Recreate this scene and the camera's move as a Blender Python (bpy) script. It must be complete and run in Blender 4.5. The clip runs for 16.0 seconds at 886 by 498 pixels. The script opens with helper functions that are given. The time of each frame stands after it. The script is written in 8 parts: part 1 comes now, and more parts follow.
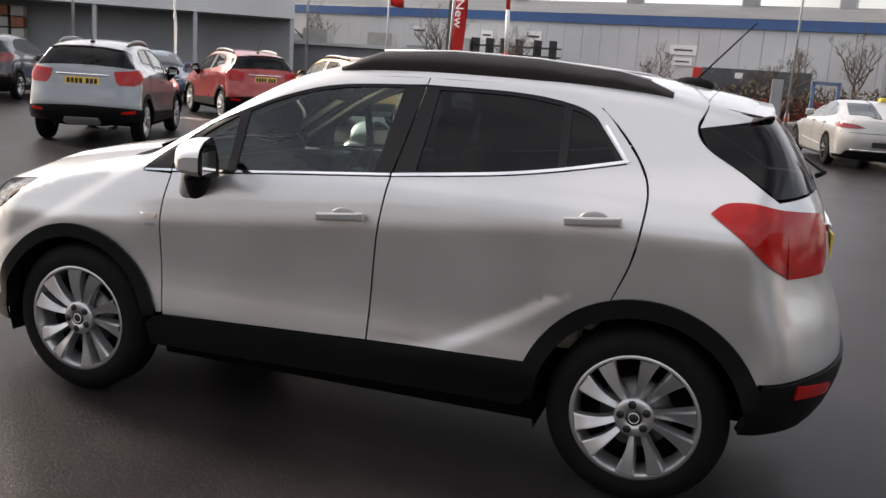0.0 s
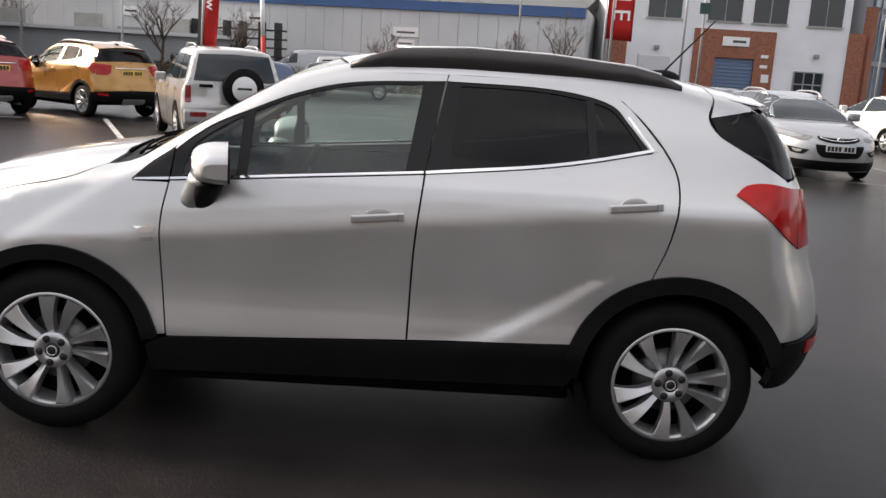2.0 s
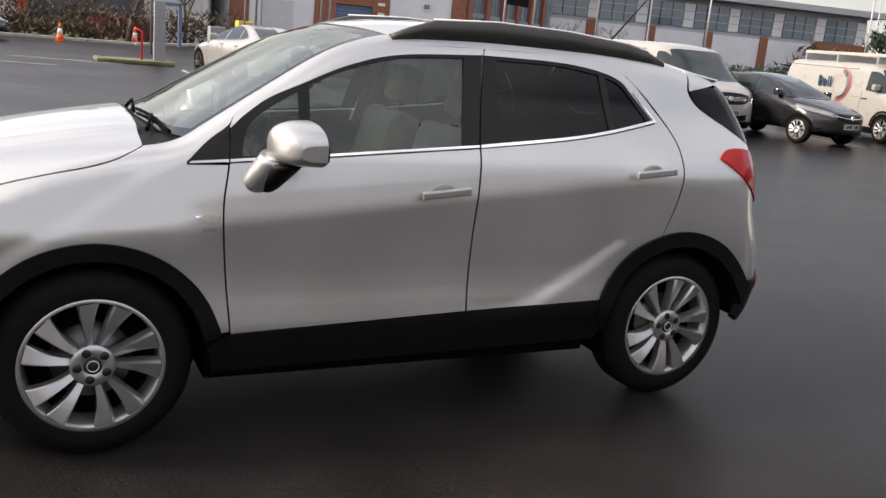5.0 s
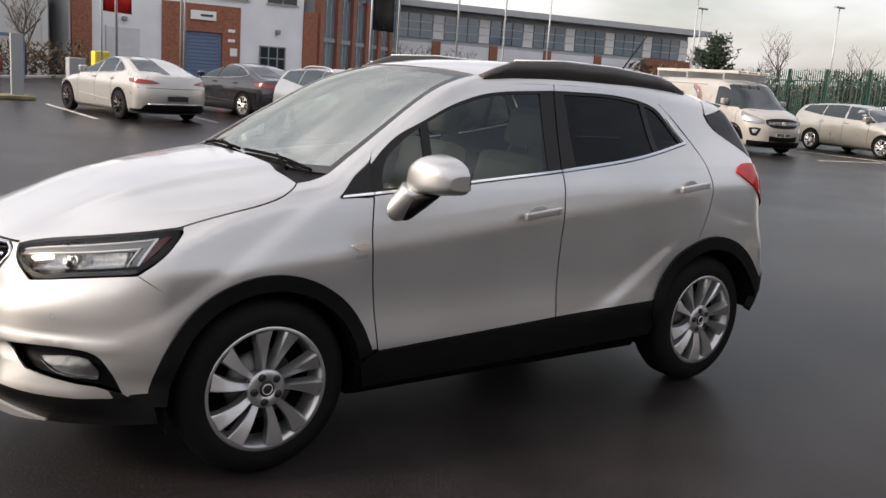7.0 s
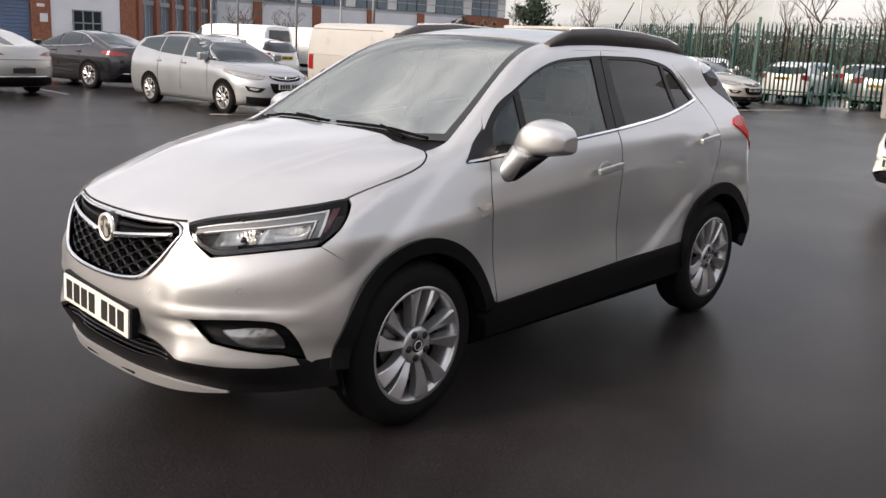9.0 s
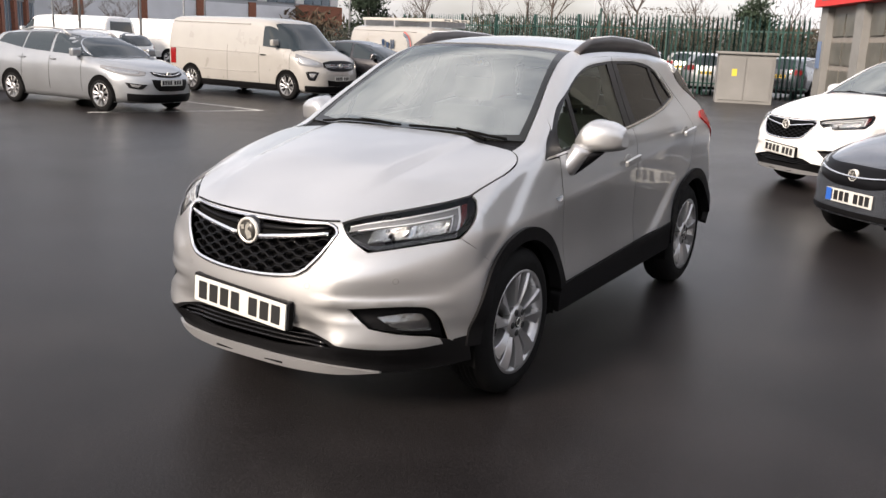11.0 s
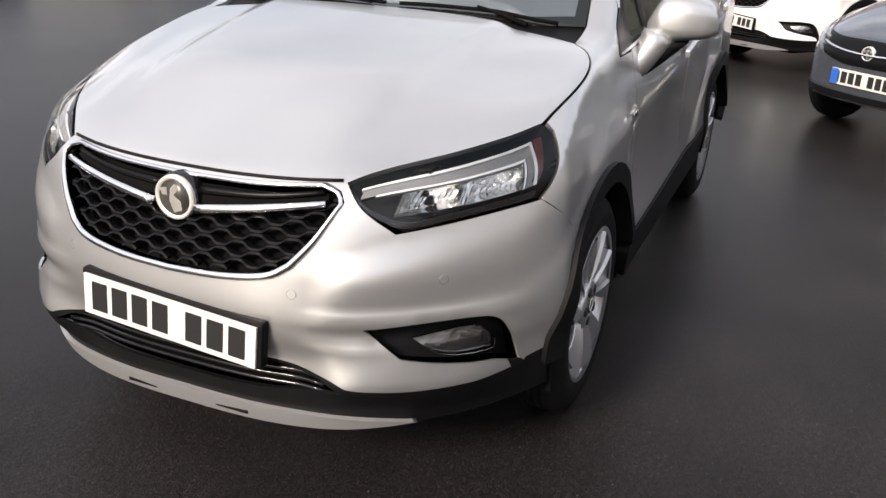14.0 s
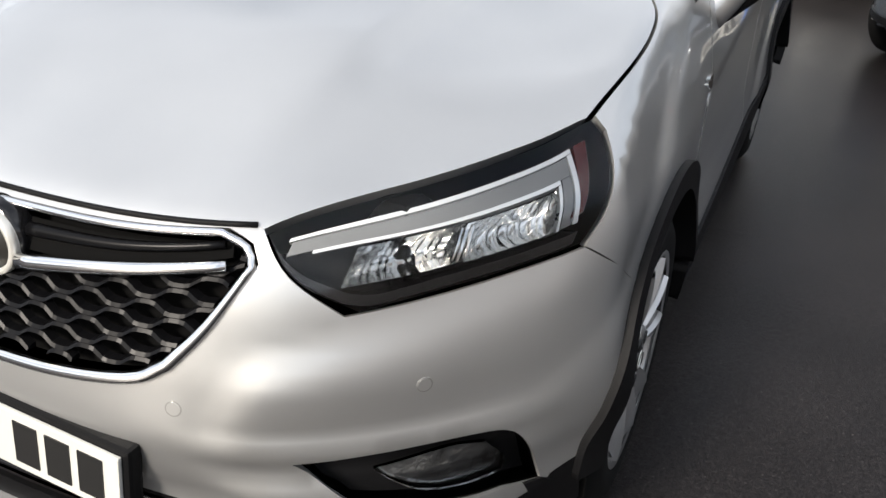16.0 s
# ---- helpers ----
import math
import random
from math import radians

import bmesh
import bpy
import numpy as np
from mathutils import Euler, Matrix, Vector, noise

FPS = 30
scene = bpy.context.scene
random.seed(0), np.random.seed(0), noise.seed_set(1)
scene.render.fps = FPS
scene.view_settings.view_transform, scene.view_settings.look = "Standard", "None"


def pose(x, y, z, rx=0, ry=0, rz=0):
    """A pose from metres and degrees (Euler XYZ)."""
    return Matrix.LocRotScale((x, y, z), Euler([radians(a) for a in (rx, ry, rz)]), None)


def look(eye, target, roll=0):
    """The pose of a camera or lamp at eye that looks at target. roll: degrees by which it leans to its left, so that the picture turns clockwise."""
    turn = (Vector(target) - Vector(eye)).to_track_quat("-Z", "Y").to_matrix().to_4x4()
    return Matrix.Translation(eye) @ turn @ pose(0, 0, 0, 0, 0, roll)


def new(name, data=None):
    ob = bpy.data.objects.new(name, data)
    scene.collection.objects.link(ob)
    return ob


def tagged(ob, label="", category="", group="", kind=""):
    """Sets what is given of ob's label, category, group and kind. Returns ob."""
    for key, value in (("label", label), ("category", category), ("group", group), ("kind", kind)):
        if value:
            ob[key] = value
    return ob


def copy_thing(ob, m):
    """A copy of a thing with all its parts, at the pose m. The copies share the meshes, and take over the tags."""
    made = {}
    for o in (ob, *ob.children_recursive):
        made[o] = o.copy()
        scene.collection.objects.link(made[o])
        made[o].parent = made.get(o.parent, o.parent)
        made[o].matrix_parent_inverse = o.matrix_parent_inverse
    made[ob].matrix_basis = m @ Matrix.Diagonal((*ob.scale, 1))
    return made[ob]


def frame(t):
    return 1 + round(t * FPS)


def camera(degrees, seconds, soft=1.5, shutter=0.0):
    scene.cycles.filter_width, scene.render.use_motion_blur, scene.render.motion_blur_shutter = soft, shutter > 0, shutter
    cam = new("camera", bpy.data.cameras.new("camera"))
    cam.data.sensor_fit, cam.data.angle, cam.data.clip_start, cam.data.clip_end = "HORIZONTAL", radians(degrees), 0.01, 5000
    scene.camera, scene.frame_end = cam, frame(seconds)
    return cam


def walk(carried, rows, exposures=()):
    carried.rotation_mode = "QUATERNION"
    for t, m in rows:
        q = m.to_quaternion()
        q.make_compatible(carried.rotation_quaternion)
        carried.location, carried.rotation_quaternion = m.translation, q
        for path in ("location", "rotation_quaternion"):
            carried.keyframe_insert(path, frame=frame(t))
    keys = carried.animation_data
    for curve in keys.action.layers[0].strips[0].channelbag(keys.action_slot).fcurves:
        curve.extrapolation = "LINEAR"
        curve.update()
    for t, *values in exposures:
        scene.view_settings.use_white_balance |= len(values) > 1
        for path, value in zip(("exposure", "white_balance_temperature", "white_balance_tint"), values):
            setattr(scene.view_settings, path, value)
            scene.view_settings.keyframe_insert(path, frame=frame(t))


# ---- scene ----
cam = camera(52.9, 16.0)
PATH = [
    (0, (1.536, -4.111, 1.608), (0.944, -2.244, 1.204), 3.9),
    (0.5, (1.198, -4.183, 1.565), (0.71, -2.284, 1.171), 3.3),
    (1, (0.827, -4.254, 1.596), (0.451, -2.334, 1.181), 2.1),
    (1.5, (0.518, -4.345, 1.617), (0.382, -2.392, 1.205), 3.2),
    (2, (0.281, -4.341, 1.589), (0.307, -2.382, 1.185), 3.5),
    (2.5, (-0.007, -4.27, 1.578), (0.2, -2.33, 1.141), 1.4),
    (3, (-0.334, -4.301, 1.583), (-0.008, -2.378, 1.139), 4.7),
    (3.5, (-0.623, -4.28, 1.582), (-0.198, -2.379, 1.13), 4.9),
    (4, (-0.87, -4.115, 1.589), (-0.332, -2.237, 1.164), 1.1),
    (4.2, (-0.976, -4.08, 1.58), (-0.377, -2.224, 1.133), 1.9),
    (6.3, (-2.325, -3.942, 1.599), (-1.268, -2.3, 1.164), 5.4),
    (6.5, (-2.422, -3.951, 1.602), (-1.372, -2.3, 1.185), 5.4),
    (7, (-2.638, -3.807, 1.571), (-1.479, -2.223, 1.184), 4.0),
    (7.5, (-2.907, -3.669, 1.587), (-1.685, -2.138, 1.184), 2.7),
    (8, (-3.265, -3.562, 1.582), (-1.969, -2.109, 1.128), 2.7),
    (8.5, (-3.489, -3.417, 1.55), (-2.102, -2.045, 1.111), 4.7),
    (9, (-3.743, -3.222, 1.551), (-2.301, -1.912, 1.101), 2.7),
    (9.5, (-4.062, -3.071, 1.563), (-2.56, -1.84, 1.083), 3.6),
    (9.7, (-4.188, -3.028, 1.578), (-2.658, -1.824, 1.12), 2.8),
    (11.8, (-4.946, -2.197, 1.613), (-3.223, -1.299, 1.138), 3.0),
    (12, (-4.901, -2.092, 1.607), (-3.165, -1.222, 1.129), 2.7),
    (12.5, (-4.748, -1.864, 1.597), (-3.007, -1.04, 1.056), 0.9),
    (13, (-4.479, -1.622, 1.587), (-2.734, -0.887, 0.943), 1.0),
    (13.5, (-4.124, -1.46, 1.55), (-2.368, -0.817, 0.841), 0.7),
    (14, (-3.77, -1.37, 1.483), (-2.042, -0.664, 0.764), 2.8),
    (14.5, (-3.638, -1.332, 1.435), (-1.942, -0.637, 0.634), 3.1),
    (15, (-3.538, -1.282, 1.45), (-1.831, -0.615, 0.65), 3.1),
    (15.5, (-3.289, -1.141, 1.463), (-1.595, -0.5, 0.613), 4.4),
    (16, (-2.955, -1.055, 1.413), (-1.297, -0.382, 0.52), 3.9),
]
walk(cam, [(t, look(eye, target, roll)) for t, eye, target, roll in PATH], [(0.0, 1.06, 6750, 15), (3.5, 1.13, 6750, 15), (7.0, 0.93, 6750, 15), (9.0, 1.0, 6750, 16), (13.5, 1.05, 6550, 15), (15.0, 1.0, 6550, 13), (16.0, 0.97, 6300, 10)])

# ---- sky, sun and daylight ----
world = bpy.data.worlds.new("world")
scene.world = world
world.use_nodes = True
_t = world.node_tree
_t.nodes.clear()
_out = _t.nodes.new("ShaderNodeOutputWorld")
_bg = _t.nodes.new("ShaderNodeBackground")
_sky = _t.nodes.new("ShaderNodeTexSky")
_sky.sky_type, _sky.sun_disc = "NISHITA", False
_sky.sun_elevation, _sky.sun_rotation = radians(30), radians(-76)
_sky.air_density, _sky.dust_density = 1.2, 2.5
_co = _t.nodes.new("ShaderNodeTexCoord")
_no = _t.nodes.new("ShaderNodeTexNoise")
_no.inputs["Scale"].default_value, _no.inputs["Detail"].default_value = 1.9, 5
_mp = _t.nodes.new("ShaderNodeMapping")
_mp.inputs["Scale"].default_value = (1, 1, 2.6)
_ra = _t.nodes.new("ShaderNodeMapRange")
_ra.inputs["From Min"].default_value, _ra.inputs["From Max"].default_value = 0.38, 0.64
_ra.inputs["To Min"].default_value, _ra.inputs["To Max"].default_value = 0.22, 0.88
_mx = _t.nodes.new("ShaderNodeMix")
_mx.data_type = "RGBA"
_mx.inputs["B"].default_value = (13.0, 13.2, 13.7, 1)
_t.links.new(_co.outputs["Generated"], _mp.inputs["Vector"])
_t.links.new(_mp.outputs["Vector"], _no.inputs["Vector"])
_t.links.new(_no.outputs["Fac"], _ra.inputs["Value"])
_t.links.new(_ra.outputs["Result"], _mx.inputs["Factor"])
_t.links.new(_sky.outputs["Color"], _mx.inputs["A"])
_t.links.new(_mx.outputs["Result"], _bg.inputs["Color"])
_t.links.new(_bg.outputs["Background"], _out.inputs["Surface"])
_bg.inputs["Strength"].default_value = 0.062

sun = new("sun", bpy.data.lights.new("sun", "SUN"))
sun.data.energy, sun.data.angle, sun.data.color = 3.1, radians(14), (1.0, 0.9, 0.78)
sun.matrix_world = look((-16, 4.0, 9.6), (0, 0, 0))


# ---- materials ----
def mat(name, color, rough=0.5, metal=0.0, coat=0.0, spec=0.5, vary=0.0, scale=6.0, bump=0.0, bump_scale=80.0, rough_vary=0.0, coat_rough=0.04, noise2=0.0):
    """A principled material whose colour, gloss and relief vary at two scales."""
    m = bpy.data.materials.new(name)
    m.use_nodes = True
    nt = m.node_tree
    p = nt.nodes["Principled BSDF"]
    p.inputs["Base Color"].default_value = (*color, 1)
    p.inputs["Roughness"].default_value = rough
    p.inputs["Metallic"].default_value = metal
    p.inputs["Specular IOR Level"].default_value = spec
    p.inputs["Coat Weight"].default_value = coat
    p.inputs["Coat Roughness"].default_value = coat_rough
    if not (vary or bump or rough_vary):
        return m
    co = nt.nodes.new("ShaderNodeTexCoord")
    n1 = nt.nodes.new("ShaderNodeTexNoise")
    n1.inputs["Scale"].default_value, n1.inputs["Detail"].default_value = scale, 6
    n2 = nt.nodes.new("ShaderNodeTexNoise")
    n2.inputs["Scale"].default_value, n2.inputs["Detail"].default_value = bump_scale, 3
    for n in (n1, n2):
        nt.links.new(co.outputs["Object"], n.inputs["Vector"])
    if vary:
        add = nt.nodes.new("ShaderNodeMath")
        add.operation = "MULTIPLY_ADD"
        nt.links.new(n2.outputs["Fac"], add.inputs[0])
        add.inputs[1].default_value = noise2
        nt.links.new(n1.outputs["Fac"], add.inputs[2])
        mr = nt.nodes.new("ShaderNodeMapRange")
        mr.inputs["From Min"].default_value, mr.inputs["From Max"].default_value = 0.3 + noise2 * 0.5, 0.7 + noise2 * 0.5
        mr.inputs["To Min"].default_value, mr.inputs["To Max"].default_value = 1 - vary, 1 + vary
        nt.links.new(add.outputs[0], mr.inputs["Value"])
        hs = nt.nodes.new("ShaderNodeHueSaturation")
        hs.inputs["Color"].default_value = (*color, 1)
        nt.links.new(mr.outputs["Result"], hs.inputs["Value"])
        nt.links.new(hs.outputs["Color"], p.inputs["Base Color"])
    if rough_vary:
        mr = nt.nodes.new("ShaderNodeMapRange")
        mr.inputs["From Min"].default_value, mr.inputs["From Max"].default_value = 0.35, 0.65
        mr.inputs["To Min"].default_value, mr.inputs["To Max"].default_value = max(0, rough - rough_vary), min(1, rough + rough_vary)
        nt.links.new(n1.outputs["Fac"], mr.inputs["Value"])
        nt.links.new(mr.outputs["Result"], p.inputs["Roughness"])
    if bump:
        b = nt.nodes.new("ShaderNodeBump")
        b.inputs["Strength"].default_value, b.inputs["Distance"].default_value = 1.0, bump
        nt.links.new(n2.outputs["Fac"], b.inputs["Height"])
        nt.links.new(b.outputs["Normal"], p.inputs["Normal"])
    return m


def glass(name, tint, rough=0.0, gloss=(1, 1, 1), ior=1.55):
    """Thin glass: a tinted see-through sheet with a mirror sheen that grows at a slant."""
    m = bpy.data.materials.new(name)
    m.use_nodes = True
    nt = m.node_tree
    nt.nodes.clear()
    out = nt.nodes.new("ShaderNodeOutputMaterial")
    mix = nt.nodes.new("ShaderNodeMixShader")
    tr = nt.nodes.new("ShaderNodeBsdfTransparent")
    gl = nt.nodes.new("ShaderNodeBsdfGlossy")
    fr = nt.nodes.new("ShaderNodeFresnel")
    fr.inputs["IOR"].default_value = ior
    tr.inputs["Color"].default_value = (*tint, 1)
    gl.inputs["Color"].default_value = (*gloss, 1)
    gl.inputs["Roughness"].default_value = rough
    nt.links.new(fr.outputs["Fac"], mix.inputs["Fac"])
    nt.links.new(tr.outputs["BSDF"], mix.inputs[1])
    nt.links.new(gl.outputs["BSDF"], mix.inputs[2])
    nt.links.new(mix.outputs["Shader"], out.inputs["Surface"])
    return m


def paint(name, color, metal=0.55, rough=0.32):
    return mat(name, color, rough, metal, coat=0.9, vary=0.04, scale=2.5, bump_scale=900, noise2=0.25, rough_vary=0.03)


SILVER = paint("silver_paint", (0.56, 0.563, 0.556), 0.8, 0.35)
CLAD = mat("black_plastic_cladding", (0.005, 0.005, 0.0055), 0.5, spec=0.12, vary=0.15, scale=9, bump=0.0006, bump_scale=700)
GLOSSBLACK = mat("gloss_black_trim", (0.008, 0.008, 0.009), 0.12)
PILLAR = mat("satin_black_film", (0.01, 0.0095, 0.01), 0.32, spec=0.22)
RAIL = mat("rail_black", (0.045, 0.04, 0.039), 0.4, vary=0.1, scale=12)
RUBBER = mat("tyre_rubber", (0.006, 0.006, 0.006), 0.75, spec=0.15, vary=0.2, scale=14, bump=0.0008, bump_scale=400)
ALLOY = mat("wheel_alloy", (0.5, 0.5, 0.5), 0.3, 0.75, coat=0.35, vary=0.06, scale=9)
DARKMETAL = mat("dark_metal", (0.05, 0.05, 0.05), 0.5, 0.8, vary=0.2, scale=20)
BRAKE = mat("brake_disc_steel", (0.14, 0.135, 0.13), 0.4, 0.9, vary=0.1, scale=30)
CHROME = mat("chrome", (0.82, 0.82, 0.82), 0.07, 1.0)
SATIN = mat("satin_silver_plastic", (0.4, 0.4, 0.4), 0.35, 0.6)
INK = mat("black_ink", (0.012, 0.012, 0.012), 0.5)
WELL = mat("wheel_well_liner", (0.005, 0.005, 0.005), 0.9, spec=0.04)
GLASS = glass("window_glass", (0.7, 0.8, 0.74), gloss=(0.95, 1.0, 0.97), ior=1.6)
SCREEN = glass("windscreen_glass", (0.62, 0.7, 0.62), gloss=(0.98, 1.0, 0.92), ior=6.0)
PRIVACY = glass("privacy_glass", (0.04, 0.045, 0.05), ior=1.32)
LENS = glass("clear_lens", (0.95, 0.96, 0.96), ior=1.32)
REDLENS = mat("red_lamp_lens", (0.36, 0.007, 0.006), 0.15, spec=0.25, coat=0.2, vary=0.2, scale=14)
REFLECT = mat("lamp_reflector", (0.75, 0.75, 0.74), 0.12, 1.0)
LAMPBLACK = mat("lamp_bezel", (0.008, 0.008, 0.008), 0.4, spec=0.3)
DRL = mat("light_guide", (0.75, 0.76, 0.76), 0.15, 0.2, coat=1.0)
CREAM = mat("cream_leather", (0.62, 0.56, 0.44), 0.5, vary=0.06, scale=12, bump=0.0006, bump_scale=300)
DASH = mat("dash_plastic", (0.03, 0.03, 0.032), 0.6, vary=0.1, scale=10, bump=0.0006, bump_scale=500)
LINING = mat("grey_lining", (0.42, 0.4, 0.36), 0.85, vary=0.06, scale=10)
PLATE = mat("white_plate", (0.56, 0.56, 0.52), 0.35, vary=0.04, scale=9)
YPLATE = mat("yellow_plate", (0.75, 0.5, 0.05), 0.35)
BADGE = mat("badge_silver", (0.72, 0.71, 0.66), 0.32, 0.5)
MESHBLACK = mat("grille_bar_black", (0.0035, 0.0035, 0.004), 0.3, spec=0.13)


# ---- mesh helpers ----
def mesh_of(name, verts, faces, material, normals=None, smooth=True):
    me = bpy.data.meshes.new(name)
    me.from_pydata([tuple(v) for v in verts], [], [tuple(int(i) for i in f) for f in faces])
    me.materials.append(material)
    me.update()
    if smooth:
        me.polygons.foreach_set("use_smooth", [True] * len(me.polygons))
    if normals is not None:
        me.normals_split_custom_set_from_vertices([tuple(n) for n in normals])
    return me


def thing(name, m=None, label="", category="", group="", kind=""):
    ob = new(name)
    ob.empty_display_size = 0.2
    if m is not None:
        ob.matrix_world = m
    return tagged(ob, label, category, group, kind)


def part(name, data, material, parent, label=""):
    """Links a bmesh or mesh as one mesh object under a thing or a part, in the thing's own space."""
    if isinstance(data, bmesh.types.BMesh):
        me = bpy.data.meshes.new(name)
        data.to_mesh(me)
        data.free()
        me.materials.append(material)
        data = me
    ob = new(name, data)
    if parent is not None:
        ob.parent = parent
    return tagged(ob, label)


def solid(name, bm, material, m=None, label="", category="", group="", kind=""):
    """A top-level thing that is one mesh."""
    me = bpy.data.meshes.new(name)
    bm.to_mesh(me)
    bm.free()
    me.materials.append(material)
    ob = new(name, me)
    if m is not None:
        ob.matrix_world = m
    return tagged(ob, label, category, group, kind)


def add_box(bm, x0, y0, z0, x1, y1, z1, bevel=0.0, m=None):
    r = bmesh.ops.create_cube(bm, size=1)
    vs = r["verts"]
    bmesh.ops.scale(bm, vec=(x1 - x0, y1 - y0, z1 - z0), verts=vs)
    bmesh.ops.translate(bm, vec=((x0 + x1) / 2, (y0 + y1) / 2, (z0 + z1) / 2), verts=vs)
    if bevel:
        es = list({e for v in vs for e in v.link_edges})
        g = bmesh.ops.bevel(bm, geom=es, offset=bevel, segments=2, affect="EDGES", profile=0.6)
        vs = list({v for f in g["faces"] for v in f.verts} | {v for v in vs if v.is_valid})
    if m is not None:
        bmesh.ops.transform(bm, matrix=m, verts=vs)
    return vs


def box(x0, y0, z0, x1, y1, z1, bevel=0.0, m=None):
    bm = bmesh.new()
    add_box(bm, x0, y0, z0, x1, y1, z1, bevel, m)
    return bm


def add_tube(bm, pts, r, n=8, r2=None, cap=True):
    """A tube along points, tapering from r to r2."""
    pts = [Vector(p) for p in pts]
    rings = []
    up = Vector((0, 0, 1))
    for i, p in enumerate(pts):
        d = (pts[min(i + 1, len(pts) - 1)] - pts[max(i - 1, 0)]).normalized()
        a = d.cross(up if abs(d.z) < 0.95 else Vector((1, 0, 0))).normalized()
        b = d.cross(a)
        k = r[i] if isinstance(r, list) else r if r2 is None else r + (r2 - r) * i / (len(pts) - 1)
        rings.append([bm.verts.new(p + (a * math.cos(q) + b * math.sin(q)) * k) for q in (2 * math.pi * j / n for j in range(n))])
    for s, e in zip(rings, rings[1:]):
        for j in range(n):
            f = bm.faces.new((s[j], s[(j + 1) % n], e[(j + 1) % n], e[j]))
            f.smooth = True
    if cap:
        bm.faces.new(rings[0][::-1])
        bm.faces.new(rings[-1])


def tube(pts, r, n=8, r2=None):
    bm = bmesh.new()
    add_tube(bm, pts, r, n, r2)
    bmesh.ops.recalc_face_normals(bm, faces=bm.faces)
    return bm


def lathe(profile, n=40, close=False):
    """Turns a profile of (radius, y) round the y axis."""
    bm = bmesh.new()
    rings = [[bm.verts.new((r * math.cos(a), y, r * math.sin(a))) for a in (2 * math.pi * j / n for j in range(n))] for r, y in profile]
    pairs = list(zip(rings, rings[1:])) + ([(rings[-1], rings[0])] if close else [])
    for s, e in pairs:
        for j in range(n):
            f = bm.faces.new((s[j], e[j], e[(j + 1) % n], s[(j + 1) % n]))
            f.smooth = True
    bmesh.ops.recalc_face_normals(bm, faces=bm.faces)
    return bm


def disc(r, y0, y1, n=24):
    bm = lathe([(0.0001, y0), (r, y0), (r, y1), (0.0001, y1)], n)
    return bm


def pchip(pairs):
    """A smooth curve through (x, y) knots that does not overshoot."""
    xs = np.array([p[0] for p in pairs], float)
    ys = np.array([p[1] for p in pairs], float)
    h, d = np.diff(xs), np.diff(ys) / np.diff(xs)
    m = np.zeros(len(xs))
    m[0], m[-1] = d[0], d[-1]
    for i in range(1, len(xs) - 1):
        if d[i - 1] * d[i] > 0:
            w1, w2 = 2 * h[i] + h[i - 1], h[i] + 2 * h[i - 1]
            m[i] = (w1 + w2) / (w1 / d[i - 1] + w2 / d[i])

    gx = np.linspace(xs[0], xs[-1], 1600)
    i = np.clip(np.searchsorted(xs, gx, side="right") - 1, 0, len(xs) - 2)
    t = (gx - xs[i]) / h[i]
    gy = (2 * t**3 - 3 * t**2 + 1) * ys[i] + (t**3 - 2 * t**2 + t) * h[i] * m[i] + (3 * t**2 - 2 * t**3) * ys[i + 1] + (t**3 - t**2) * h[i] * m[i + 1]
    return lambda x: np.interp(x, gx, gy)


def smax(a, b, k):
    h = np.maximum(k - np.abs(a - b), 0) / k
    return np.maximum(a, b) + h * h * k / 4


def step01(x, a, b):
    t = np.clip((x - a) / (b - a), 0, 1)
    return t * t * (3 - 2 * t)


def spline(pts, step):
    """Points along a smooth curve through pts, about step apart."""
    p = np.array(pts, float)
    if len(p) == 2:
        n = max(1, int(np.linalg.norm(p[1] - p[0]) / step))
        return [p[0] + (p[1] - p[0]) * i / n for i in range(n)]
    q = np.vstack([2 * p[0] - p[1], p, 2 * p[-1] - p[-2]])
    out = []
    for i in range(1, len(q) - 2):
        n = max(1, int(np.linalg.norm(q[i + 1] - q[i]) / step))
        for j in range(n):
            t = j / n
            out.append(0.5 * (2 * q[i] + (q[i + 1] - q[i - 1]) * t + (2 * q[i - 1] - 5 * q[i] + 4 * q[i + 1] - q[i + 2]) * t**2 + (3 * q[i] - q[i - 1] - 3 * q[i + 1] + q[i + 2]) * t**3))
    return out


def dense(pts, step=0.015):
    """The same curve with many more knots."""
    return [tuple(q) for q in spline(pts, step)] + [tuple(pts[-1])]


def outline(strokes, step):
    """A closed outline of smooth strokes that meet at corners; each ends where the next begins."""
    out = []
    for i, s in enumerate(strokes):
        nxt = strokes[(i + 1) % len(strokes)][0]
        out += spline(list(s) + ([nxt] if tuple(s[-1]) != tuple(nxt) else []), step)
    return np.array(out)


def inside(pts, poly):
    x, y = pts[:, 0], pts[:, 1]
    r = np.zeros(len(pts), bool)
    q = np.roll(poly, -1, axis=0)
    for (x0, y0), (x1, y1) in zip(poly, q):
        if y0 != y1:
            c = (y0 > y) != (y1 > y)
            r ^= c & (x < (x1 - x0) * (y - y0) / (y1 - y0) + x0)
    return r


from mathutils import geometry as plane_geometry


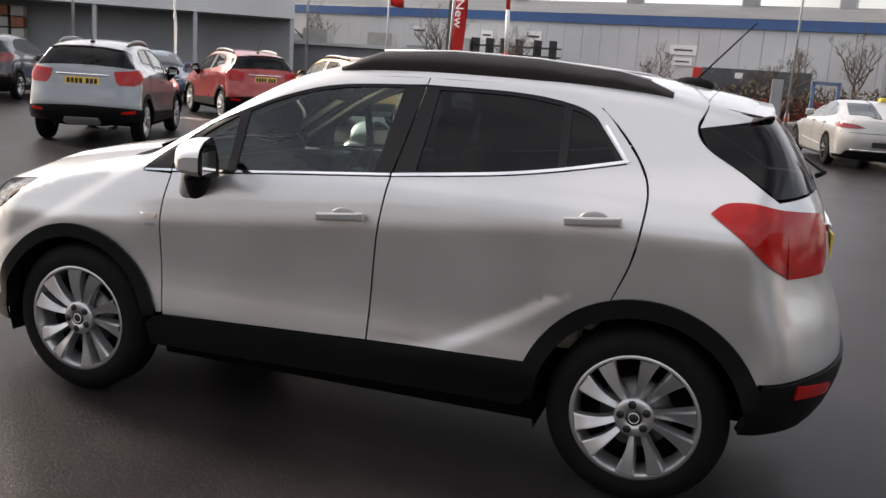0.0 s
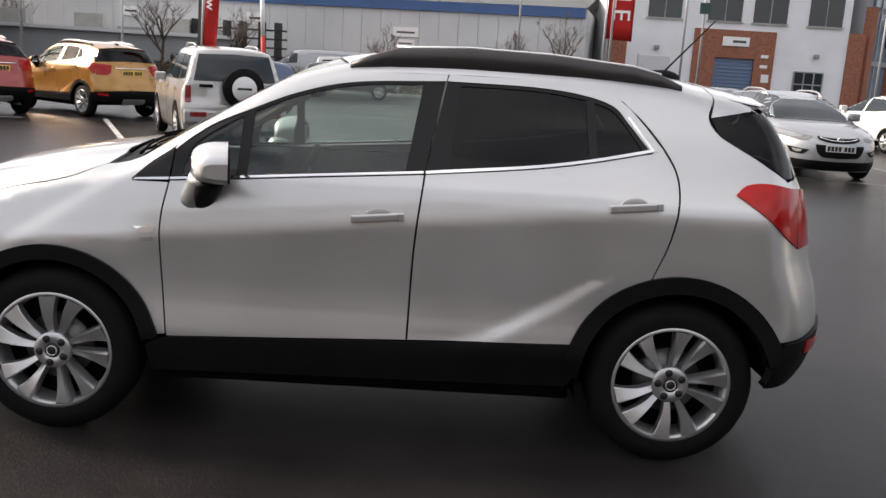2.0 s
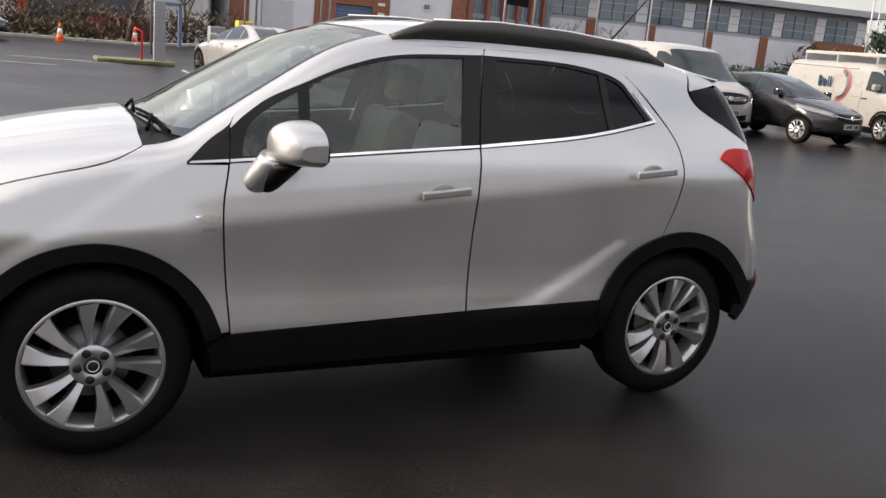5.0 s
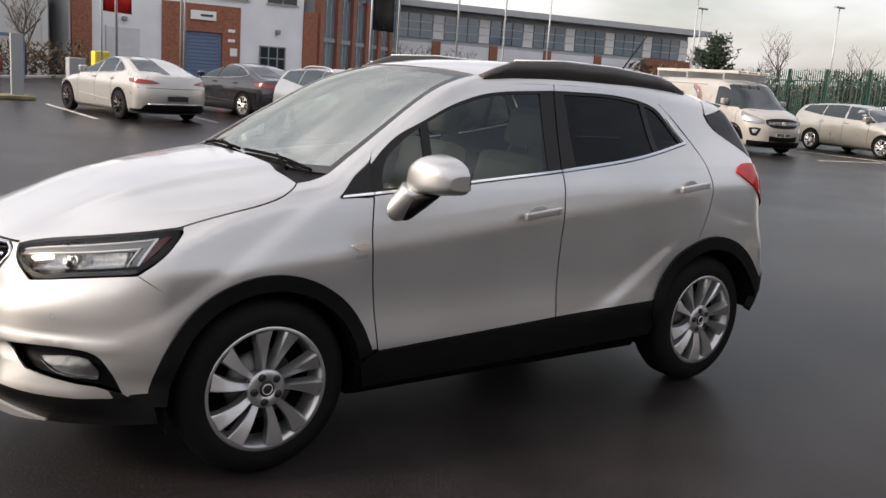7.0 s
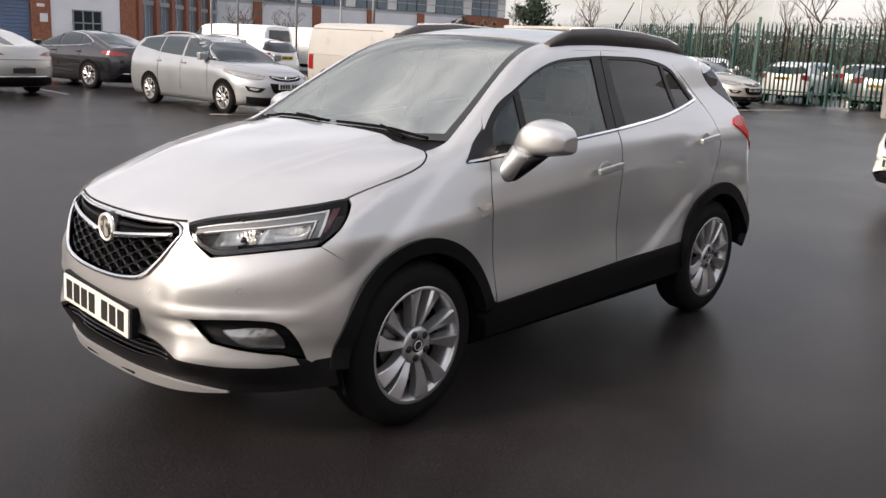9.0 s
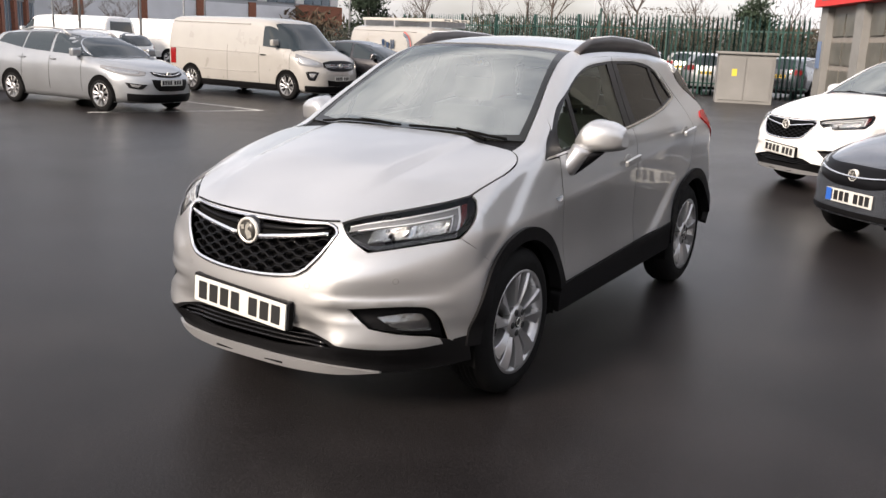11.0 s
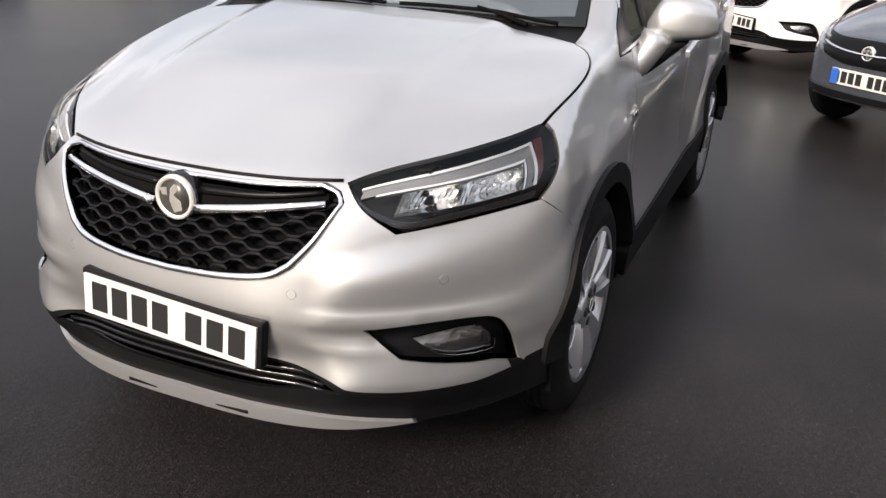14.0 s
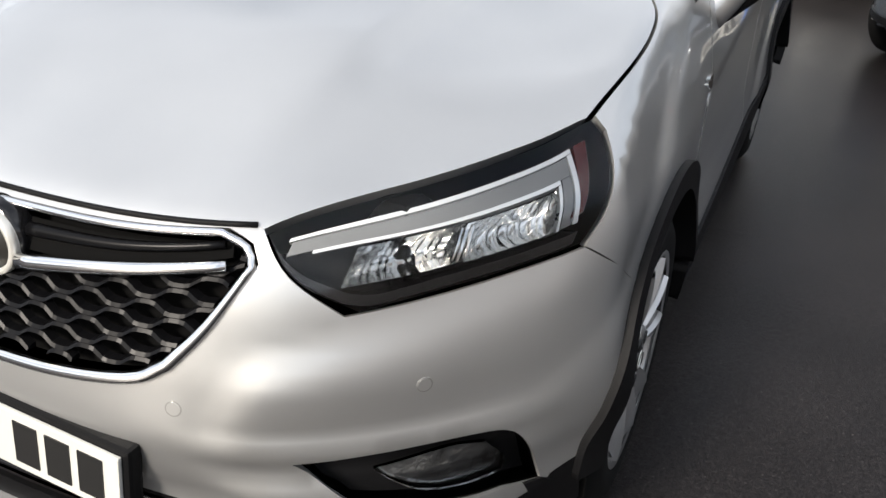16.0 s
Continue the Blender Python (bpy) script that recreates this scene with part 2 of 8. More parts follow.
class Shell:
    """A closed body given by a function that is negative inside. Panels are cut from its surface."""

    def __init__(self, func, xf=-1.1, xr=1.2):
        self.f, self.xf, self.xr = func, xf, xr

    def rays(self, proj, uv):
        a, b = uv[:, 0], uv[:, 1]
        o, z = np.zeros((len(uv), 3)), np.zeros(len(uv))
        if proj == "S":
            o[:, 0], o[:, 2] = a, b
            d = np.tile([0.0, -1, 0], (len(uv), 1))
        elif proj == "T":
            o[:, 0], o[:, 1], o[:, 2] = a, b, 0.7
            d = np.tile([0.0, 0, 1], (len(uv), 1))
        elif proj == "F":
            o[:, 0], o[:, 2] = self.xf, b
            d = np.stack([-np.cos(a), -np.sin(a), z], 1)
        elif proj == "R":
            o[:, 0], o[:, 2] = self.xr, b
            d = np.stack([np.cos(a), -np.sin(a), z], 1)
        elif proj == "X":
            o[:, 0], o[:, 1], o[:, 2] = self.xf, a, b
            d = np.tile([-1.0, 0, 0], (len(uv), 1))
        elif proj == "B":
            o[:, 0], o[:, 1], o[:, 2] = self.xr, a, b
            d = np.tile([1.0, 0, 0], (len(uv), 1))
        return o, d

    def meet(self, o, d, far=3.5):
        lo, hi = np.zeros(len(o)), np.full(len(o), far)
        flo, fhi = self.f(*(o + d * lo[:, None]).T), self.f(*(o + d * hi[:, None]).T)
        for k in range(16):
            mid = (lo + hi) / 2 if k < 7 else lo - flo * (hi - lo) / np.where(fhi == flo, 1, fhi - flo)
            mid = np.where((mid > lo) & (mid < hi), mid, (lo + hi) / 2)
            v = self.f(*(o + d * mid[:, None]).T)
            ins = v < 0
            fhi2, flo2 = np.where(ins, fhi * (0.5 if k >= 7 else 1), v), np.where(ins, v, flo * (0.5 if k >= 7 else 1))
            lo, hi, flo, fhi = np.where(ins, mid, lo), np.where(ins, hi, mid), flo2, fhi2
        return o + d * lo[:, None]

    def normal(self, p, e=0.004):
        g = np.stack([self.f(*(p + e * np.eye(3)[i]).T) - self.f(*(p - e * np.eye(3)[i]).T) for i in range(3)], 1)
        return g / np.maximum(np.linalg.norm(g, axis=1), 1e-9)[:, None]

    def at(self, proj, a, b):
        return self.meet(*self.rays(proj, np.array([[a, b]], float)))[0]

    def uv(self, proj, p):
        """Where a point lies in a projection."""
        x, y, z = p
        if proj == "F":
            return (math.atan2(-y, self.xf - x), z)
        if proj == "R":
            return (math.atan2(-y, x - self.xr), z)
        return {"S": (x, z), "T": (x, y), "X": (y, z), "B": (y, z)}[proj]

    def carry(self, strokes, src, dst):
        """Strokes given in one projection, in another."""
        return [[self.uv(dst, self.at(src, *q)) for q in s] for s in strokes]

    def panel(self, name, proj, strokes, material, **how):
        return mesh_of(name, *self.cut(proj, strokes, **how)[:2], material, self.last)

    def cut(self, proj, strokes, holes=(), step=0.03, edge=None, offset=0.0, rim=0.012, mirror=False):
        """A piece of the surface within an outline, with a folded rim. mirror: for the other side."""
        edge = edge or step * 0.6
        loops = [outline(s, edge) for s in (strokes, *holes)]
        outer = loops[0]
        lo, hi = outer.min(0), outer.max(0)
        gx, gy = np.meshgrid(np.arange(lo[0] + step / 2, hi[0], step), np.arange(lo[1] + step / 2, hi[1], step))
        gx = gx + (np.arange(gx.shape[0]) % 2)[:, None] * step / 2
        grid = np.stack([gx.ravel(), gy.ravel()], 1)
        keep = inside(grid, outer)
        for h in loops[1:]:
            keep &= ~inside(grid, h)
        grid = grid[keep]
        ring = np.vstack(loops)
        if len(grid):
            near = np.concatenate([((c[:, None, :] - ring[None]) ** 2).sum(2).min(1) for c in np.array_split(grid, max(1, len(grid) * len(ring) // 400000))])
            grid = grid[near > (0.45 * step) ** 2]
        pts = np.vstack([ring, grid]) if len(grid) else ring
        edges, k = [], 0
        for lp in loops:
            edges += [(k + i, k + (i + 1) % len(lp)) for i in range(len(lp))]
            k += len(lp)
        vs, _, fs, *_ = plane_geometry.delaunay_2d_cdt([Vector(p) for p in pts], edges, [], 0, 1e-6)
        vs = np.array([tuple(v) for v in vs])
        fs = np.array([f for f in fs if len(f) == 3], int)
        c = vs[fs].mean(1)
        ok = inside(c, outer)
        for h in loops[1:]:
            ok &= ~inside(c, h)
        fs = fs[ok]
        used = np.unique(fs)
        back = np.full(len(vs), -1)
        back[used] = np.arange(len(used))
        vs, fs = vs[used], back[fs]
        p = self.meet(*self.rays(proj, vs))
        n = self.normal(p)
        p = p + n * offset
        fn = np.cross(p[fs[:, 1]] - p[fs[:, 0]], p[fs[:, 2]] - p[fs[:, 0]])
        flip = np.sum(fn * n[fs[:, 0]], 1) < 0
        fs[flip] = fs[flip][:, ::-1]
        faces = [tuple(f) for f in fs]
        if rim:
            count = {}
            for a, b, c3 in faces:
                for e in ((a, b), (b, c3), (c3, a)):
                    count[e] = 1
            bound = [e for e in count if (e[1], e[0]) not in count]
            ids = sorted({i for e in bound for i in e})
            m1 = {v: len(p) + i for i, v in enumerate(ids)}
            m2 = {v: len(p) + len(ids) + i for i, v in enumerate(ids)}
            out = np.zeros((len(p), 3))
            for a, b in bound:
                d = np.cross(p[b] - p[a], n[a])
                d /= max(np.linalg.norm(d), 1e-9)
                out[a] += d
                out[b] += d
            on = out[ids] / np.maximum(np.linalg.norm(out[ids], axis=1), 1e-9)[:, None]
            p = np.vstack([p, p[ids], p[ids] - n[ids] * rim])
            n = np.vstack([n, on, on])
            for a, b in bound:
                faces.append((m1[b], m1[a], m2[a], m2[b]))
        if mirror:
            p, n = p * [1, -1, 1], n * [1, -1, 1]
            faces = [f[::-1] for f in faces]
        self.last = n
        return p, faces, n

    def skin(self, name, material, x0, x1, zc, count=56, ring=44):
        """The whole closed body as one coarse mesh: sections along its length, closed at both ends."""
        t = np.linspace(0, math.pi, count)
        xs = (x0 + x1) / 2 - (x1 - x0) / 2 * np.sign(np.cos(t)) * np.abs(np.cos(t)) ** 0.7
        a = np.linspace(0, 2 * math.pi, ring, endpoint=False)
        pts = []
        for x in xs:
            o = np.tile([x, 0, float(zc(x))], (ring, 1))
            d = np.stack([a * 0, np.sin(a), np.cos(a)], 1)
            pts.append(self.meet(o, d, 2.5))
        p = np.vstack(pts)
        n = self.normal(p, 0.01)
        faces = []
        for i in range(count - 1):
            for j in range(ring):
                k = (j + 1) % ring
                faces.append((i * ring + j, i * ring + k, (i + 1) * ring + k, (i + 1) * ring + j))
        faces.append(tuple(range(ring - 1, -1, -1)))
        faces.append(tuple((count - 1) * ring + j for j in range(ring)))
        return mesh_of(name, p, faces, material, None)


def joined(name, material, *pieces):
    """One mesh of several cut pieces."""
    p, f, n, k = [], [], [], 0
    for pp, ff, nn in pieces:
        p.append(pp)
        n.append(nn)
        f += [tuple(i + k for i in q) for q in ff]
        k += len(pp)
    return mesh_of(name, np.vstack(p), f, material, np.vstack(n))


def sym(strokes):
    """Closes strokes of one half, from the middle to the middle, with their mirror image in the first coordinate."""
    return [list(s) for s in strokes] + [[(-a, b) for a, b in s[::-1]] for s in strokes[::-1]]


def arc(cx, cz, r, a0, a1, n=9):
    return [(cx + r * math.cos(radians(a0 + (a1 - a0) * i / (n - 1))), cz + r * math.sin(radians(a0 + (a1 - a0) * i / (n - 1)))) for i in range(n)]


# ---- the compact SUV: body form ----
WIDTH = pchip([(0.1, 0.79), (0.25, 0.835), (0.35, 0.85), (0.45, 0.856), (0.52, 0.848), (0.6, 0.837), (0.68, 0.8315), (0.76, 0.8305), (0.86, 0.831), (0.95, 0.8165), (1.05, 0.79), (1.12, 0.765), (1.2, 0.735), (1.35, 0.675), (1.5, 0.605), (1.58, 0.565), (1.7, 0.47)])
NOSE = pchip([(0.1, 0.1), (0.22, 0.06), (0.32, 0.035), (0.42, 0.03), (0.5, 0.0), (0.57, -0.01), (0.65, -0.002), (0.73, 0.016), (0.8, 0.038), (0.87, 0.08), (0.96, 0.27), (1.1, 0.58), (1.7, 1.9)])
TAIL = pchip([(0.1, 1.76), (0.3, 1.91), (0.42, 2.0), (0.58, 2.04), (0.72, 2.02), (0.9, 1.96), (1.05, 1.93), (1.2, 1.88), (1.3, 1.83), (1.5, 1.68), (1.6, 1.56), (1.7, 1.4)])
HOOD = pchip([(-2.3, 0.76), (-2.1, 0.878), (-1.9, 0.97), (-1.6, 1.055), (-1.3, 1.115), (-1.0, 1.155), (-0.6, 1.18), (2.2, 1.2)])
ROOF = pchip([(-2.6, 0.16), (-1.6, 0.79), (-1.05, 1.13), (-0.66, 1.365), (-0.27, 1.572), (-0.1, 1.617), (0.1, 1.64), (0.4, 1.652), (0.8, 1.645), (1.2, 1.615), (1.45, 1.575), (1.7, 1.53), (2.2, 1.42)])
CHEEK = pchip([(0.22, 0.0), (0.29, -0.008), (0.345, -0.045), (0.385, -0.062), (0.42, -0.056), (0.48, -0.028), (0.525, -0.006), (0.555, -0.013), (0.6, 0.001), (0.665, -0.001), (0.73, 0.0), (0.8, 0.0)])
BLADE = pchip([(-2.2, 0.44), (0.2, 0.46), (0.49, 0.51), (0.69, 0.61), (0.83, 0.69), (0.95, 0.775), (1.1, 0.88), (1.3, 0.98), (2.2, 1.05)])


def suv_form(x, y, z):
    y = np.abs(y)
    zc = BLADE(x)
    low = 0.012 * (1 - step01(z, zc - 0.05, zc + 0.035)) * step01(x, 0.15, 0.6) * step01(z, 0.35, 0.5)
    haunch = 0.024 * step01(x, 0.85, 1.2) * (1 - step01(z, 1.0, 1.3))
    flare = 0.014 * step01(-x, 0.8, 1.0) * (1 - step01(z, 0.75, 0.98))
    rise = (0.06 + 0.1 * np.clip(x, -1.3, 1.2)) * step01(z, 0.62, 0.9) * (1 - step01(z, 1.05, 1.38))
    side = y - WIDTH(z - rise) - np.maximum(low, haunch) - flare + 0.05 * step01(x, 1.1, 2.0) * step01(z, 1.15, 1.5) + 0.02 * step01(-x, 1.15, 1.95) * step01(z, 0.5, 0.95)
    zr = 0.675 + 0.3 * (y - 0.4)
    lip = 0.012 * (1 - step01(z, zr - 0.05, zr + 0.04)) * step01(z, zr - 0.17, zr - 0.05) * step01(y, 0.36, 0.46) * (1 - step01(y, 0.76, 0.84))
    front = -2.17 + 0.5 * (y / 0.85) ** 3.0 + NOSE(z) + CHEEK(z) * step01(y, 0.3, 0.5) * (1 - step01(y, 0.7, 0.83)) - lip - x
    rear = x - TAIL(z) + 0.26 * (y / 0.85) ** 3.5
    shell = smax(side, rear, 0.07)
    drop = 0.105 - 0.045 * step01(x, -1.6, -1.0)
    lower = smax(smax(shell, front, 0.06), z - HOOD(x) + drop * (y / 0.8) ** 2.6 - 0.016 * (1 - step01(y - 0.1 * (x + 2.1), 0.29, 0.38)) * step01(x, -2.05, -1.8), 0.05)
    crown = 0.038 + 0.013 * step01(x, -0.7, 0.0)
    green = smax(shell, z - ROOF(x) + crown * (y / 0.55) ** 2.2, 0.06)
    green = smax(green, front, 0.06)
    return np.maximum(-smax(-lower, -green, 0.035), 0.2 - z)


SUV = Shell(suv_form)
FW, RW, HUB = -1.25, 1.302, 0.35


def pf(y, z):
    """A place on the nose, by its distance to the left and its height, in the front fan."""
    return SUV.uv("F", SUV.at("X", -y, z))


def ps(x, z, proj="F"):
    return SUV.uv(proj, SUV.at("S", x, z))


def alloy_spoke(bm, a, r0, r1):
    """One curved, widening spoke of an alloy wheel, at angle a: a raised ridge on one edge and a face that falls from it."""
    rows = []
    for i in range(8):
        t = i / 7
        r = r0 + (r1 - r0) * t
        w = 0.0105 + 0.0235 * t**1.7
        lift = 0.022 * (1 - t) ** 1.6 - 0.004 * math.sin(math.pi * t)
        bend = 0.013 * math.sin(math.pi * t * 0.5) - 0.016 * t * t
        row = []
        for u, dy in ((-1.0, 0.05), (-1.0, 0.011), (-0.86, 0.008), (0.72, -0.006), (0.9, -0.007), (1.12, 0.004), (1.25, 0.05)):
            q = a + (u * w + bend) / r
            row.append(bm.verts.new((r * math.cos(q), dy + lift, r * math.sin(q))))
        rows.append(row)
    for k in range(6):
        strip = [(bm.verts.new(row[k].co), bm.verts.new(row[k + 1].co)) for row in rows]
        for s, e in zip(strip, strip[1:]):
            bm.faces.new((s[0], e[0], e[1], s[1])).smooth = True
    for row in rows:
        for v in row:
            bm.verts.remove(v)


def wheel(parent, x, y, radius=0.348, rim=0.245, spokes=10, width=0.2, turn=0.0, alloy=None, full=True):
    """A wheel whose outer face looks to -y (or +y where y is positive), standing on the ground."""
    s = -1 if y < 0 else 1
    place = pose(x, y, radius, 0, turn, 0 if s < 0 else 180)
    n = 56 if full else 28
    w = width
    shoulder = radius - 0.02
    prof = [(rim - 0.01, 0.0), (rim + 0.012, -0.004), (rim + 0.035, -0.006 + 0.0), (radius - 0.05, -0.004), (shoulder, 0.012), (radius - 0.004, 0.03), (radius, 0.05)]
    for g in range(4 if full else 0):
        u = 0.05 + (w - 0.1) * (g + 0.5) / 4
        prof += [(radius, u - 0.006), (radius - 0.007, u - 0.004), (radius - 0.007, u + 0.004), (radius, u + 0.006)]
    prof += [(radius, w - 0.05), (shoulder, w - 0.012), (radius - 0.05, w), (rim - 0.01, w)]
    tyre = lathe(prof, n)
    bmesh.ops.transform(tyre, matrix=place, verts=tyre.verts)
    t = part("tyre", tyre, RUBBER, parent, "black rubber tyre" if full else "")
    bm = lathe([(rim - 0.012, 0.0), (rim + 0.002, -0.003), (rim + 0.003, 0.004), (rim - 0.012, 0.012), (rim - 0.022, 0.05), (rim - 0.03, w)], n)
    for i in range(spokes):
        alloy_spoke(bm, 2 * math.pi * (i + 0.25 * (-1) ** i * 0.35) / spokes, 0.055, rim - 0.014)
    hubm = lathe([(0.0001, 0.008), (0.03, 0.008), (0.033, 0.0), (0.072, 0.004), (0.078, 0.012), (0.07, 0.05)], 30)
    me = bpy.data.meshes.new("x")
    hubm.to_mesh(me)
    hubm.free()
    bm.from_mesh(me)
    bpy.data.meshes.remove(me)
    bmesh.ops.recalc_face_normals(bm, faces=bm.faces)
    bmesh.ops.transform(bm, matrix=place, verts=bm.verts)
    r = part("rim", bm, alloy or ALLOY, t, "silver multi-spoke alloy rim" if full else "")
    if full:
        bm = disc(0.029, -0.001, 0.01, 28)
        bmesh.ops.transform(bm, matrix=place, verts=bm.verts)
        part("centre_cap", bm, DARKMETAL, t, "dark centre cap")
        bm = lathe([(0.018, -0.003), (0.022, -0.003), (0.022, 0.001), (0.018, 0.001)], 24, True)
        bmesh.ops.transform(bm, matrix=place, verts=bm.verts)
        part("cap_emblem", bm, BADGE, t)
        for i in range(5):
            a = 2 * math.pi * i / 5 - math.pi / 2
            # proud black cap: the shade of a sunk bolt hole, put into its colour
            bm = lathe([(0.0001, -0.0015), (0.0145, -0.0015), (0.016, 0.001), (0.016, 0.02)], 16)
            bmesh.ops.transform(bm, matrix=place @ pose(0.052 * math.cos(a), 0, 0.052 * math.sin(a)), verts=bm.verts)
            part("wheel_bolt", bm, INK, t)
        bm = lathe([(0.0001, 0.075), (0.14, 0.075), (0.14, 0.095), (0.0001, 0.095)], 36)
        bmesh.ops.transform(bm, matrix=place, verts=bm.verts)
        part("brake_disc", bm, BRAKE, t)
    bm = disc(rim - 0.02, 0.105, 0.13, 28)
    bmesh.ops.transform(bm, matrix=place, verts=bm.verts)
    part("wheel_back", bm, WELL, t)


def badge_disc(parent, p, r, tilt, name="badge"):
    """A round silver emblem on the nose, with a plain raised shape in it."""
    m = Matrix.Translation(p) @ pose(0, 0, 0, 0, tilt, -90)
    bm = lathe([(0.0001, -0.004), (r * 0.8, -0.003), (r * 0.84, -0.008), (r * 0.97, -0.008), (r, 0.0), (r, 0.02)], 32)
    bmesh.ops.transform(bm, matrix=m, verts=bm.verts)
    ob = part(name, bm, BADGE, parent, "round silver emblem")
    bm = bmesh.new()
    for pts in ([(-0.2, -0.65), (0.25, -0.6), (0.3, -0.2), (0.0, 0.1), (0.35, 0.35), (0.2, 0.6), (-0.1, 0.4), (-0.3, -0.1)], [(-0.65, 0.5), (-0.25, 0.5), (-0.35, 0.15), (-0.6, 0.2)]):
        f = bm.faces.new([bm.verts.new((a * r, -0.0055, b * r)) for a, b in pts])
        bmesh.ops.solidify(bm, geom=[f], thickness=0.003)
    bmesh.ops.transform(bm, matrix=m, verts=bm.verts)
    part("emblem_relief", bm, BADGE, ob)
    bm = disc(r * 0.8, -0.0045, -0.001, 28)
    bmesh.ops.transform(bm, matrix=m, verts=bm.verts)
    part("emblem_face", bm, EMBLEM, ob)


def number_plate(parent, m, material, bars, w=0.52, h=0.111):
    """A number plate that faces -y in its own space, its characters as plain bars."""
    bm = box(-w / 2, -0.004, -h / 2, w / 2, 0.004, h / 2, 0.002, m)
    pl = part("number_plate", bm, material, parent, "number plate with dark character bars")
    n = sum(bars) + len(bars) - 1
    cell = (w * 0.92) / (sum(bars) + 0.6 * (len(bars) - 1))
    x = -w * 0.46
    for g, k in enumerate(bars):
        for i in range(k):
            part("character_bar", box(x + cell * 0.12, -0.0062, -h * 0.35, x + cell * 0.86, -0.0035, h * 0.36, 0, m), INK, pl)
            x += cell
        x += cell * 0.6
    return pl


EMBLEM = mat("emblem_grey", (0.04, 0.038, 0.034), 0.3, 0.2)
# body silver darkened: shade of handle cups and sensor grooves put into the colour
CUP = mat("grey_recess_paint", (0.36, 0.36, 0.35), 0.4, 0.6)


# ---- the silver compact SUV in the middle of the yard ----
car = thing("car", None, "silver compact SUV with black cladding and roof rails", "car")
C = 0.024

HOOD_L = [[(-2.088, 0.0), (-2.075, -0.2), (-2.025, -0.41)], [(-2.025, -0.41), (-1.842, -0.568), (-1.686, -0.668), (-1.562, -0.728)], [(-1.562, -0.728), (-1.35, -0.752), (-1.19, -0.747), (-1.115, -0.714), (-1.072, -0.662)], [(-1.072, -0.662), (-1.062, -0.3), (-1.058, 0.0)]]
hood_full = HOOD_L + [[(a, -b) for a, b in s[::-1]] for s in HOOD_L[::-1]]
part("bonnet", SUV.panel("bonnet", "T", hood_full, SILVER, step=C, rim=0.02), SILVER, car, "silver painted bonnet")

FEND_TOP = dense([(-1.552, 0.95), (-1.45, 0.972), (-1.3, 0.998), (-1.1, 1.03), (-0.935, 1.062)])
ARCH_F = arc(FW, HUB, 0.432, 14, 131, 16)
fender_side = [[(-0.79, 1.064), (-0.813, 0.91), (-0.805, 0.71), (-0.782, 0.455)], [(-0.782, 0.455)] + ARCH_F, [ARCH_F[-1], (-1.72, 0.815)], [(-1.72, 0.815), (-1.645, 0.868), (-1.59, 0.915), (-1.552, 0.95)], FEND_TOP, [FEND_TOP[-1], (-0.79, 1.064)]]
top_line = [SUV.uv("T", SUV.at("S", *q)) for q in FEND_TOP]
fender_top = [top_line, [top_line[-1], (-0.93, -0.735), (-0.93, -0.665)], [(-0.93, -0.665), (-1.0, -0.665), (-1.067, -0.668)], [(-1.067, -0.668), (-1.11, -0.72), (-1.188, -0.753), (-1.35, -0.758), (-1.545, -0.738)], [(-1.545, -0.738), top_line[0]]]
for mir in (False, True):
    a = SUV.cut("S", fender_side, step=C, rim=0.014, mirror=mir)
    b = SUV.cut("T", fender_top, step=C, rim=0.014, mirror=mir)
    part("front_wing", joined("front_wing", SILVER, a, b), SILVER, car, "silver front wing")

# doors
SEAM_TOP = [(-0.775, 1.2), (-0.73, 1.258), (-0.52, 1.393), (-0.3, 1.482), (-0.06, 1.535), (0.31, 1.552)]
DLO_F = [(-0.775, 1.192), (-0.71, 1.248), (-0.62, 1.308), (-0.5, 1.362), (-0.3, 1.445), (-0.07, 1.5), (0.3, 1.525)]
BELT_F = [(-0.782, 1.078), (-0.5, 1.1), (-0.2, 1.125), (0.233, 1.16)]
door_f = [[(-0.782, 1.07), (-0.806, 0.91), (-0.798, 0.71), (-0.775, 0.447)], [(-0.775, 0.447), (-0.4, 0.462), (0.196, 0.486)], [(0.196, 0.486), (0.206, 0.86), (0.233, 1.152)], [(0.233, 1.152), (-0.2, 1.117), (-0.5, 1.092), (-0.782, 1.07)]]
frame_f = [SEAM_TOP, [(0.31, 1.552), (0.304, 1.526)], DLO_F[::-1], [(-0.775, 1.192), (-0.775, 1.2)]]
black_f = [BELT_F, [(0.233, 1.16), (0.3, 1.525)], DLO_F[::-1], [(-0.775, 1.192), (-0.782, 1.078)]]
glass_f1 = [[(-0.478, 1.112), (-0.2, 1.134), (0.158, 1.163)], [(0.158, 1.163), (0.21, 1.508)], [(0.21, 1.508), (-0.07, 1.488), (-0.3, 1.432), (-0.468, 1.362)], [(-0.468, 1.362), (-0.478, 1.112)]]
glass_f2 = [[(-0.735, 1.098), (-0.52, 1.11)], [(-0.52, 1.11), (-0.512, 1.34)], [(-0.512, 1.34), (-0.61, 1.285), (-0.7, 1.213), (-0.735, 1.13)], [(-0.735, 1.13), (-0.735, 1.098)]]
ARCH_R = arc(RW, HUB, 0.452, 108, 160, 9)
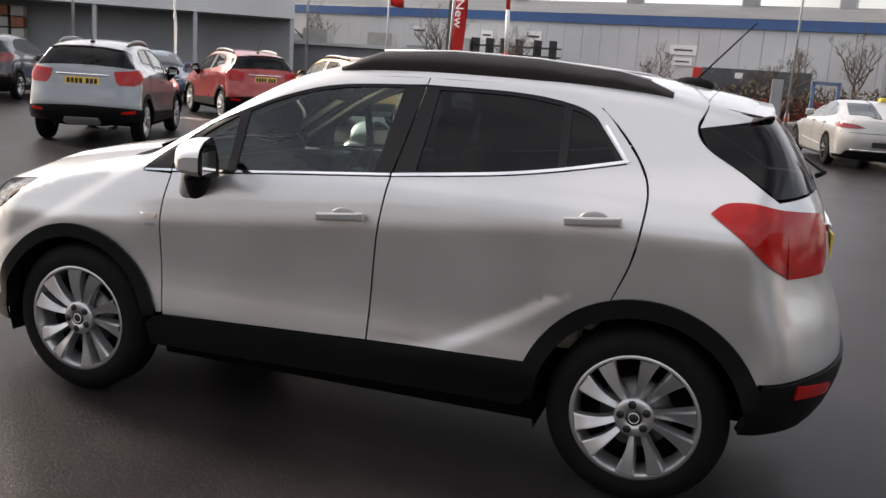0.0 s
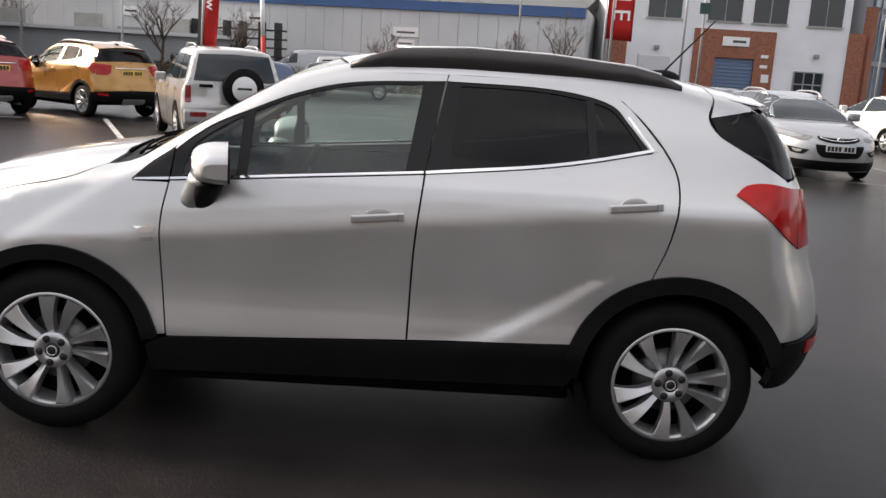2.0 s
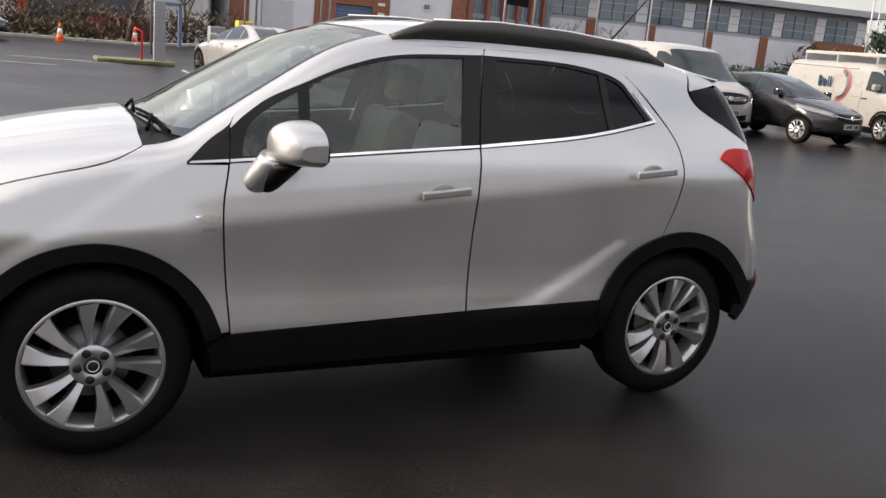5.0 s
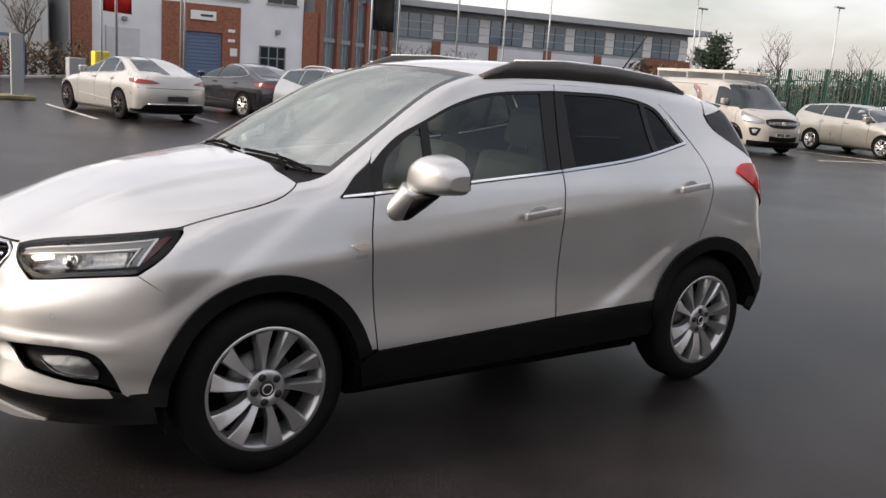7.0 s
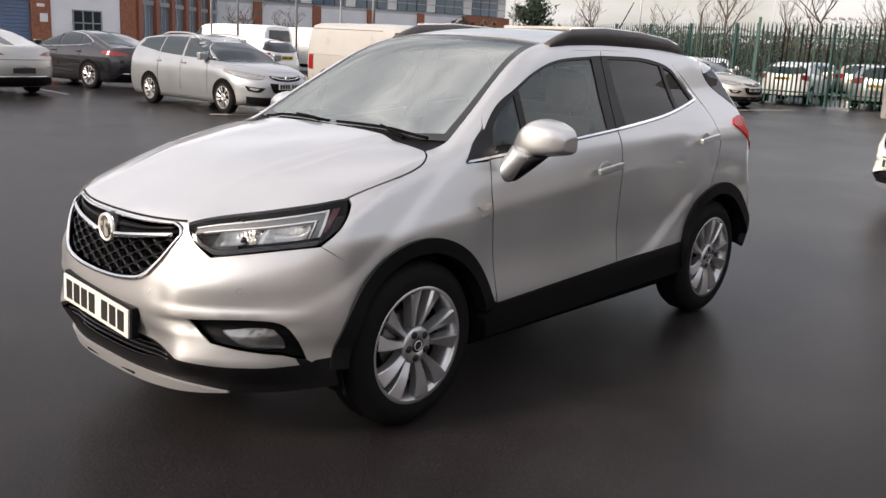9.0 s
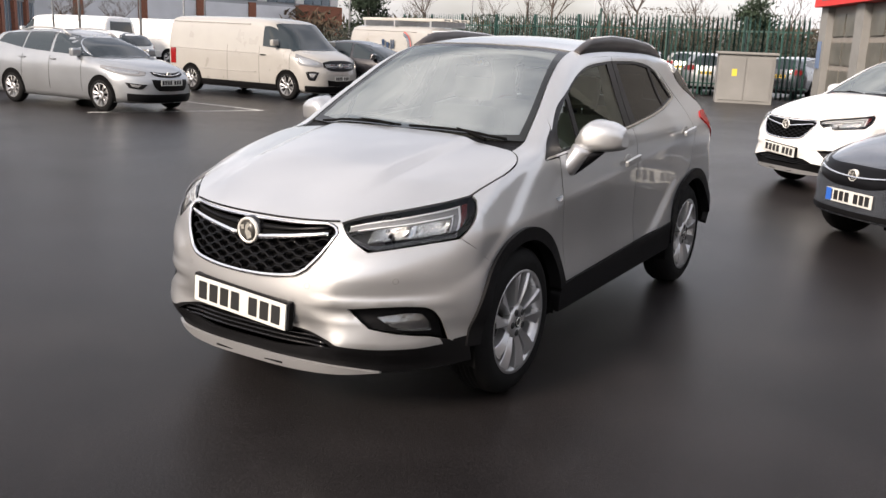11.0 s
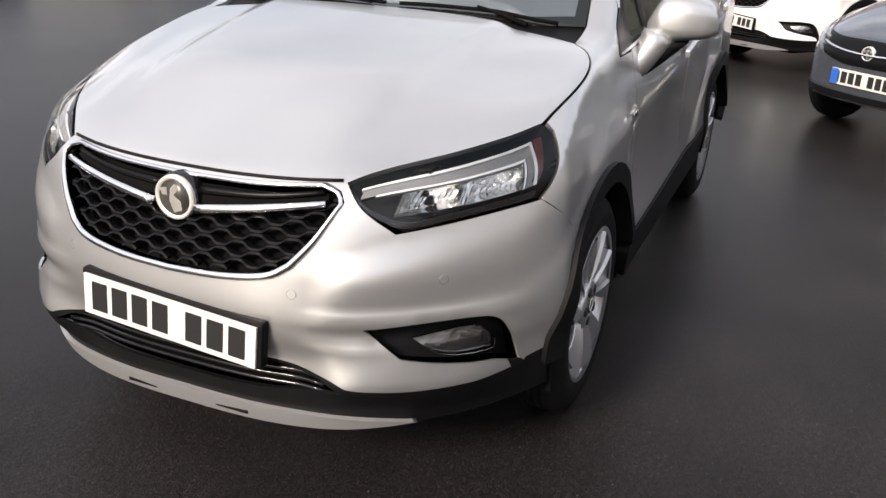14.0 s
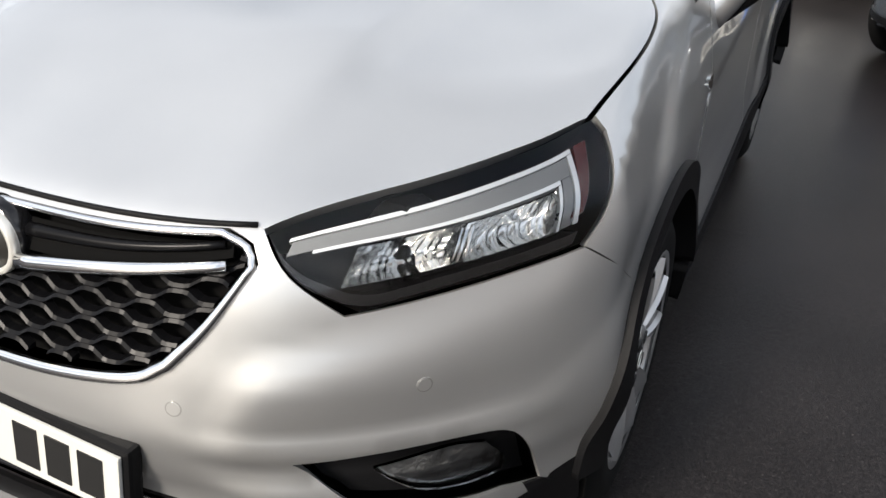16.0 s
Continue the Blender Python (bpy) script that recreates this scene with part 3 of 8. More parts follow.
door_r = [[(0.204, 0.486), (0.214, 0.86), (0.241, 1.153)], [(0.241, 1.153), (0.65, 1.195), (0.9, 1.233), (1.155, 1.285)], [(1.155, 1.285), (1.2, 1.305)], [(1.2, 1.305), (1.245, 1.22), (1.252, 1.12), (1.225, 0.95), (1.165, 0.785)], ARCH_R, [ARCH_R[-1], (0.868, 0.508)], [(0.868, 0.508), (0.5, 0.497), (0.204, 0.486)]]
BELT_R = [(0.241, 1.161), (0.65, 1.204), (0.9, 1.242), (1.15, 1.294)]
DLO_R = [(0.308, 1.525), (0.67, 1.522), (0.88, 1.5), (1.0, 1.462), (1.06, 1.4), (1.15, 1.294)]
SEAM_R = [(0.316, 1.552), (0.67, 1.549), (0.9, 1.527), (1.03, 1.485), (1.12, 1.4), (1.2, 1.305)]
frame_r = [SEAM_R, [(1.2, 1.305), (1.158, 1.288)], DLO_R[::-1], [(0.308, 1.525), (0.316, 1.552)]]
black_r = [BELT_R, [(1.15, 1.294), (1.148, 1.296)], DLO_R[::-1], [(0.308, 1.525), (0.241, 1.161)]]
glass_r1 = [[(0.335, 1.182), (0.65, 1.215), (0.9, 1.252)], [(0.9, 1.252), (0.885, 1.485)], [(0.885, 1.485), (0.67, 1.508), (0.365, 1.51)], [(0.365, 1.51), (0.335, 1.182)]]
glass_r2 = [[(0.935, 1.26), (1.12, 1.296)], [(1.12, 1.296), (1.045, 1.395), (0.99, 1.45), (0.92, 1.475)], [(0.92, 1.475), (0.935, 1.26)]]


def door_handle(parent, x, z, mir):
    """A strap handle over its cup, tilted up to the rear."""
    s = 1 if mir else -1
    y = abs(SUV.at("S", x, z)[1])
    m = Matrix.Translation((x, s * y, z)) @ pose(0, 0, 0, 0, -6.0, 0)
    h = part("handle", box(-0.105, -0.016 + s * 0.03, -0.016, 0.105, 0.006 + s * 0.03, 0.016, 0.007, m), SILVER, parent, "silver strap handle")
    part("lock_cap", box(0.078, -0.017 + s * 0.031, -0.0165, 0.107, 0.007 + s * 0.031, 0.0165, 0.006, m), SILVER, h)
    # the cup bulges slightly; its darker grey stands in for a shaded hollow
    bm = bmesh.new()
    bmesh.ops.create_uvsphere(bm, u_segments=18, v_segments=10, radius=1)
    bmesh.ops.transform(bm, matrix=m @ Matrix.Diagonal((0.058, 0.006, 0.034, 1)), verts=bm.verts)
    for f in bm.faces:
        f.smooth = True
    part("handle_cup", bm, CUP, h)


for mir in (False, True):
    d = part("front_door", SUV.panel("front_door", "S", door_f, SILVER, step=C, rim=0.014, mirror=mir), SILVER, car, "silver front door with a dark window surround")
    part("door_frame", SUV.panel("door_frame", "S", frame_f, SILVER, step=C, rim=0.012, mirror=mir), SILVER, d)
    part("window_surround", SUV.panel("window_surround", "S", black_f, PILLAR, holes=(glass_f1, glass_f2), step=C, offset=-0.004, rim=0.008, mirror=mir), PILLAR, d, "black window surround and pillar film")
    part("window_pane", SUV.panel("window_pane", "S", glass_f1, GLASS, step=C * 1.5, offset=-0.01, rim=0, mirror=mir), GLASS, d, "clear side window")
    part("quarter_pane", SUV.panel("quarter_pane", "S", glass_f2, GLASS, step=C * 1.5, offset=-0.01, rim=0, mirror=mir), GLASS, d)
    chrome = [[(a, b - 0.003) for a, b in BELT_F], [(a, b + 0.006) for a, b in BELT_F[::-1]]]
    part("waist_strip", SUV.panel("waist_strip", "S", chrome, CHROME, step=0.012, offset=0.005, rim=0.006, mirror=mir), CHROME, d, "chrome waist strip")
    door_handle(d, 0.06, 0.982, mir)
    d = part("rear_door", SUV.panel("rear_door", "S", door_r, SILVER, step=C, rim=0.014, mirror=mir), SILVER, car, "silver rear door with dark privacy glass")
    part("door_frame", SUV.panel("door_frame", "S", frame_r, SILVER, step=C, rim=0.012, mirror=mir), SILVER, d)
    part("window_surround", SUV.panel("window_surround", "S", black_r, PILLAR, holes=(glass_r1, glass_r2), step=C, offset=-0.004, rim=0.008, mirror=mir), PILLAR, d, "black window surround and pillar film")
    part("window_pane", SUV.panel("window_pane", "S", glass_r1, PRIVACY, step=C * 1.5, offset=-0.01, rim=0, mirror=mir), PRIVACY, d, "dark privacy glass")
    part("quarter_pane", SUV.panel("quarter_pane", "S", glass_r2, PRIVACY, step=C * 1.5, offset=-0.01, rim=0, mirror=mir), PRIVACY, d)
    chrome = [[(a, b - 0.005) for a, b in BELT_R] + [(1.162, 1.301)], [(1.162, 1.301), (1.062, 1.425)], [(1.055, 1.419), (1.148, 1.302)], [(a, b + 0.006) for a, b in BELT_R[::-1]]]
    part("waist_strip", SUV.panel("waist_strip", "S", chrome, CHROME, step=0.012, offset=0.005, rim=0.006, mirror=mir), CHROME, d, "chrome waist strip")
    door_handle(d, 1.076, 1.084, mir)
    strip = [[(-0.93, 1.066), (-0.787, 1.074)], [(-0.787, 1.074), (-0.787, 1.084)], [(-0.787, 1.084), (-0.92, 1.074)], [(-0.92, 1.074), (-0.93, 1.066)]]
    part("waist_strip", SUV.panel("waist_strip", "S", strip, CHROME, step=0.012, offset=0.006, rim=0.006, mirror=mir), CHROME, car)
    tri = [[(-0.938, 1.069), (-0.787, 1.074)], [(-0.787, 1.074), (-0.779, 1.198)], [(-0.779, 1.198), (-0.86, 1.141), (-0.938, 1.069)]]
    part("sail_panel", SUV.panel("sail_panel", "S", tri, PILLAR, step=C, offset=0.003, rim=0.01, mirror=mir), PILLAR, car, "black triangular sail panel")

# roof, pillars, screens
seam_t = [SUV.uv("T", SUV.at("S", *q)) for q in dense([(-0.935, 1.068), (-0.86, 1.143), (-0.783, 1.2)] + SEAM_TOP[1:] + SEAM_R[1:4]) + dense([(1.035, 1.487), (1.42, 1.51)])]
inner = [(1.42, -0.47), (1.0, -0.485), (0.4, -0.495), (-0.1, -0.51), (-0.3, -0.53), (-0.52, -0.572), (-0.73, -0.625), (-0.93, -0.665)]
strip_t = [[(-0.93, -0.665), seam_t[0]], seam_t, [seam_t[-1], (1.42, -0.47)], inner]
for mir in (False, True):
    part("roof_side", SUV.panel("roof_side", "T", strip_t, SILVER, step=C, rim=0.006, mirror=mir), SILVER, car, "silver windscreen pillar and roof side")
roof_l = [[(-0.19, 0.0), (-0.18, -0.2), (-0.11, -0.508)], [(-0.11, -0.508), (0.4, -0.494), (1.0, -0.484), (1.42, -0.469)], [(1.42, -0.469), (1.44, -0.2), (1.445, 0.0)]]
part("roof", SUV.panel("roof", "T", roof_l + [[(a, -b) for a, b in s[::-1]] for s in roof_l[::-1]], SILVER, step=0.035, rim=0.01), SILVER, car, "silver roof panel")
ws = [[(-0.2, 0.0), (-0.19, -0.2), (-0.12, -0.505)], [(-0.12, -0.505), (-0.3, -0.524), (-0.52, -0.566), (-0.73, -0.618), (-0.93, -0.66)], [(-0.93, -0.66), (-1.0, -0.45), (-1.035, -0.2), (-1.04, 0.0)]]
wi = [[(-0.255, 0.0), (-0.245, -0.2), (-0.19, -0.465)], [(-0.19, -0.465), (-0.32, -0.49), (-0.52, -0.535), (-0.73, -0.585), (-0.9, -0.615)], [(-0.9, -0.615), (-0.965, -0.42), (-0.995, -0.2), (-1.0, 0.0)]]
full = lambda s: s + [[(a, -b) for a, b in q[::-1]] for q in s[::-1]]
FRIT = mat("screen_border", (0.012, 0.013, 0.012), 0.1)
w = part("windscreen", SUV.panel("windscreen", "T", full(wi), SCREEN, step=0.04, offset=-0.004, rim=0), SCREEN, car, "windscreen glass with a dark border")
part("screen_border", SUV.panel("screen_border", "T", full(ws), FRIT, holes=(full(wi),), step=C, offset=-0.004, rim=0.004), FRIT, w, "black ceramic border")
cowl = [[(-1.035, 0.0), (-1.03, -0.2), (-0.995, -0.45), (-0.92, -0.66)], [(-0.92, -0.66), (-1.074, -0.668)], [(-1.074, -0.668), (-1.064, -0.3), (-1.06, 0.0)]]
part("scuttle", SUV.panel("scuttle", "T", full(cowl), CLAD, step=C, offset=-0.012, rim=0.012), CLAD, car, "black plastic scuttle below the windscreen")


def wiper(x0, y0, x1, y1, ex, ey):
    pts = []
    for i in range(9):
        t = i / 8
        x, y = x0 + (x1 - x0) * t, y0 + (y1 - y0) * t
        pts.append(SUV.at("T", x, y) + np.array([0, 0, 0.006]))
    bm = tube(pts, 0.007, 6)
    ob = part("wiper", bm, WELL, car, "black wiper resting on the screen")
    p, q = Vector(pts[4]) + Vector((0, 0, 0.009)), Vector((ex, ey, SUV.at("T", ex, ey)[2] + 0.012))
    bm = tube([q, (p + q) / 2 + Vector((0, 0, 0.003)), p], 0.009, 6, 0.005)
    part("wiper_arm", bm, WELL, ob)


wiper(-0.965, -0.58, -1.022, -0.05, -1.035, -0.5)
wiper(-1.028, 0.0, -0.975, 0.55, -1.05, 0.04)

# rear quarter, tail
quarter = [[(1.173, 0.792), (1.233, 0.95), (1.26, 1.12), (1.253, 1.222), (1.207, 1.31), (1.127, 1.405), (1.035, 1.487)], [(1.035, 1.487), (1.42, 1.51)], [(1.42, 1.51), (1.395, 1.44), (1.44, 1.37), (1.58, 1.29)], [(1.58, 1.29), (1.72, 1.2)], [(1.72, 1.2), (1.72, 0.56)], [(1.72, 0.56)] + arc(RW, HUB, 0.452, 27, 107, 10)]
tail_l = [[(0.0, 1.24), (0.3, 1.235), (0.62, 1.225)], [(0.62, 1.225), ps(1.718, 1.205, "R")], [ps(1.718, q, "R") for q in (1.205, 1.12, 1.04, 0.96, 0.88, 0.8, 0.72, 0.64, 0.565)], [ps(1.718, 0.565, "R"), (0.6, 0.6), (0.0, 0.62)]]
for mir in (False, True):
    part("rear_quarter", SUV.panel("rear_quarter", "S", quarter, SILVER, step=C, rim=0.012, mirror=mir), SILVER, car, "silver rear quarter panel")
part("tailgate", SUV.panel("tailgate", "R", sym(tail_l), SILVER, step=0.035, rim=0.01), SILVER, car, "silver tailgate and bumper skin")
lowr = [[(0.0, 0.615), (0.6, 0.595), ps(1.735, 0.56, "R")], [ps(1.735, 0.56, "R"), ps(1.69, 0.43, "R"), ps(1.67, 0.375, "R")], [ps(1.67, 0.375, "R"), (0.7, 0.35), (0.4, 0.3), (0.0, 0.3)]]
part("rear_bumper", SUV.panel("rear_bumper", "R", sym(lowr), CLAD, step=0.035, offset=0.012, rim=0.04), CLAD, car, "black lower rear bumper")
glassr = [[(0.0, 1.53), (0.4, 1.515), (0.85, 1.47)], [(0.85, 1.47), ps(1.4, 1.45, "R")], [ps(1.4, 1.45, "R"), ps(1.445, 1.372, "R"), ps(1.58, 1.294, "R"), ps(1.7, 1.216, "R")], [ps(1.7, 1.216, "R"), (0.62, 1.232), (0.0, 1.247)]]
part("rear_window", SUV.panel("rear_window", "R", sym(glassr), PRIVACY, step=0.035, offset=0.002, rim=0.01), PRIVACY, car, "dark rear window")
pts = [SUV.at("B", q, 1.09) + np.array([0.006, 0, 0]) for q in np.linspace(-0.4, 0.4, 13)]
part("tailgate_handle_strip", tube(pts, 0.014, 8), CHROME, car, "chrome tailgate strip")
lampS = [[(1.485, 1.15), (1.53, 1.185), (1.62, 1.195), (1.72, 1.18)], [(1.72, 1.18), (1.75, 1.09), (1.76, 0.95)], [(1.76, 0.95), (1.7, 0.99), (1.63, 1.05), (1.57, 1.095), (1.485, 1.15)]]
lampR = [[ps(1.715, 1.18, "R"), (0.6, 1.15)], [(0.6, 1.15), (0.62, 1.0), (0.68, 0.94)], [(0.68, 0.94), ps(1.77, 0.94, "R")], [ps(1.77, 0.94, "R"), ps(1.75, 1.09, "R"), ps(1.715, 1.18, "R")]]
for mir in (False, True):
    t = part("tail_lamp", joined("tail_lamp", REDLENS, SUV.cut("S", lampS, step=C, offset=0.008, rim=0.012, mirror=mir), SUV.cut("R", lampR, step=C, offset=0.008, rim=0.012, mirror=mir)), REDLENS, car, "red wraparound tail lamp")
    low = [[ps(1.85, 0.56, "R"), (0.66, 0.54)], [(0.66, 0.54), (0.66, 0.5)], [(0.66, 0.5), ps(1.84, 0.51, "R")], [ps(1.84, 0.51, "R"), ps(1.85, 0.56, "R")]]
    part("rear_reflector", SUV.panel("rear_reflector", "R", low, REDLENS, step=C, offset=0.02, rim=0.01, mirror=mir), REDLENS, car, "red bumper reflector")
bm = bmesh.new()
prof = [(1.41, 1.567), (1.53, 1.556), (1.672, 1.538), (1.668, 1.524), (1.54, 1.482), (1.42, 1.455)]
cols = []
for y in (-0.55, -0.51, -0.3, 0.0, 0.3, 0.51, 0.55):
    k = 1 - 0.3 * max(0, abs(y) - 0.5) / 0.1
    drop = 0.042 * (abs(y) / 0.55) ** 2.2
    cols.append([bm.verts.new((1.405 + (p - 1.405) * k, y, q - drop * (1.0 if n < 3 else 0.75))) for n, (p, q) in enumerate(prof)])
for s, e in zip(cols, cols[1:]):
    for k in range(6):
        bm.faces.new((s[k], s[(k + 1) % 6], e[(k + 1) % 6], e[k]))
bm.faces.new(cols[0][::-1])
bm.faces.new(cols[-1])
bmesh.ops.recalc_face_normals(bm, faces=bm.faces)
bmesh.ops.bevel(bm, geom=bm.edges[:], offset=0.006, segments=2, affect="EDGES")
sp = part("roof_spoiler", bm, SILVER, car, "silver roof spoiler over the rear window")
lip = dense([(1.426, 1.51), (1.5, 1.499), (1.585, 1.482)])
lip_t = [SUV.uv("T", SUV.at("S", *q)) for q in lip]
for mir in (False, True):
    side = SUV.cut("S", [lip, [lip[-1], (1.58, 1.474)], [(1.58, 1.474), (1.5, 1.458), (1.405, 1.44)], [(1.405, 1.44), (1.426, 1.51)]], step=0.02, offset=0.003, rim=0.02, mirror=mir)
    top = SUV.cut("T", [lip_t, [lip_t[-1], (1.585, -0.45), (1.61, -0.2), (1.615, 0.0)], [(1.615, 0.0), (1.449, 0.0)], [(1.449, 0.0), (1.444, -0.2), (1.426, -0.47)], [(1.426, -0.47), lip_t[0]]], step=0.025, offset=0.003, rim=0.02, mirror=mir)
    part("spoiler_skin", joined("spoiler_skin", SILVER, side, top), SILVER, sp)
q = SUV.at("B", 0, 0.99)
number_plate(car, Matrix.Translation((q[0] + 0.003, 0, 0.99)) @ pose(0, 0, 0, 0, 0, 90), YPLATE, (4, 3))
skid_r = [[(0.0, 0.43), (0.3, 0.43)], [(0.3, 0.43), (0.36, 0.36), (0.34, 0.32)], [(0.34, 0.32), (0.0, 0.31)]]
part("rear_skid_plate", SUV.panel("rear_skid_plate", "R", sym(skid_r), SATIN, step=0.04, offset=0.022, rim=0.02), SATIN, car, "satin grey rear skid plate")
part("rear_wiper", tube([(1.88, 0.0, 1.25), (1.915, 0.02, 1.265), (1.82, 0.25, 1.32)], 0.012, 8, 0.006), CLAD, car)

# roof rails and aerial
for s in (-1, 1):
    bm = bmesh.new()
    xs = [-0.1, -0.02, 0.09, 0.4, 0.75, 1.08, 1.2, 1.29]
    tops = [1.578, 1.612, 1.648, 1.663, 1.655, 1.628, 1.602, 1.565]
    cols = []
    for x, zt in zip(xs, tops):
        p = SUV.at("T", x, -0.545)
        zb = p[2] - 0.012
        w = 0.022
        cols.append([bm.verts.new((x, s * (0.535 + q), z)) for q, z in ((w, zb), (w * 0.9, zt - 0.008), (w * 0.3, zt), (-w * 0.7, zt - 0.004), (-w, zb + 0.02))])
    for a, b in zip(cols, cols[1:]):
        for k in range(5):
            bm.faces.new((a[k], b[k], b[(k + 1) % 5], a[(k + 1) % 5])).smooth = True
    bm.faces.new(cols[0])
    bm.faces.new(cols[-1][::-1])
    bmesh.ops.recalc_face_normals(bm, faces=bm.faces)
    r = part("roof_rail", bm, RAIL, car, "black roof rail")
    bm = tube([(x, s * 0.54, z + 0.002) for x, z in zip(xs[2:7], tops[2:7])], 0.006, 6)
    part("rail_trim", bm, DRL, r, "bright trim along the rail")
bm = bmesh.new()
bmesh.ops.create_uvsphere(bm, u_segments=14, v_segments=8, radius=1)
bmesh.ops.transform(bm, matrix=pose(1.33, 0, 1.595) @ Matrix.Diagonal((0.09, 0.035, 0.035, 1)), verts=bm.verts)
a = part("aerial_base", bm, CLAD, car, "black aerial base")
part("aerial_rod", tube([(1.34, 0, 1.62), (1.56, 0, 1.87)], 0.005, 6, 0.003), CLAD, a)

# cladding
for mir in (False, True):
    ring = [arc(FW, HUB, 0.385, 12, 180, 22), [(FW - 0.385, HUB), (FW - 0.44, HUB)], arc(FW, HUB, 0.446, 180, 12, 22)]
    part("arch_trim", SUV.panel("arch_trim", "S", ring, CLAD, step=0.022, offset=0.016, rim=0.06, mirror=mir), CLAD, car, "black wheel arch trim")
    ring = [arc(RW, HUB, 0.395, 16, 178, 22), [(RW - 0.395, HUB), (RW - 0.455, HUB + 0.1)], arc(RW, HUB, 0.465, 165, 18, 22)]
    part("arch_trim", SUV.panel("arch_trim", "S", ring, CLAD, step=0.022, offset=0.016, rim=0.06, mirror=mir), CLAD, car, "black wheel arch trim")
    sill = [[(-0.86, 0.4), (-0.77, 0.442), (-0.4, 0.456), (0.2, 0.481), (0.86, 0.505)], [(0.86, 0.505), (0.9, 0.38)], [(0.9, 0.38), (0.86, 0.325)], [(0.86, 0.325), (0.0, 0.312), (-0.84, 0.3)], [(-0.84, 0.3), (-0.86, 0.4)]]
    part("sill_cladding", SUV.panel("sill_cladding", "S", sill, CLAD, step=0.03, offset=0.008, rim=0.05, mirror=mir), CLAD, car, "black sill cladding")

# nose
LOW = [(0.0, 0.432), (0.25, 0.432), (0.4, 0.408), (0.46, 0.388)]
LOW2 = [(0.46, 0.388), (0.6, 0.374), (0.72, 0.372)]
bump_l = [[pf(0, 0.868), pf(0.2, 0.87), pf(0.405, 0.878)], [pf(0.405, 0.878), pf(0.46, 0.82), pf(0.535, 0.766)], [pf(0.535, 0.766), pf(0.64, 0.785), ps(-1.83, 0.8), ps(-1.722, 0.813)], [ps(-1.722, 0.813), ps(-1.54, 0.695)], [ps(*q) for q in arc(FW, HUB, 0.44, 130, 174, 8)], [ps(FW - 0.4376, 0.396), ps(-1.75, 0.388), pf(0.79, 0.378), pf(0.72, 0.372)], [pf(*q) for q in LOW2[::-1]], [pf(*q) for q in LOW[::-1]]]
GR = [[(0.0, 0.858), (0.2, 0.862), (0.365, 0.872)], [(0.365, 0.872), (0.405, 0.858), (0.42, 0.835)], [(0.42, 0.835), (0.375, 0.75), (0.325, 0.685)], [(0.325, 0.685), (0.27, 0.655), (0.14, 0.636), (0.0, 0.63)]]
GRi = [[(0.0, 0.851), (0.2, 0.855), (0.362, 0.864)], [(0.362, 0.864), (0.395, 0.852), (0.407, 0.834)], [(0.407, 0.834), (0.364, 0.755), (0.315, 0.694)], [(0.315, 0.694), (0.264, 0.668), (0.14, 0.65), (0.0, 0.645)]]
fan = lambda strokes: sym([[pf(*q) for q in s] for s in strokes])
FOG = [[pf(0.49, 0.54), pf(0.6, 0.55), pf(0.69, 0.55), pf(0.742, 0.535), pf(0.77, 0.48), pf(0.785, 0.386)], [pf(0.785, 0.386), pf(0.745, 0.415)], [pf(0.745, 0.415), pf(0.65, 0.438), pf(0.57, 0.46)], [pf(0.57, 0.46), pf(0.49, 0.54)]]
FOGm = [[(-a, b) for a, b in s[::-1]] for s in FOG[::-1]]
bumper = part("front_bumper", SUV.panel("front_bumper", "F", sym(bump_l), SILVER, holes=(fan(GR), FOG, FOGm), step=0.022, rim=0.008), SILVER, car, "silver front bumper")
grille = part("grille", SUV.panel("grille", "F", fan(GR), WELL, step=0.03, offset=-0.05, rim=-0.04), WELL, car, "black honeycomb grille in a chrome ring")
_loop = outline(sym(GR), 0.012)
_mid = np.array([0.0, 0.75]) + (_loop - [0.0, 0.75]) * [0.985, 0.96]
_ring = [Vector(q) for q in SUV.meet(*SUV.rays("X", _mid)) + np.array([-0.002, 0, 0])]
ring_bm = bmesh.new()
add_tube(ring_bm, _ring + _ring[:2], [float(0.0062 + 0.004 * (1 - step01(q.z, 0.68, 0.83))) for q in _ring + _ring[:2]], 10)
for f in ring_bm.faces:
    f.smooth = True
part("grille_ring", ring_bm, CHROME, grille, "chrome grille ring")


def add_blade(bm, pts, deep, half):
    """A black slat along points, with a sharp front edge and a tilted upper face."""
    rings = [[bm.verts.new(Vector(p) + Vector(q)) for q in ((-0.004, 0, -half * 0.4), (0.0, 0, half), (deep, 0, half * 1.6), (deep, 0, -half))] for p in pts]
    for s, e in zip(rings, rings[1:]):
        for j in range(4):
            bm.faces.new((s[j], s[(j + 1) % 4], e[(j + 1) % 4], e[j]))
    bm.faces.new(rings[0][::-1])
    bm.faces.new(rings[-1])


bm = bmesh.new()
gpoly = outline(sym([[(a, b) for a, b in s] for s in GRi]), 0.02)
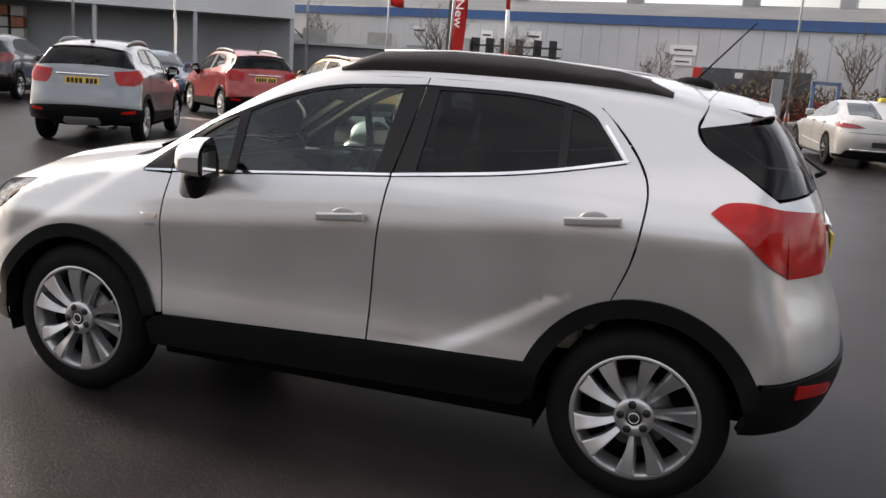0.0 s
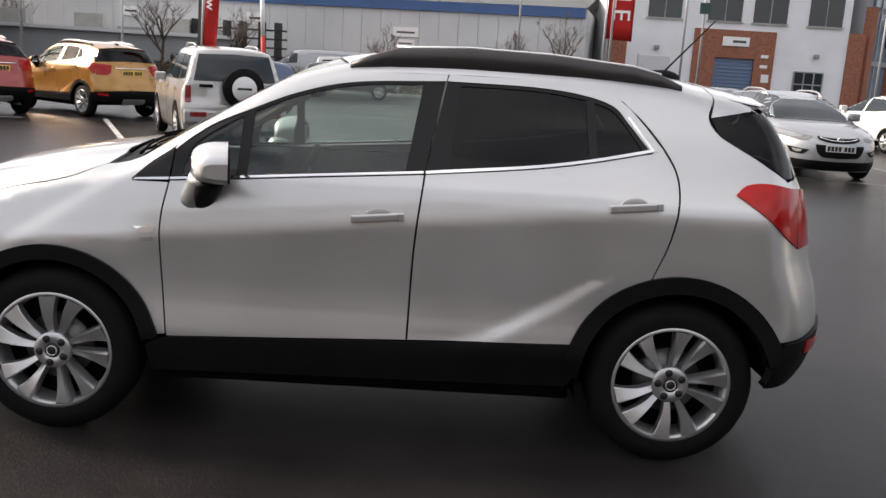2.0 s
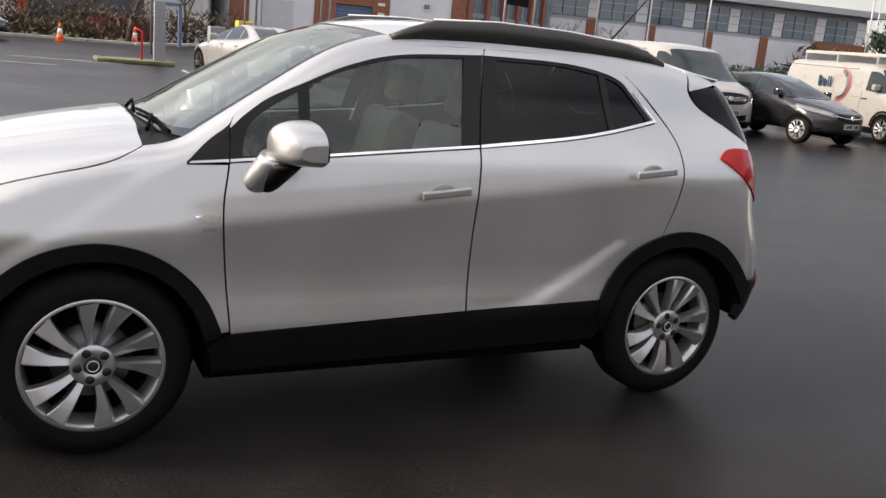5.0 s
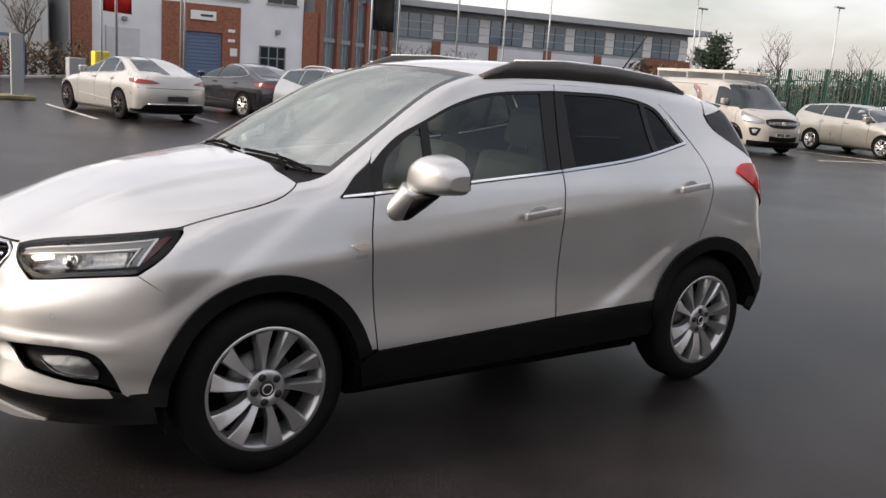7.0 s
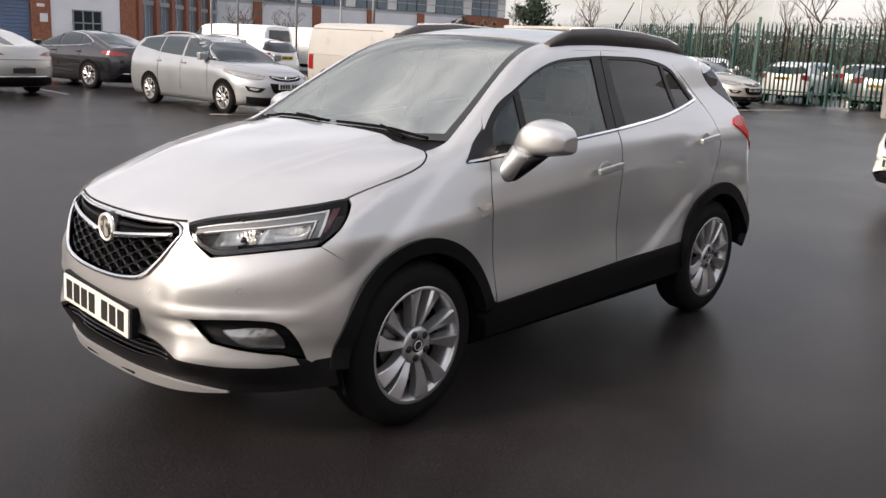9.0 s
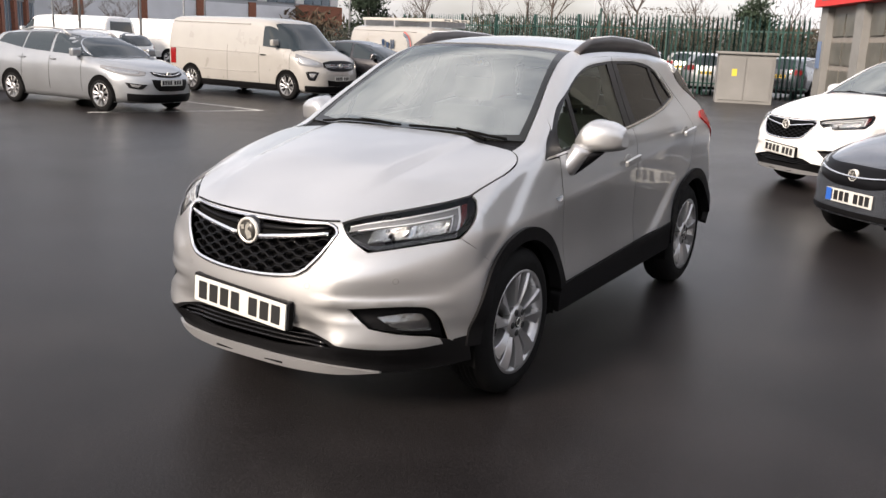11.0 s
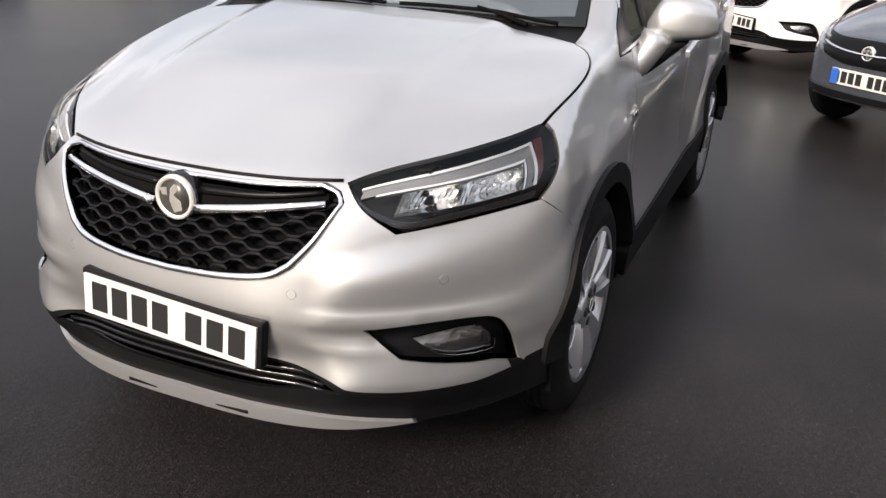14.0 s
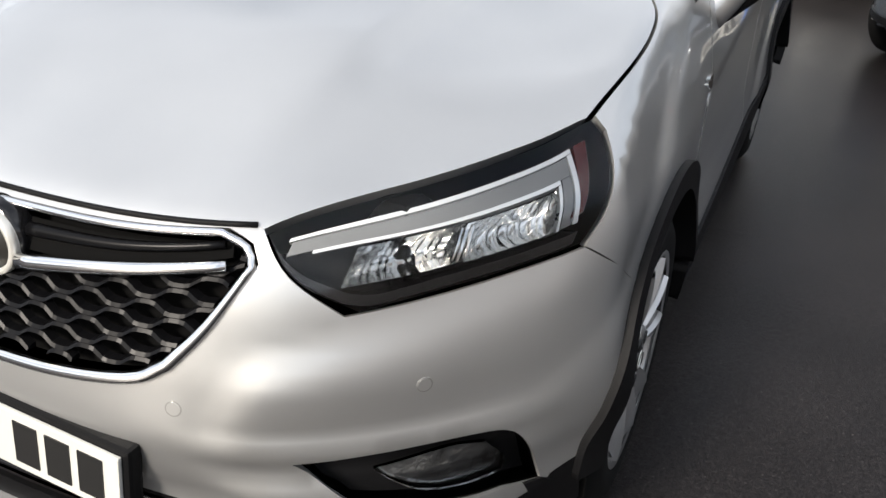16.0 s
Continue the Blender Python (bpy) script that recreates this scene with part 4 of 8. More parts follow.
for k in range(10):
    ys = np.arange(-60, 61) * 0.0075
    wave = np.clip(1.5 * np.cos(2 * math.pi * np.arange(-60, 61) / 12), -1, 1)
    zs = 0.652 + 0.021 * k + (0.0068 if k % 2 else -0.0068) * wave
    row = np.stack([ys, zs], 1)
    ok = inside(row, gpoly) & (zs < 0.775 + 0.07 * (np.abs(ys) / 0.4) ** 2)
    pts = SUV.meet(*SUV.rays("X", row)) + np.array([0.014, 0, 0])
    run = []
    for i in range(121):
        if ok[i]:
            run.append(pts[i])
        if (not ok[i] or i == 120) and run:
            if len(run) > 2:
                add_blade(bm, run, 0.014, 0.0035)
            run = []
bmesh.ops.recalc_face_normals(bm, faces=bm.faces)
part("grille_mesh", bm, MESHBLACK, grille, "gloss black honeycomb bars")
upper = [[pf(0.05, 0.845), pf(0.2, 0.848), pf(0.375, 0.858)], [pf(0.375, 0.858), pf(0.38, 0.842)], [pf(0.38, 0.842), pf(0.2, 0.805), pf(0.05, 0.798)], [pf(0.05, 0.798), pf(0.05, 0.845)]]


def nose_bar(yz, r, r2, back, material, name, label=""):
    """A smooth bar along the nose that thins out towards its end."""
    pts = [SUV.at("X", y, z) + np.array([back, 0, 0]) for y, z in yz]
    bm = tube(pts, r, 10, r2)
    for f in bm.faces:
        f.smooth = True
    part(name, bm, material, grille, label)


# added black strip: stands in for the shade in the gap below the bonnet
nose_bar([(y, 0.868 + 0.06 * y * y) for y in np.linspace(-0.4, 0.4, 31)], 0.0045, 0.0045, -0.001, CLAD, "bonnet_seal", "black seal under the bonnet edge")
for mir in (False, True):
    k = 1 if mir else -1
    part("grille_blade", SUV.panel("grille_blade", "F", upper, WELL, step=0.015, offset=-0.018, rim=0.014, mirror=mir), WELL, grille)
    nose_bar([(k * y, z) for y, z in spline([(0.062, 0.783), (0.13, 0.793), (0.2, 0.803), (0.3, 0.818), (0.4, 0.833)], 0.02)], 0.0125, 0.0085, 0.0, CHROME, "grille_wing", "chrome grille wing bar")
    nose_bar([(k * y, z) for y, z in spline([(0.06, 0.822), (0.2, 0.829), (0.3, 0.84), (0.385, 0.853)], 0.02)], 0.011, 0.006, 0.014, MESHBLACK, "grille_louvre", "gloss black upper louvre")
badge_disc(grille, (-2.133, 0, 0.8), 0.056, -14)
bm = lathe([(0.0001, 0.006), (0.058, 0.006), (0.06, 0.012), (0.06, 0.04)], 32)
bmesh.ops.transform(bm, matrix=Matrix.Translation((-2.133, 0, 0.8)) @ pose(0, 0, 0, 0, -14, -90), verts=bm.verts)
part("badge_mount", bm, GLOSSBLACK, grille)
pm = Matrix.Translation((-2.192, 0, 0.5)) @ pose(0, 0, 0, 0, 4, -90)
number_plate(car, pm, PLATE, (4, 3))
part("plate_holder", box(-0.272, 0.004, -0.06, 0.272, 0.036, 0.066, 0.008, pm), CLAD, car, "black number plate holder")
for y, z in ((0.33, 0.62), (0.64, 0.656)):
    for s in (-1, 1):
        p = SUV.at("X", s * y, z)
        n = SUV.normal(np.array([p]))[0]
        m = Matrix.Translation(p) @ Vector(-n).to_track_quat("Y", "Z").to_matrix().to_4x4()
        bm = disc(0.0105, -0.0008, 0.003, 20)
        for f in bm.faces:
            f.smooth = False
        bmesh.ops.transform(bm, matrix=m, verts=bm.verts)
        se = part("parking_sensor", bm, SILVER, bumper)
        bm = disc(0.0128, -0.0003, 0.003, 20)
        for f in bm.faces:
            f.smooth = False
        bmesh.ops.transform(bm, matrix=m, verts=bm.verts)
        part("sensor_ring", bm, CUP, se)
low_l = [[pf(*q) for q in LOW], [pf(*q) for q in LOW2] + [pf(0.79, 0.378), ps(-1.75, 0.388), ps(FW - 0.4376, 0.396)], [ps(FW - 0.4376, 0.396), ps(FW - 0.41, 0.28)], [ps(FW - 0.41, 0.28), pf(0.7, 0.262), pf(0.4, 0.246), pf(0.0, 0.243)]]
INT = [[(0.0, 0.424), (0.25, 0.424), (0.39, 0.4)], [(0.39, 0.4), (0.45, 0.37)], [(0.45, 0.37), (0.25, 0.345), (0.0, 0.34)]]
lowf = part("lower_bumper", SUV.panel("lower_bumper", "F", sym(low_l), CLAD, holes=(fan(INT),), step=0.026, rim=0.01), CLAD, car, "black lower front bumper")
part("intake", SUV.panel("intake", "F", fan(INT), WELL, step=0.03, offset=-0.04, rim=-0.026), WELL, lowf)
for z in (0.362, 0.382, 0.402):
    pts = [SUV.at("X", y, z) + np.array([0.012, 0, 0]) for y in np.linspace(-0.4, 0.4, 25)]
    part("intake_slat", tube(pts, 0.006, 6), GLOSSBLACK, lowf)
skid = [[(0.0, 0.294), (0.3, 0.29), (0.47, 0.28), (0.585, 0.262)], [(0.585, 0.262), (0.5, 0.253), (0.42, 0.246), (0.3, 0.243), (0.0, 0.243)]]
sk = part("skid_plate", SUV.panel("skid_plate", "F", fan(skid), SATIN, step=0.022, offset=0.012, rim=0.02), SATIN, car, "satin silver skid plate")
for y in (-0.14, 0.14):
    q = SUV.at("X", y, 0.258)
    part("skid_slot", box(q[0] - 0.0145, y - 0.05, 0.254, q[0] + 0.0, y + 0.05, 0.264, 0.004), CLAD, sk)

# headlamps and fog lamps
FOGGREY = mat("fog_lamp_reflector", (0.34, 0.34, 0.33), 0.25, 1.0, bump=0.006, bump_scale=26)
GUIDE = mat("light_guide_band", (0.16, 0.16, 0.16), 0.25, coat=0.6)
_tf = lambda x, y: SUV.uv("F", SUV.at("T", x, y))
_edge = dense([(-2.027, -0.418), (-1.848, -0.574), (-1.69, -0.675), (-1.555, -0.736)], 0.02)
HL = [[_tf(*q) for q in _edge], [_tf(*_edge[-1]), ps(-1.562, 0.95), ps(-1.6, 0.914), ps(-1.655, 0.868), ps(-1.728, 0.82)], [ps(-1.728, 0.82), ps(-1.83, 0.806), pf(0.64, 0.792), pf(0.55, 0.772)], [pf(0.55, 0.772), pf(0.47, 0.815), _tf(*_edge[0])]]


def lerp_strip(top, bot, t0, t1, u0, u1, n=8):
    """A band between two edges of the lamp: from t0 to t1 along them, u0 to u1 down."""
    at = lambda t, u: tuple(np.array(top(t)) * (1 - u) + np.array(bot(t)) * u)
    ts = np.linspace(t0, t1, n)
    return [[at(t, u0) for t in ts], [at(t1, u0), at(t1, u1)], [at(t, u1) for t in ts[::-1]], [at(t0, u1), at(t0, u0)]]


_top = np.array(spline(HL[0], 0.005))
_bot = np.array([*spline(HL[3], 0.005)][::-1] + [*spline(HL[2], 0.005)][::-1])
edge_top = lambda t: _top[int(np.clip(t, 0, 1) * (len(_top) - 1))]
edge_bot = lambda t: _bot[int(np.clip(t, 0, 1) * (len(_bot) - 1))]
DARKRED = mat("dark_red_reflector", (0.07, 0.005, 0.005), 0.2)


def edge_ref(t):
    """A line that runs below the lamp's upper edge and leans inward."""
    return np.array(edge_top(t)) + (-0.055, -0.13)


def bowl(parent, t0, t1, u0, u1, depth, flutes, mir):
    """A hollow mirrored reflector, smooth or with upright flutes."""
    n, m = 42, 12
    k, v = (g.ravel() for g in np.meshgrid(np.linspace(0, 1, n + 1), np.linspace(0, 1, m + 1)))
    top = np.array([edge_top(t0 + (t1 - t0) * q) for q in k])
    uv = top + np.outer(u0 + (u1 - u0) * v, [-0.055, -0.13])
    dish = (np.maximum(0, 1 - (2 * k - 1) ** 2) * np.maximum(0, 1 - (2 * v - 1) ** 2)) ** 0.55
    deep = 0.014 + depth * dish + (0.0035 * np.abs(np.sin(math.pi * flutes * k)) if flutes else 0.004 * np.abs(np.sin(math.pi * 3 * v)))
    p = SUV.meet(*SUV.rays("F", uv))
    p = p - SUV.normal(p) * deep[:, None]
    if mir:
        p = p * [1, -1, 1]
    faces = []
    for j in range(m):
        for i in range(n):
            a = j * (n + 1) + i
            q = (a, a + 1, a + n + 2, a + n + 1)
            faces.append(q[::-1] if mir else q)
    part("reflector", mesh_of("reflector", p, faces, REFLECT), REFLECT, parent, "mirrored lamp reflector")


for mir in (False, True):
    h = part("headlamp", SUV.panel("headlamp", "F", HL, LENS, step=0.02, offset=-0.001, rim=0, mirror=mir), LENS, car, "clear swept-back headlamp with a light blade")
    part("lamp_housing", SUV.panel("lamp_housing", "F", HL, LAMPBLACK, step=0.025, offset=-0.085, rim=-0.08, mirror=mir), LAMPBLACK, h, "black lamp housing")
    for t0, t1, u0, u1, m2 in ((0.07, 0.9, 0.014, 0.0185, DRL), (0.08, 0.885, 0.019, 0.0375, GUIDE), (0.14, 0.84, 0.038, 0.0425, DRL)):
        part("light_blade", SUV.panel("light_blade", "F", lerp_strip(edge_top, edge_ref, t0, t1, u0 / 0.13, u1 / 0.13, 12), m2, step=0.01, offset=-0.012 - (0.004 if m2 is GUIDE else 0), rim=0.014, mirror=mir), m2, h, "bright light guide")
    for t0, t1, u0, m2 in ((0.885, 0.9, 0.019, DRL), (0.848, 0.884, 0.038, GUIDE), (0.826, 0.84, 0.043, DRL)):
        part("light_blade", SUV.panel("light_blade", "F", lerp_strip(edge_top, edge_ref, t0, t1, u0 / 0.13, 0.8, 5), m2, step=0.01, offset=-0.012 - (0.004 if m2 is GUIDE else 0), rim=0.014, mirror=mir), m2, h)
    part("lamp_bezel", SUV.panel("lamp_bezel", "F", lerp_strip(edge_top, edge_bot, 0.02, 0.985, 0.87, 0.985, 16), GLOSSBLACK, step=0.015, offset=-0.01, rim=0.03, mirror=mir), GLOSSBLACK, h, "gloss black lower bezel")
    part("side_reflector", SUV.panel("side_reflector", "F", lerp_strip(edge_top, edge_bot, 0.93, 0.985, 0.1, 0.7, 6), DARKRED, step=0.012, offset=-0.014, rim=0.01, mirror=mir), DARKRED, h, "dark red side reflector")
    bowl(h, 0.25, 0.53, 0.36, 0.78, 0.05, 0, mir)
    bowl(h, 0.55, 0.82, 0.36, 0.8, 0.045, 7, mir)
    part("bowl_divider", SUV.panel("bowl_divider", "F", lerp_strip(edge_top, edge_ref, 0.52, 0.56, 0.35, 0.79, 5), REFLECT, step=0.01, offset=-0.022, rim=0.02, mirror=mir), REFLECT, h)
    f = part("fog_recess", SUV.panel("fog_recess", "F", FOG, CLAD, step=0.02, offset=-0.045, rim=-0.032, mirror=mir), CLAD, car, "black fog lamp recess")
    fl = [[pf(0.59, 0.508), pf(0.68, 0.519), pf(0.725, 0.512)], [pf(0.725, 0.512), pf(0.748, 0.47), pf(0.748, 0.44)], [pf(0.748, 0.44), pf(0.66, 0.455), pf(0.59, 0.508)]]
    tr = [[pf(0.765, 0.402), pf(0.785, 0.392)], [pf(0.785, 0.392), pf(0.796, 0.374)], [pf(0.796, 0.374), pf(0.772, 0.372)], [pf(0.772, 0.372), pf(0.765, 0.402)]]
    part("fog_trim", SUV.panel("fog_trim", "F", tr, CLAD, step=0.015, offset=0.003, rim=0.006, mirror=mir), CLAD, f)
    part("fog_reflector", SUV.panel("fog_reflector", "F", fl, FOGGREY, step=0.015, offset=-0.026, rim=-0.008, mirror=mir), FOGGREY, f)
    part("fog_lens", SUV.panel("fog_lens", "F", fl, LENS, step=0.02, offset=-0.014, rim=0.004, mirror=mir), LENS, f, "clear fog lamp lens")
    sb = [[(-0.915, 0.885), (-0.86, 0.89), (-0.825, 0.888)], [(-0.825, 0.888), (-0.835, 0.868)], [(-0.835, 0.868), (-0.875, 0.865), (-0.915, 0.885)]]
    part("side_repeater", SUV.panel("side_repeater", "S", sb, CHROME, step=0.01, offset=0.005, rim=0.008, mirror=mir), CHROME, car, "small chrome side repeater")
    sb = [[(-0.885, 0.845), (-0.835, 0.848)], [(-0.835, 0.848), (-0.835, 0.832)], [(-0.835, 0.832), (-0.885, 0.829)], [(-0.885, 0.829), (-0.885, 0.845)]]
    part("side_script", SUV.panel("side_script", "S", sb, SATIN, step=0.01, offset=0.003, rim=0.003, mirror=mir), SATIN, car)

# door mirrors
HEAD = dict(front=pchip([(0.80, -0.63), (0.85, -0.662), (0.92, -0.67), (0.99, -0.655), (1.03, -0.62)]),
            top=pchip([(0.80, 1.165), (0.835, 1.225), (0.88, 1.249), (0.95, 1.24), (1.0, 1.218), (1.02, 1.2), (1.03, 1.175)]),
            low=pchip([(0.80, 1.075), (0.86, 1.078), (0.97, 1.092), (1.015, 1.105), (1.03, 1.12)]))


def mirror_ring(y, grow=0.0):
    """One cross section of the mirror head: round in front, flat behind."""
    f, t, l = (float(HEAD[k](y)) for k in ("front", "top", "low"))
    cz, hz, back = (t + l) / 2, (t - l) / 2 + grow, -0.528
    pts = []
    for k in range(20):
        a = math.pi * (0.5 + k / 19)
        c, s = math.cos(a), math.sin(a)
        e = 0.6 if s > 0 else 0.4
        pts.append((back + (back - f) * math.copysign(abs(c) ** 0.8, c), cz + hz * math.copysign(abs(s) ** e, s)))
    return pts


for s in (-1, 1):
    sweep = lambda y: 0.22 * (y - 0.88)
    bm = bmesh.new()
    rows = [[bm.verts.new((x + sweep(y), s * y, z)) for x, z in mirror_ring(y)] for y in np.linspace(0.802, 1.029, 16)]
    for a, b in zip(rows, rows[1:]):
        for j in range(19):
            bm.faces.new((a[j], a[j + 1], b[j + 1], b[j])).smooth = True
    for w in (rows[0], rows[-1]):
        bm.faces.new(w)
    bmesh.ops.recalc_face_normals(bm, faces=bm.faces)
    mi = part("door_mirror", bm, SILVER, car, "silver door mirror on a broad foot")
    bm = bmesh.new()
    rows = []
    for t in np.linspace(0, 1, 7):
        c = Vector((-0.7 + 0.085 * t, s * (0.785 + 0.06 * t), 0.985 + 0.12 * t))
        rx, ry = 0.05 + 0.022 * t, 0.03 + 0.026 * t
        rows.append([bm.verts.new(c + Vector((rx * math.cos(a), s * ry * math.sin(a), -0.012 * math.cos(a) - 0.02 * math.sin(a)))) for a in (2 * math.pi * j / 16 for j in range(16))])
    for a, b in zip(rows, rows[1:]):
        for j in range(16):
            bm.faces.new((a[j], a[(j + 1) % 16], b[(j + 1) % 16], b[j])).smooth = True
    bm.faces.new(rows[-1])
    bm.faces.new(rows[0][::-1])
    bmesh.ops.recalc_face_normals(bm, faces=bm.faces)
    part("mirror_foot", bm, SILVER, mi, "silver foot shell")
    bm = bmesh.new()
    rows = []
    for t in np.linspace(0, 1, 7):
        c = Vector((-0.655 + 0.06 * t, s * (0.785 + 0.09 * t), 0.985 + 0.09 * t + 0.012 * t * t))
        rx, ry = 0.045 + 0.012 * t, 0.028 + 0.04 * t
        rows.append([bm.verts.new(c + Vector((rx * math.cos(a), s * ry * math.sin(a), -0.02 * math.sin(a) * (1 - t)))) for a in (2 * math.pi * j / 16 for j in range(16))])
    for a, b in zip(rows, rows[1:]):
        for j in range(16):
            bm.faces.new((a[j], a[(j + 1) % 16], b[(j + 1) % 16], b[j])).smooth = True
    bm.faces.new(rows[-1])
    bm.faces.new(rows[0][::-1])
    bmesh.ops.recalc_face_normals(bm, faces=bm.faces)
    part("mirror_underside", bm, CLAD, mi, "black mirror underside")
    bm = bmesh.new()
    rows = [[bm.verts.new((x + sweep(y), s * y, z)) for x in (-0.534 - k, -0.52) for z in ((l, u) if x < -0.53 else (u, l))] for y, l, u, k in ((0.806, 1.08, 1.145, 0), (0.85, 1.08, 1.215, 0.004), (0.93, 1.09, 1.224, 0.004), (1.0, 1.104, 1.2, 0.004), (1.026, 1.122, 1.17, 0))]
    for a, b in zip(rows, rows[1:]):
        for j in range(4):
            bm.faces.new((a[j], a[(j + 1) % 4], b[(j + 1) % 4], b[j]))
    bm.faces.new(rows[0])
    bm.faces.new(rows[-1])
    bmesh.ops.recalc_face_normals(bm, faces=bm.faces)
    part("mirror_rim", bm, CLAD, mi)
    bm = box(-0.52, s * 0.925 - 0.075, 1.105, -0.5185, s * 0.925 + 0.075, 1.195, 0.0005)
    for v in bm.verts:
        v.co.x += sweep(abs(v.co.y))
    part("mirror_glass", bm, REFLECT, mi)

# wheels, wells, underside
for x in (FW, RW):
    for y in (-0.845, 0.845):
        wheel(car, x, y, turn=11 if x < 0 else 24)
        bm = bmesh.new()
        a = [bm.verts.new((x + 0.4 * math.cos(t), math.copysign(0.84, y), HUB + 0.4 * math.sin(t))) for t in np.linspace(-0.15 if x < 0 else 0.08, math.pi + 0.3, 24)]
        b = [bm.verts.new((v.co.x, math.copysign(0.58, y), v.co.z)) for v in a]
        for i in range(23):
            bm.faces.new((a[i], a[i + 1], b[i + 1], b[i]))
        bm.faces.new(b)
        part("wheel_liner", bm, WELL, car)
for name, b in (("floor_pan", (-0.85, -0.74, 0.22, 0.9, 0.74, 0.36)), ("engine_bay", (-1.9, -0.57, 0.22, -0.85, 0.57, 0.9)), ("boot_floor", (0.9, -0.57, 0.3, 1.7, 0.57, 0.9)), ("crash_beam", (-2.02, -0.45, 0.3, -1.9, 0.45, 0.6)), ("rear_beam", (1.7, -0.6, 0.36, 1.8, 0.6, 0.84))):
    part(name, box(*b, 0.02), WELL, car, "dark underbody")
part("exhaust", tube([(1.5, 0.4, 0.26), (2.0, 0.42, 0.25)], 0.028, 12), DARKMETAL, car)

# cabin
for mir in (False, True):
    s = 1 if mir else -1
    part("door_card", box(-0.8, s * 0.72 - 0.02, 0.36, 0.9, s * 0.72 + 0.02, 1.09, 0.015), DASH, car)
    part("door_card_inlay", box(-0.55, s * 0.698 - 0.012, 0.62, 0.85, s * 0.698 + 0.012, 0.9, 0.01), CREAM, car)
    part("pillar_lining", tube([(0.25, s * 0.7, 1.1), (0.27, s * 0.62, 1.3), (0.3, s * 0.545, 1.52)], 0.04, 8), LINING, car)
    part("pillar_lining", tube([(-0.86, s * 0.69, 1.14), (-0.5, s * 0.59, 1.36), (-0.15, s * 0.5, 1.52)], 0.028, 8), LINING, car)
part("headliner", SUV.panel("headliner", "T", [[(-0.2, 0.45), (1.4, 0.45)], [(1.4, 0.45), (1.4, -0.45)], [(1.4, -0.45), (-0.2, -0.45)], [(-0.2, -0.45), (-0.2, 0.45)]], LINING, step=0.1, offset=-0.05, rim=0), LINING, car)
bm = bmesh.new()
add_box(bm, -1.02, -0.68, 0.62, -0.55, 0.68, 1.02, 0.05)
add_box(bm, -0.98, -0.66, 0.96, -0.62, 0.66, 1.06, 0.03)
add_box(bm, -0.72, 0.2, 1.0, -0.5, 0.56, 1.1, 0.04)
part("dashboard", bm, DASH, car, "dark dashboard")
part("centre_console", box(-0.6, -0.14, 0.4, 0.3, 0.14, 0.68, 0.04), DASH, car)
bm = lathe([(0.17, -0.014), (0.184, 0), (0.17, 0.014), (0.156, 0)], 32, True)
add_box(bm, -0.165, -0.008, -0.03, 0.165, 0.012, 0.02, 0.006)
add_box(bm, -0.055, -0.02, -0.15, 0.055, 0.02, 0.045, 0.015)
bmesh.ops.transform(bm, matrix=pose(-0.42, 0.38, 0.98, 0, 0, 90) @ pose(0, 0, 0, 25, 0, 0), verts=bm.verts)
part("steering_wheel", bm, DASH, car, "dark steering wheel")


def seat(x, y, wide=0.5):
    s = part("seat", box(x - 0.25, y - wide / 2, 0.5, x + 0.26, y + wide / 2, 0.68, 0.06), CREAM, car, "cream leather seat")
    m = pose(x + 0.24, y, 0.6, 0, 16, 0)
    part("backrest", box(-0.07, -wide / 2, 0.0, 0.08, wide / 2, 0.62, 0.06, m), CREAM, s)
    part("headrest", box(-0.04, -0.13, 0.66, 0.07, 0.13, 0.86, 0.045, m), CREAM, s)
    part("headrest_post", tube([(x + 0.41, y - 0.05, 1.18), (x + 0.43, y - 0.05, 1.28)], 0.007, 6), CHROME, s)


seat(-0.1, -0.37)
seat(-0.1, 0.37)
seat(0.78, -0.34, 0.62)
seat(0.78, 0.34, 0.62)
bm = box(-0.03, -0.11, -0.035, 0.02, 0.11, 0.035, 0.015, pose(-0.3, 0, 1.44))
add_tube(bm, [(-0.29, 0, 1.45), (-0.27, 0, 1.53)], 0.012, 6)
part("interior_mirror", bm, DASH, car)


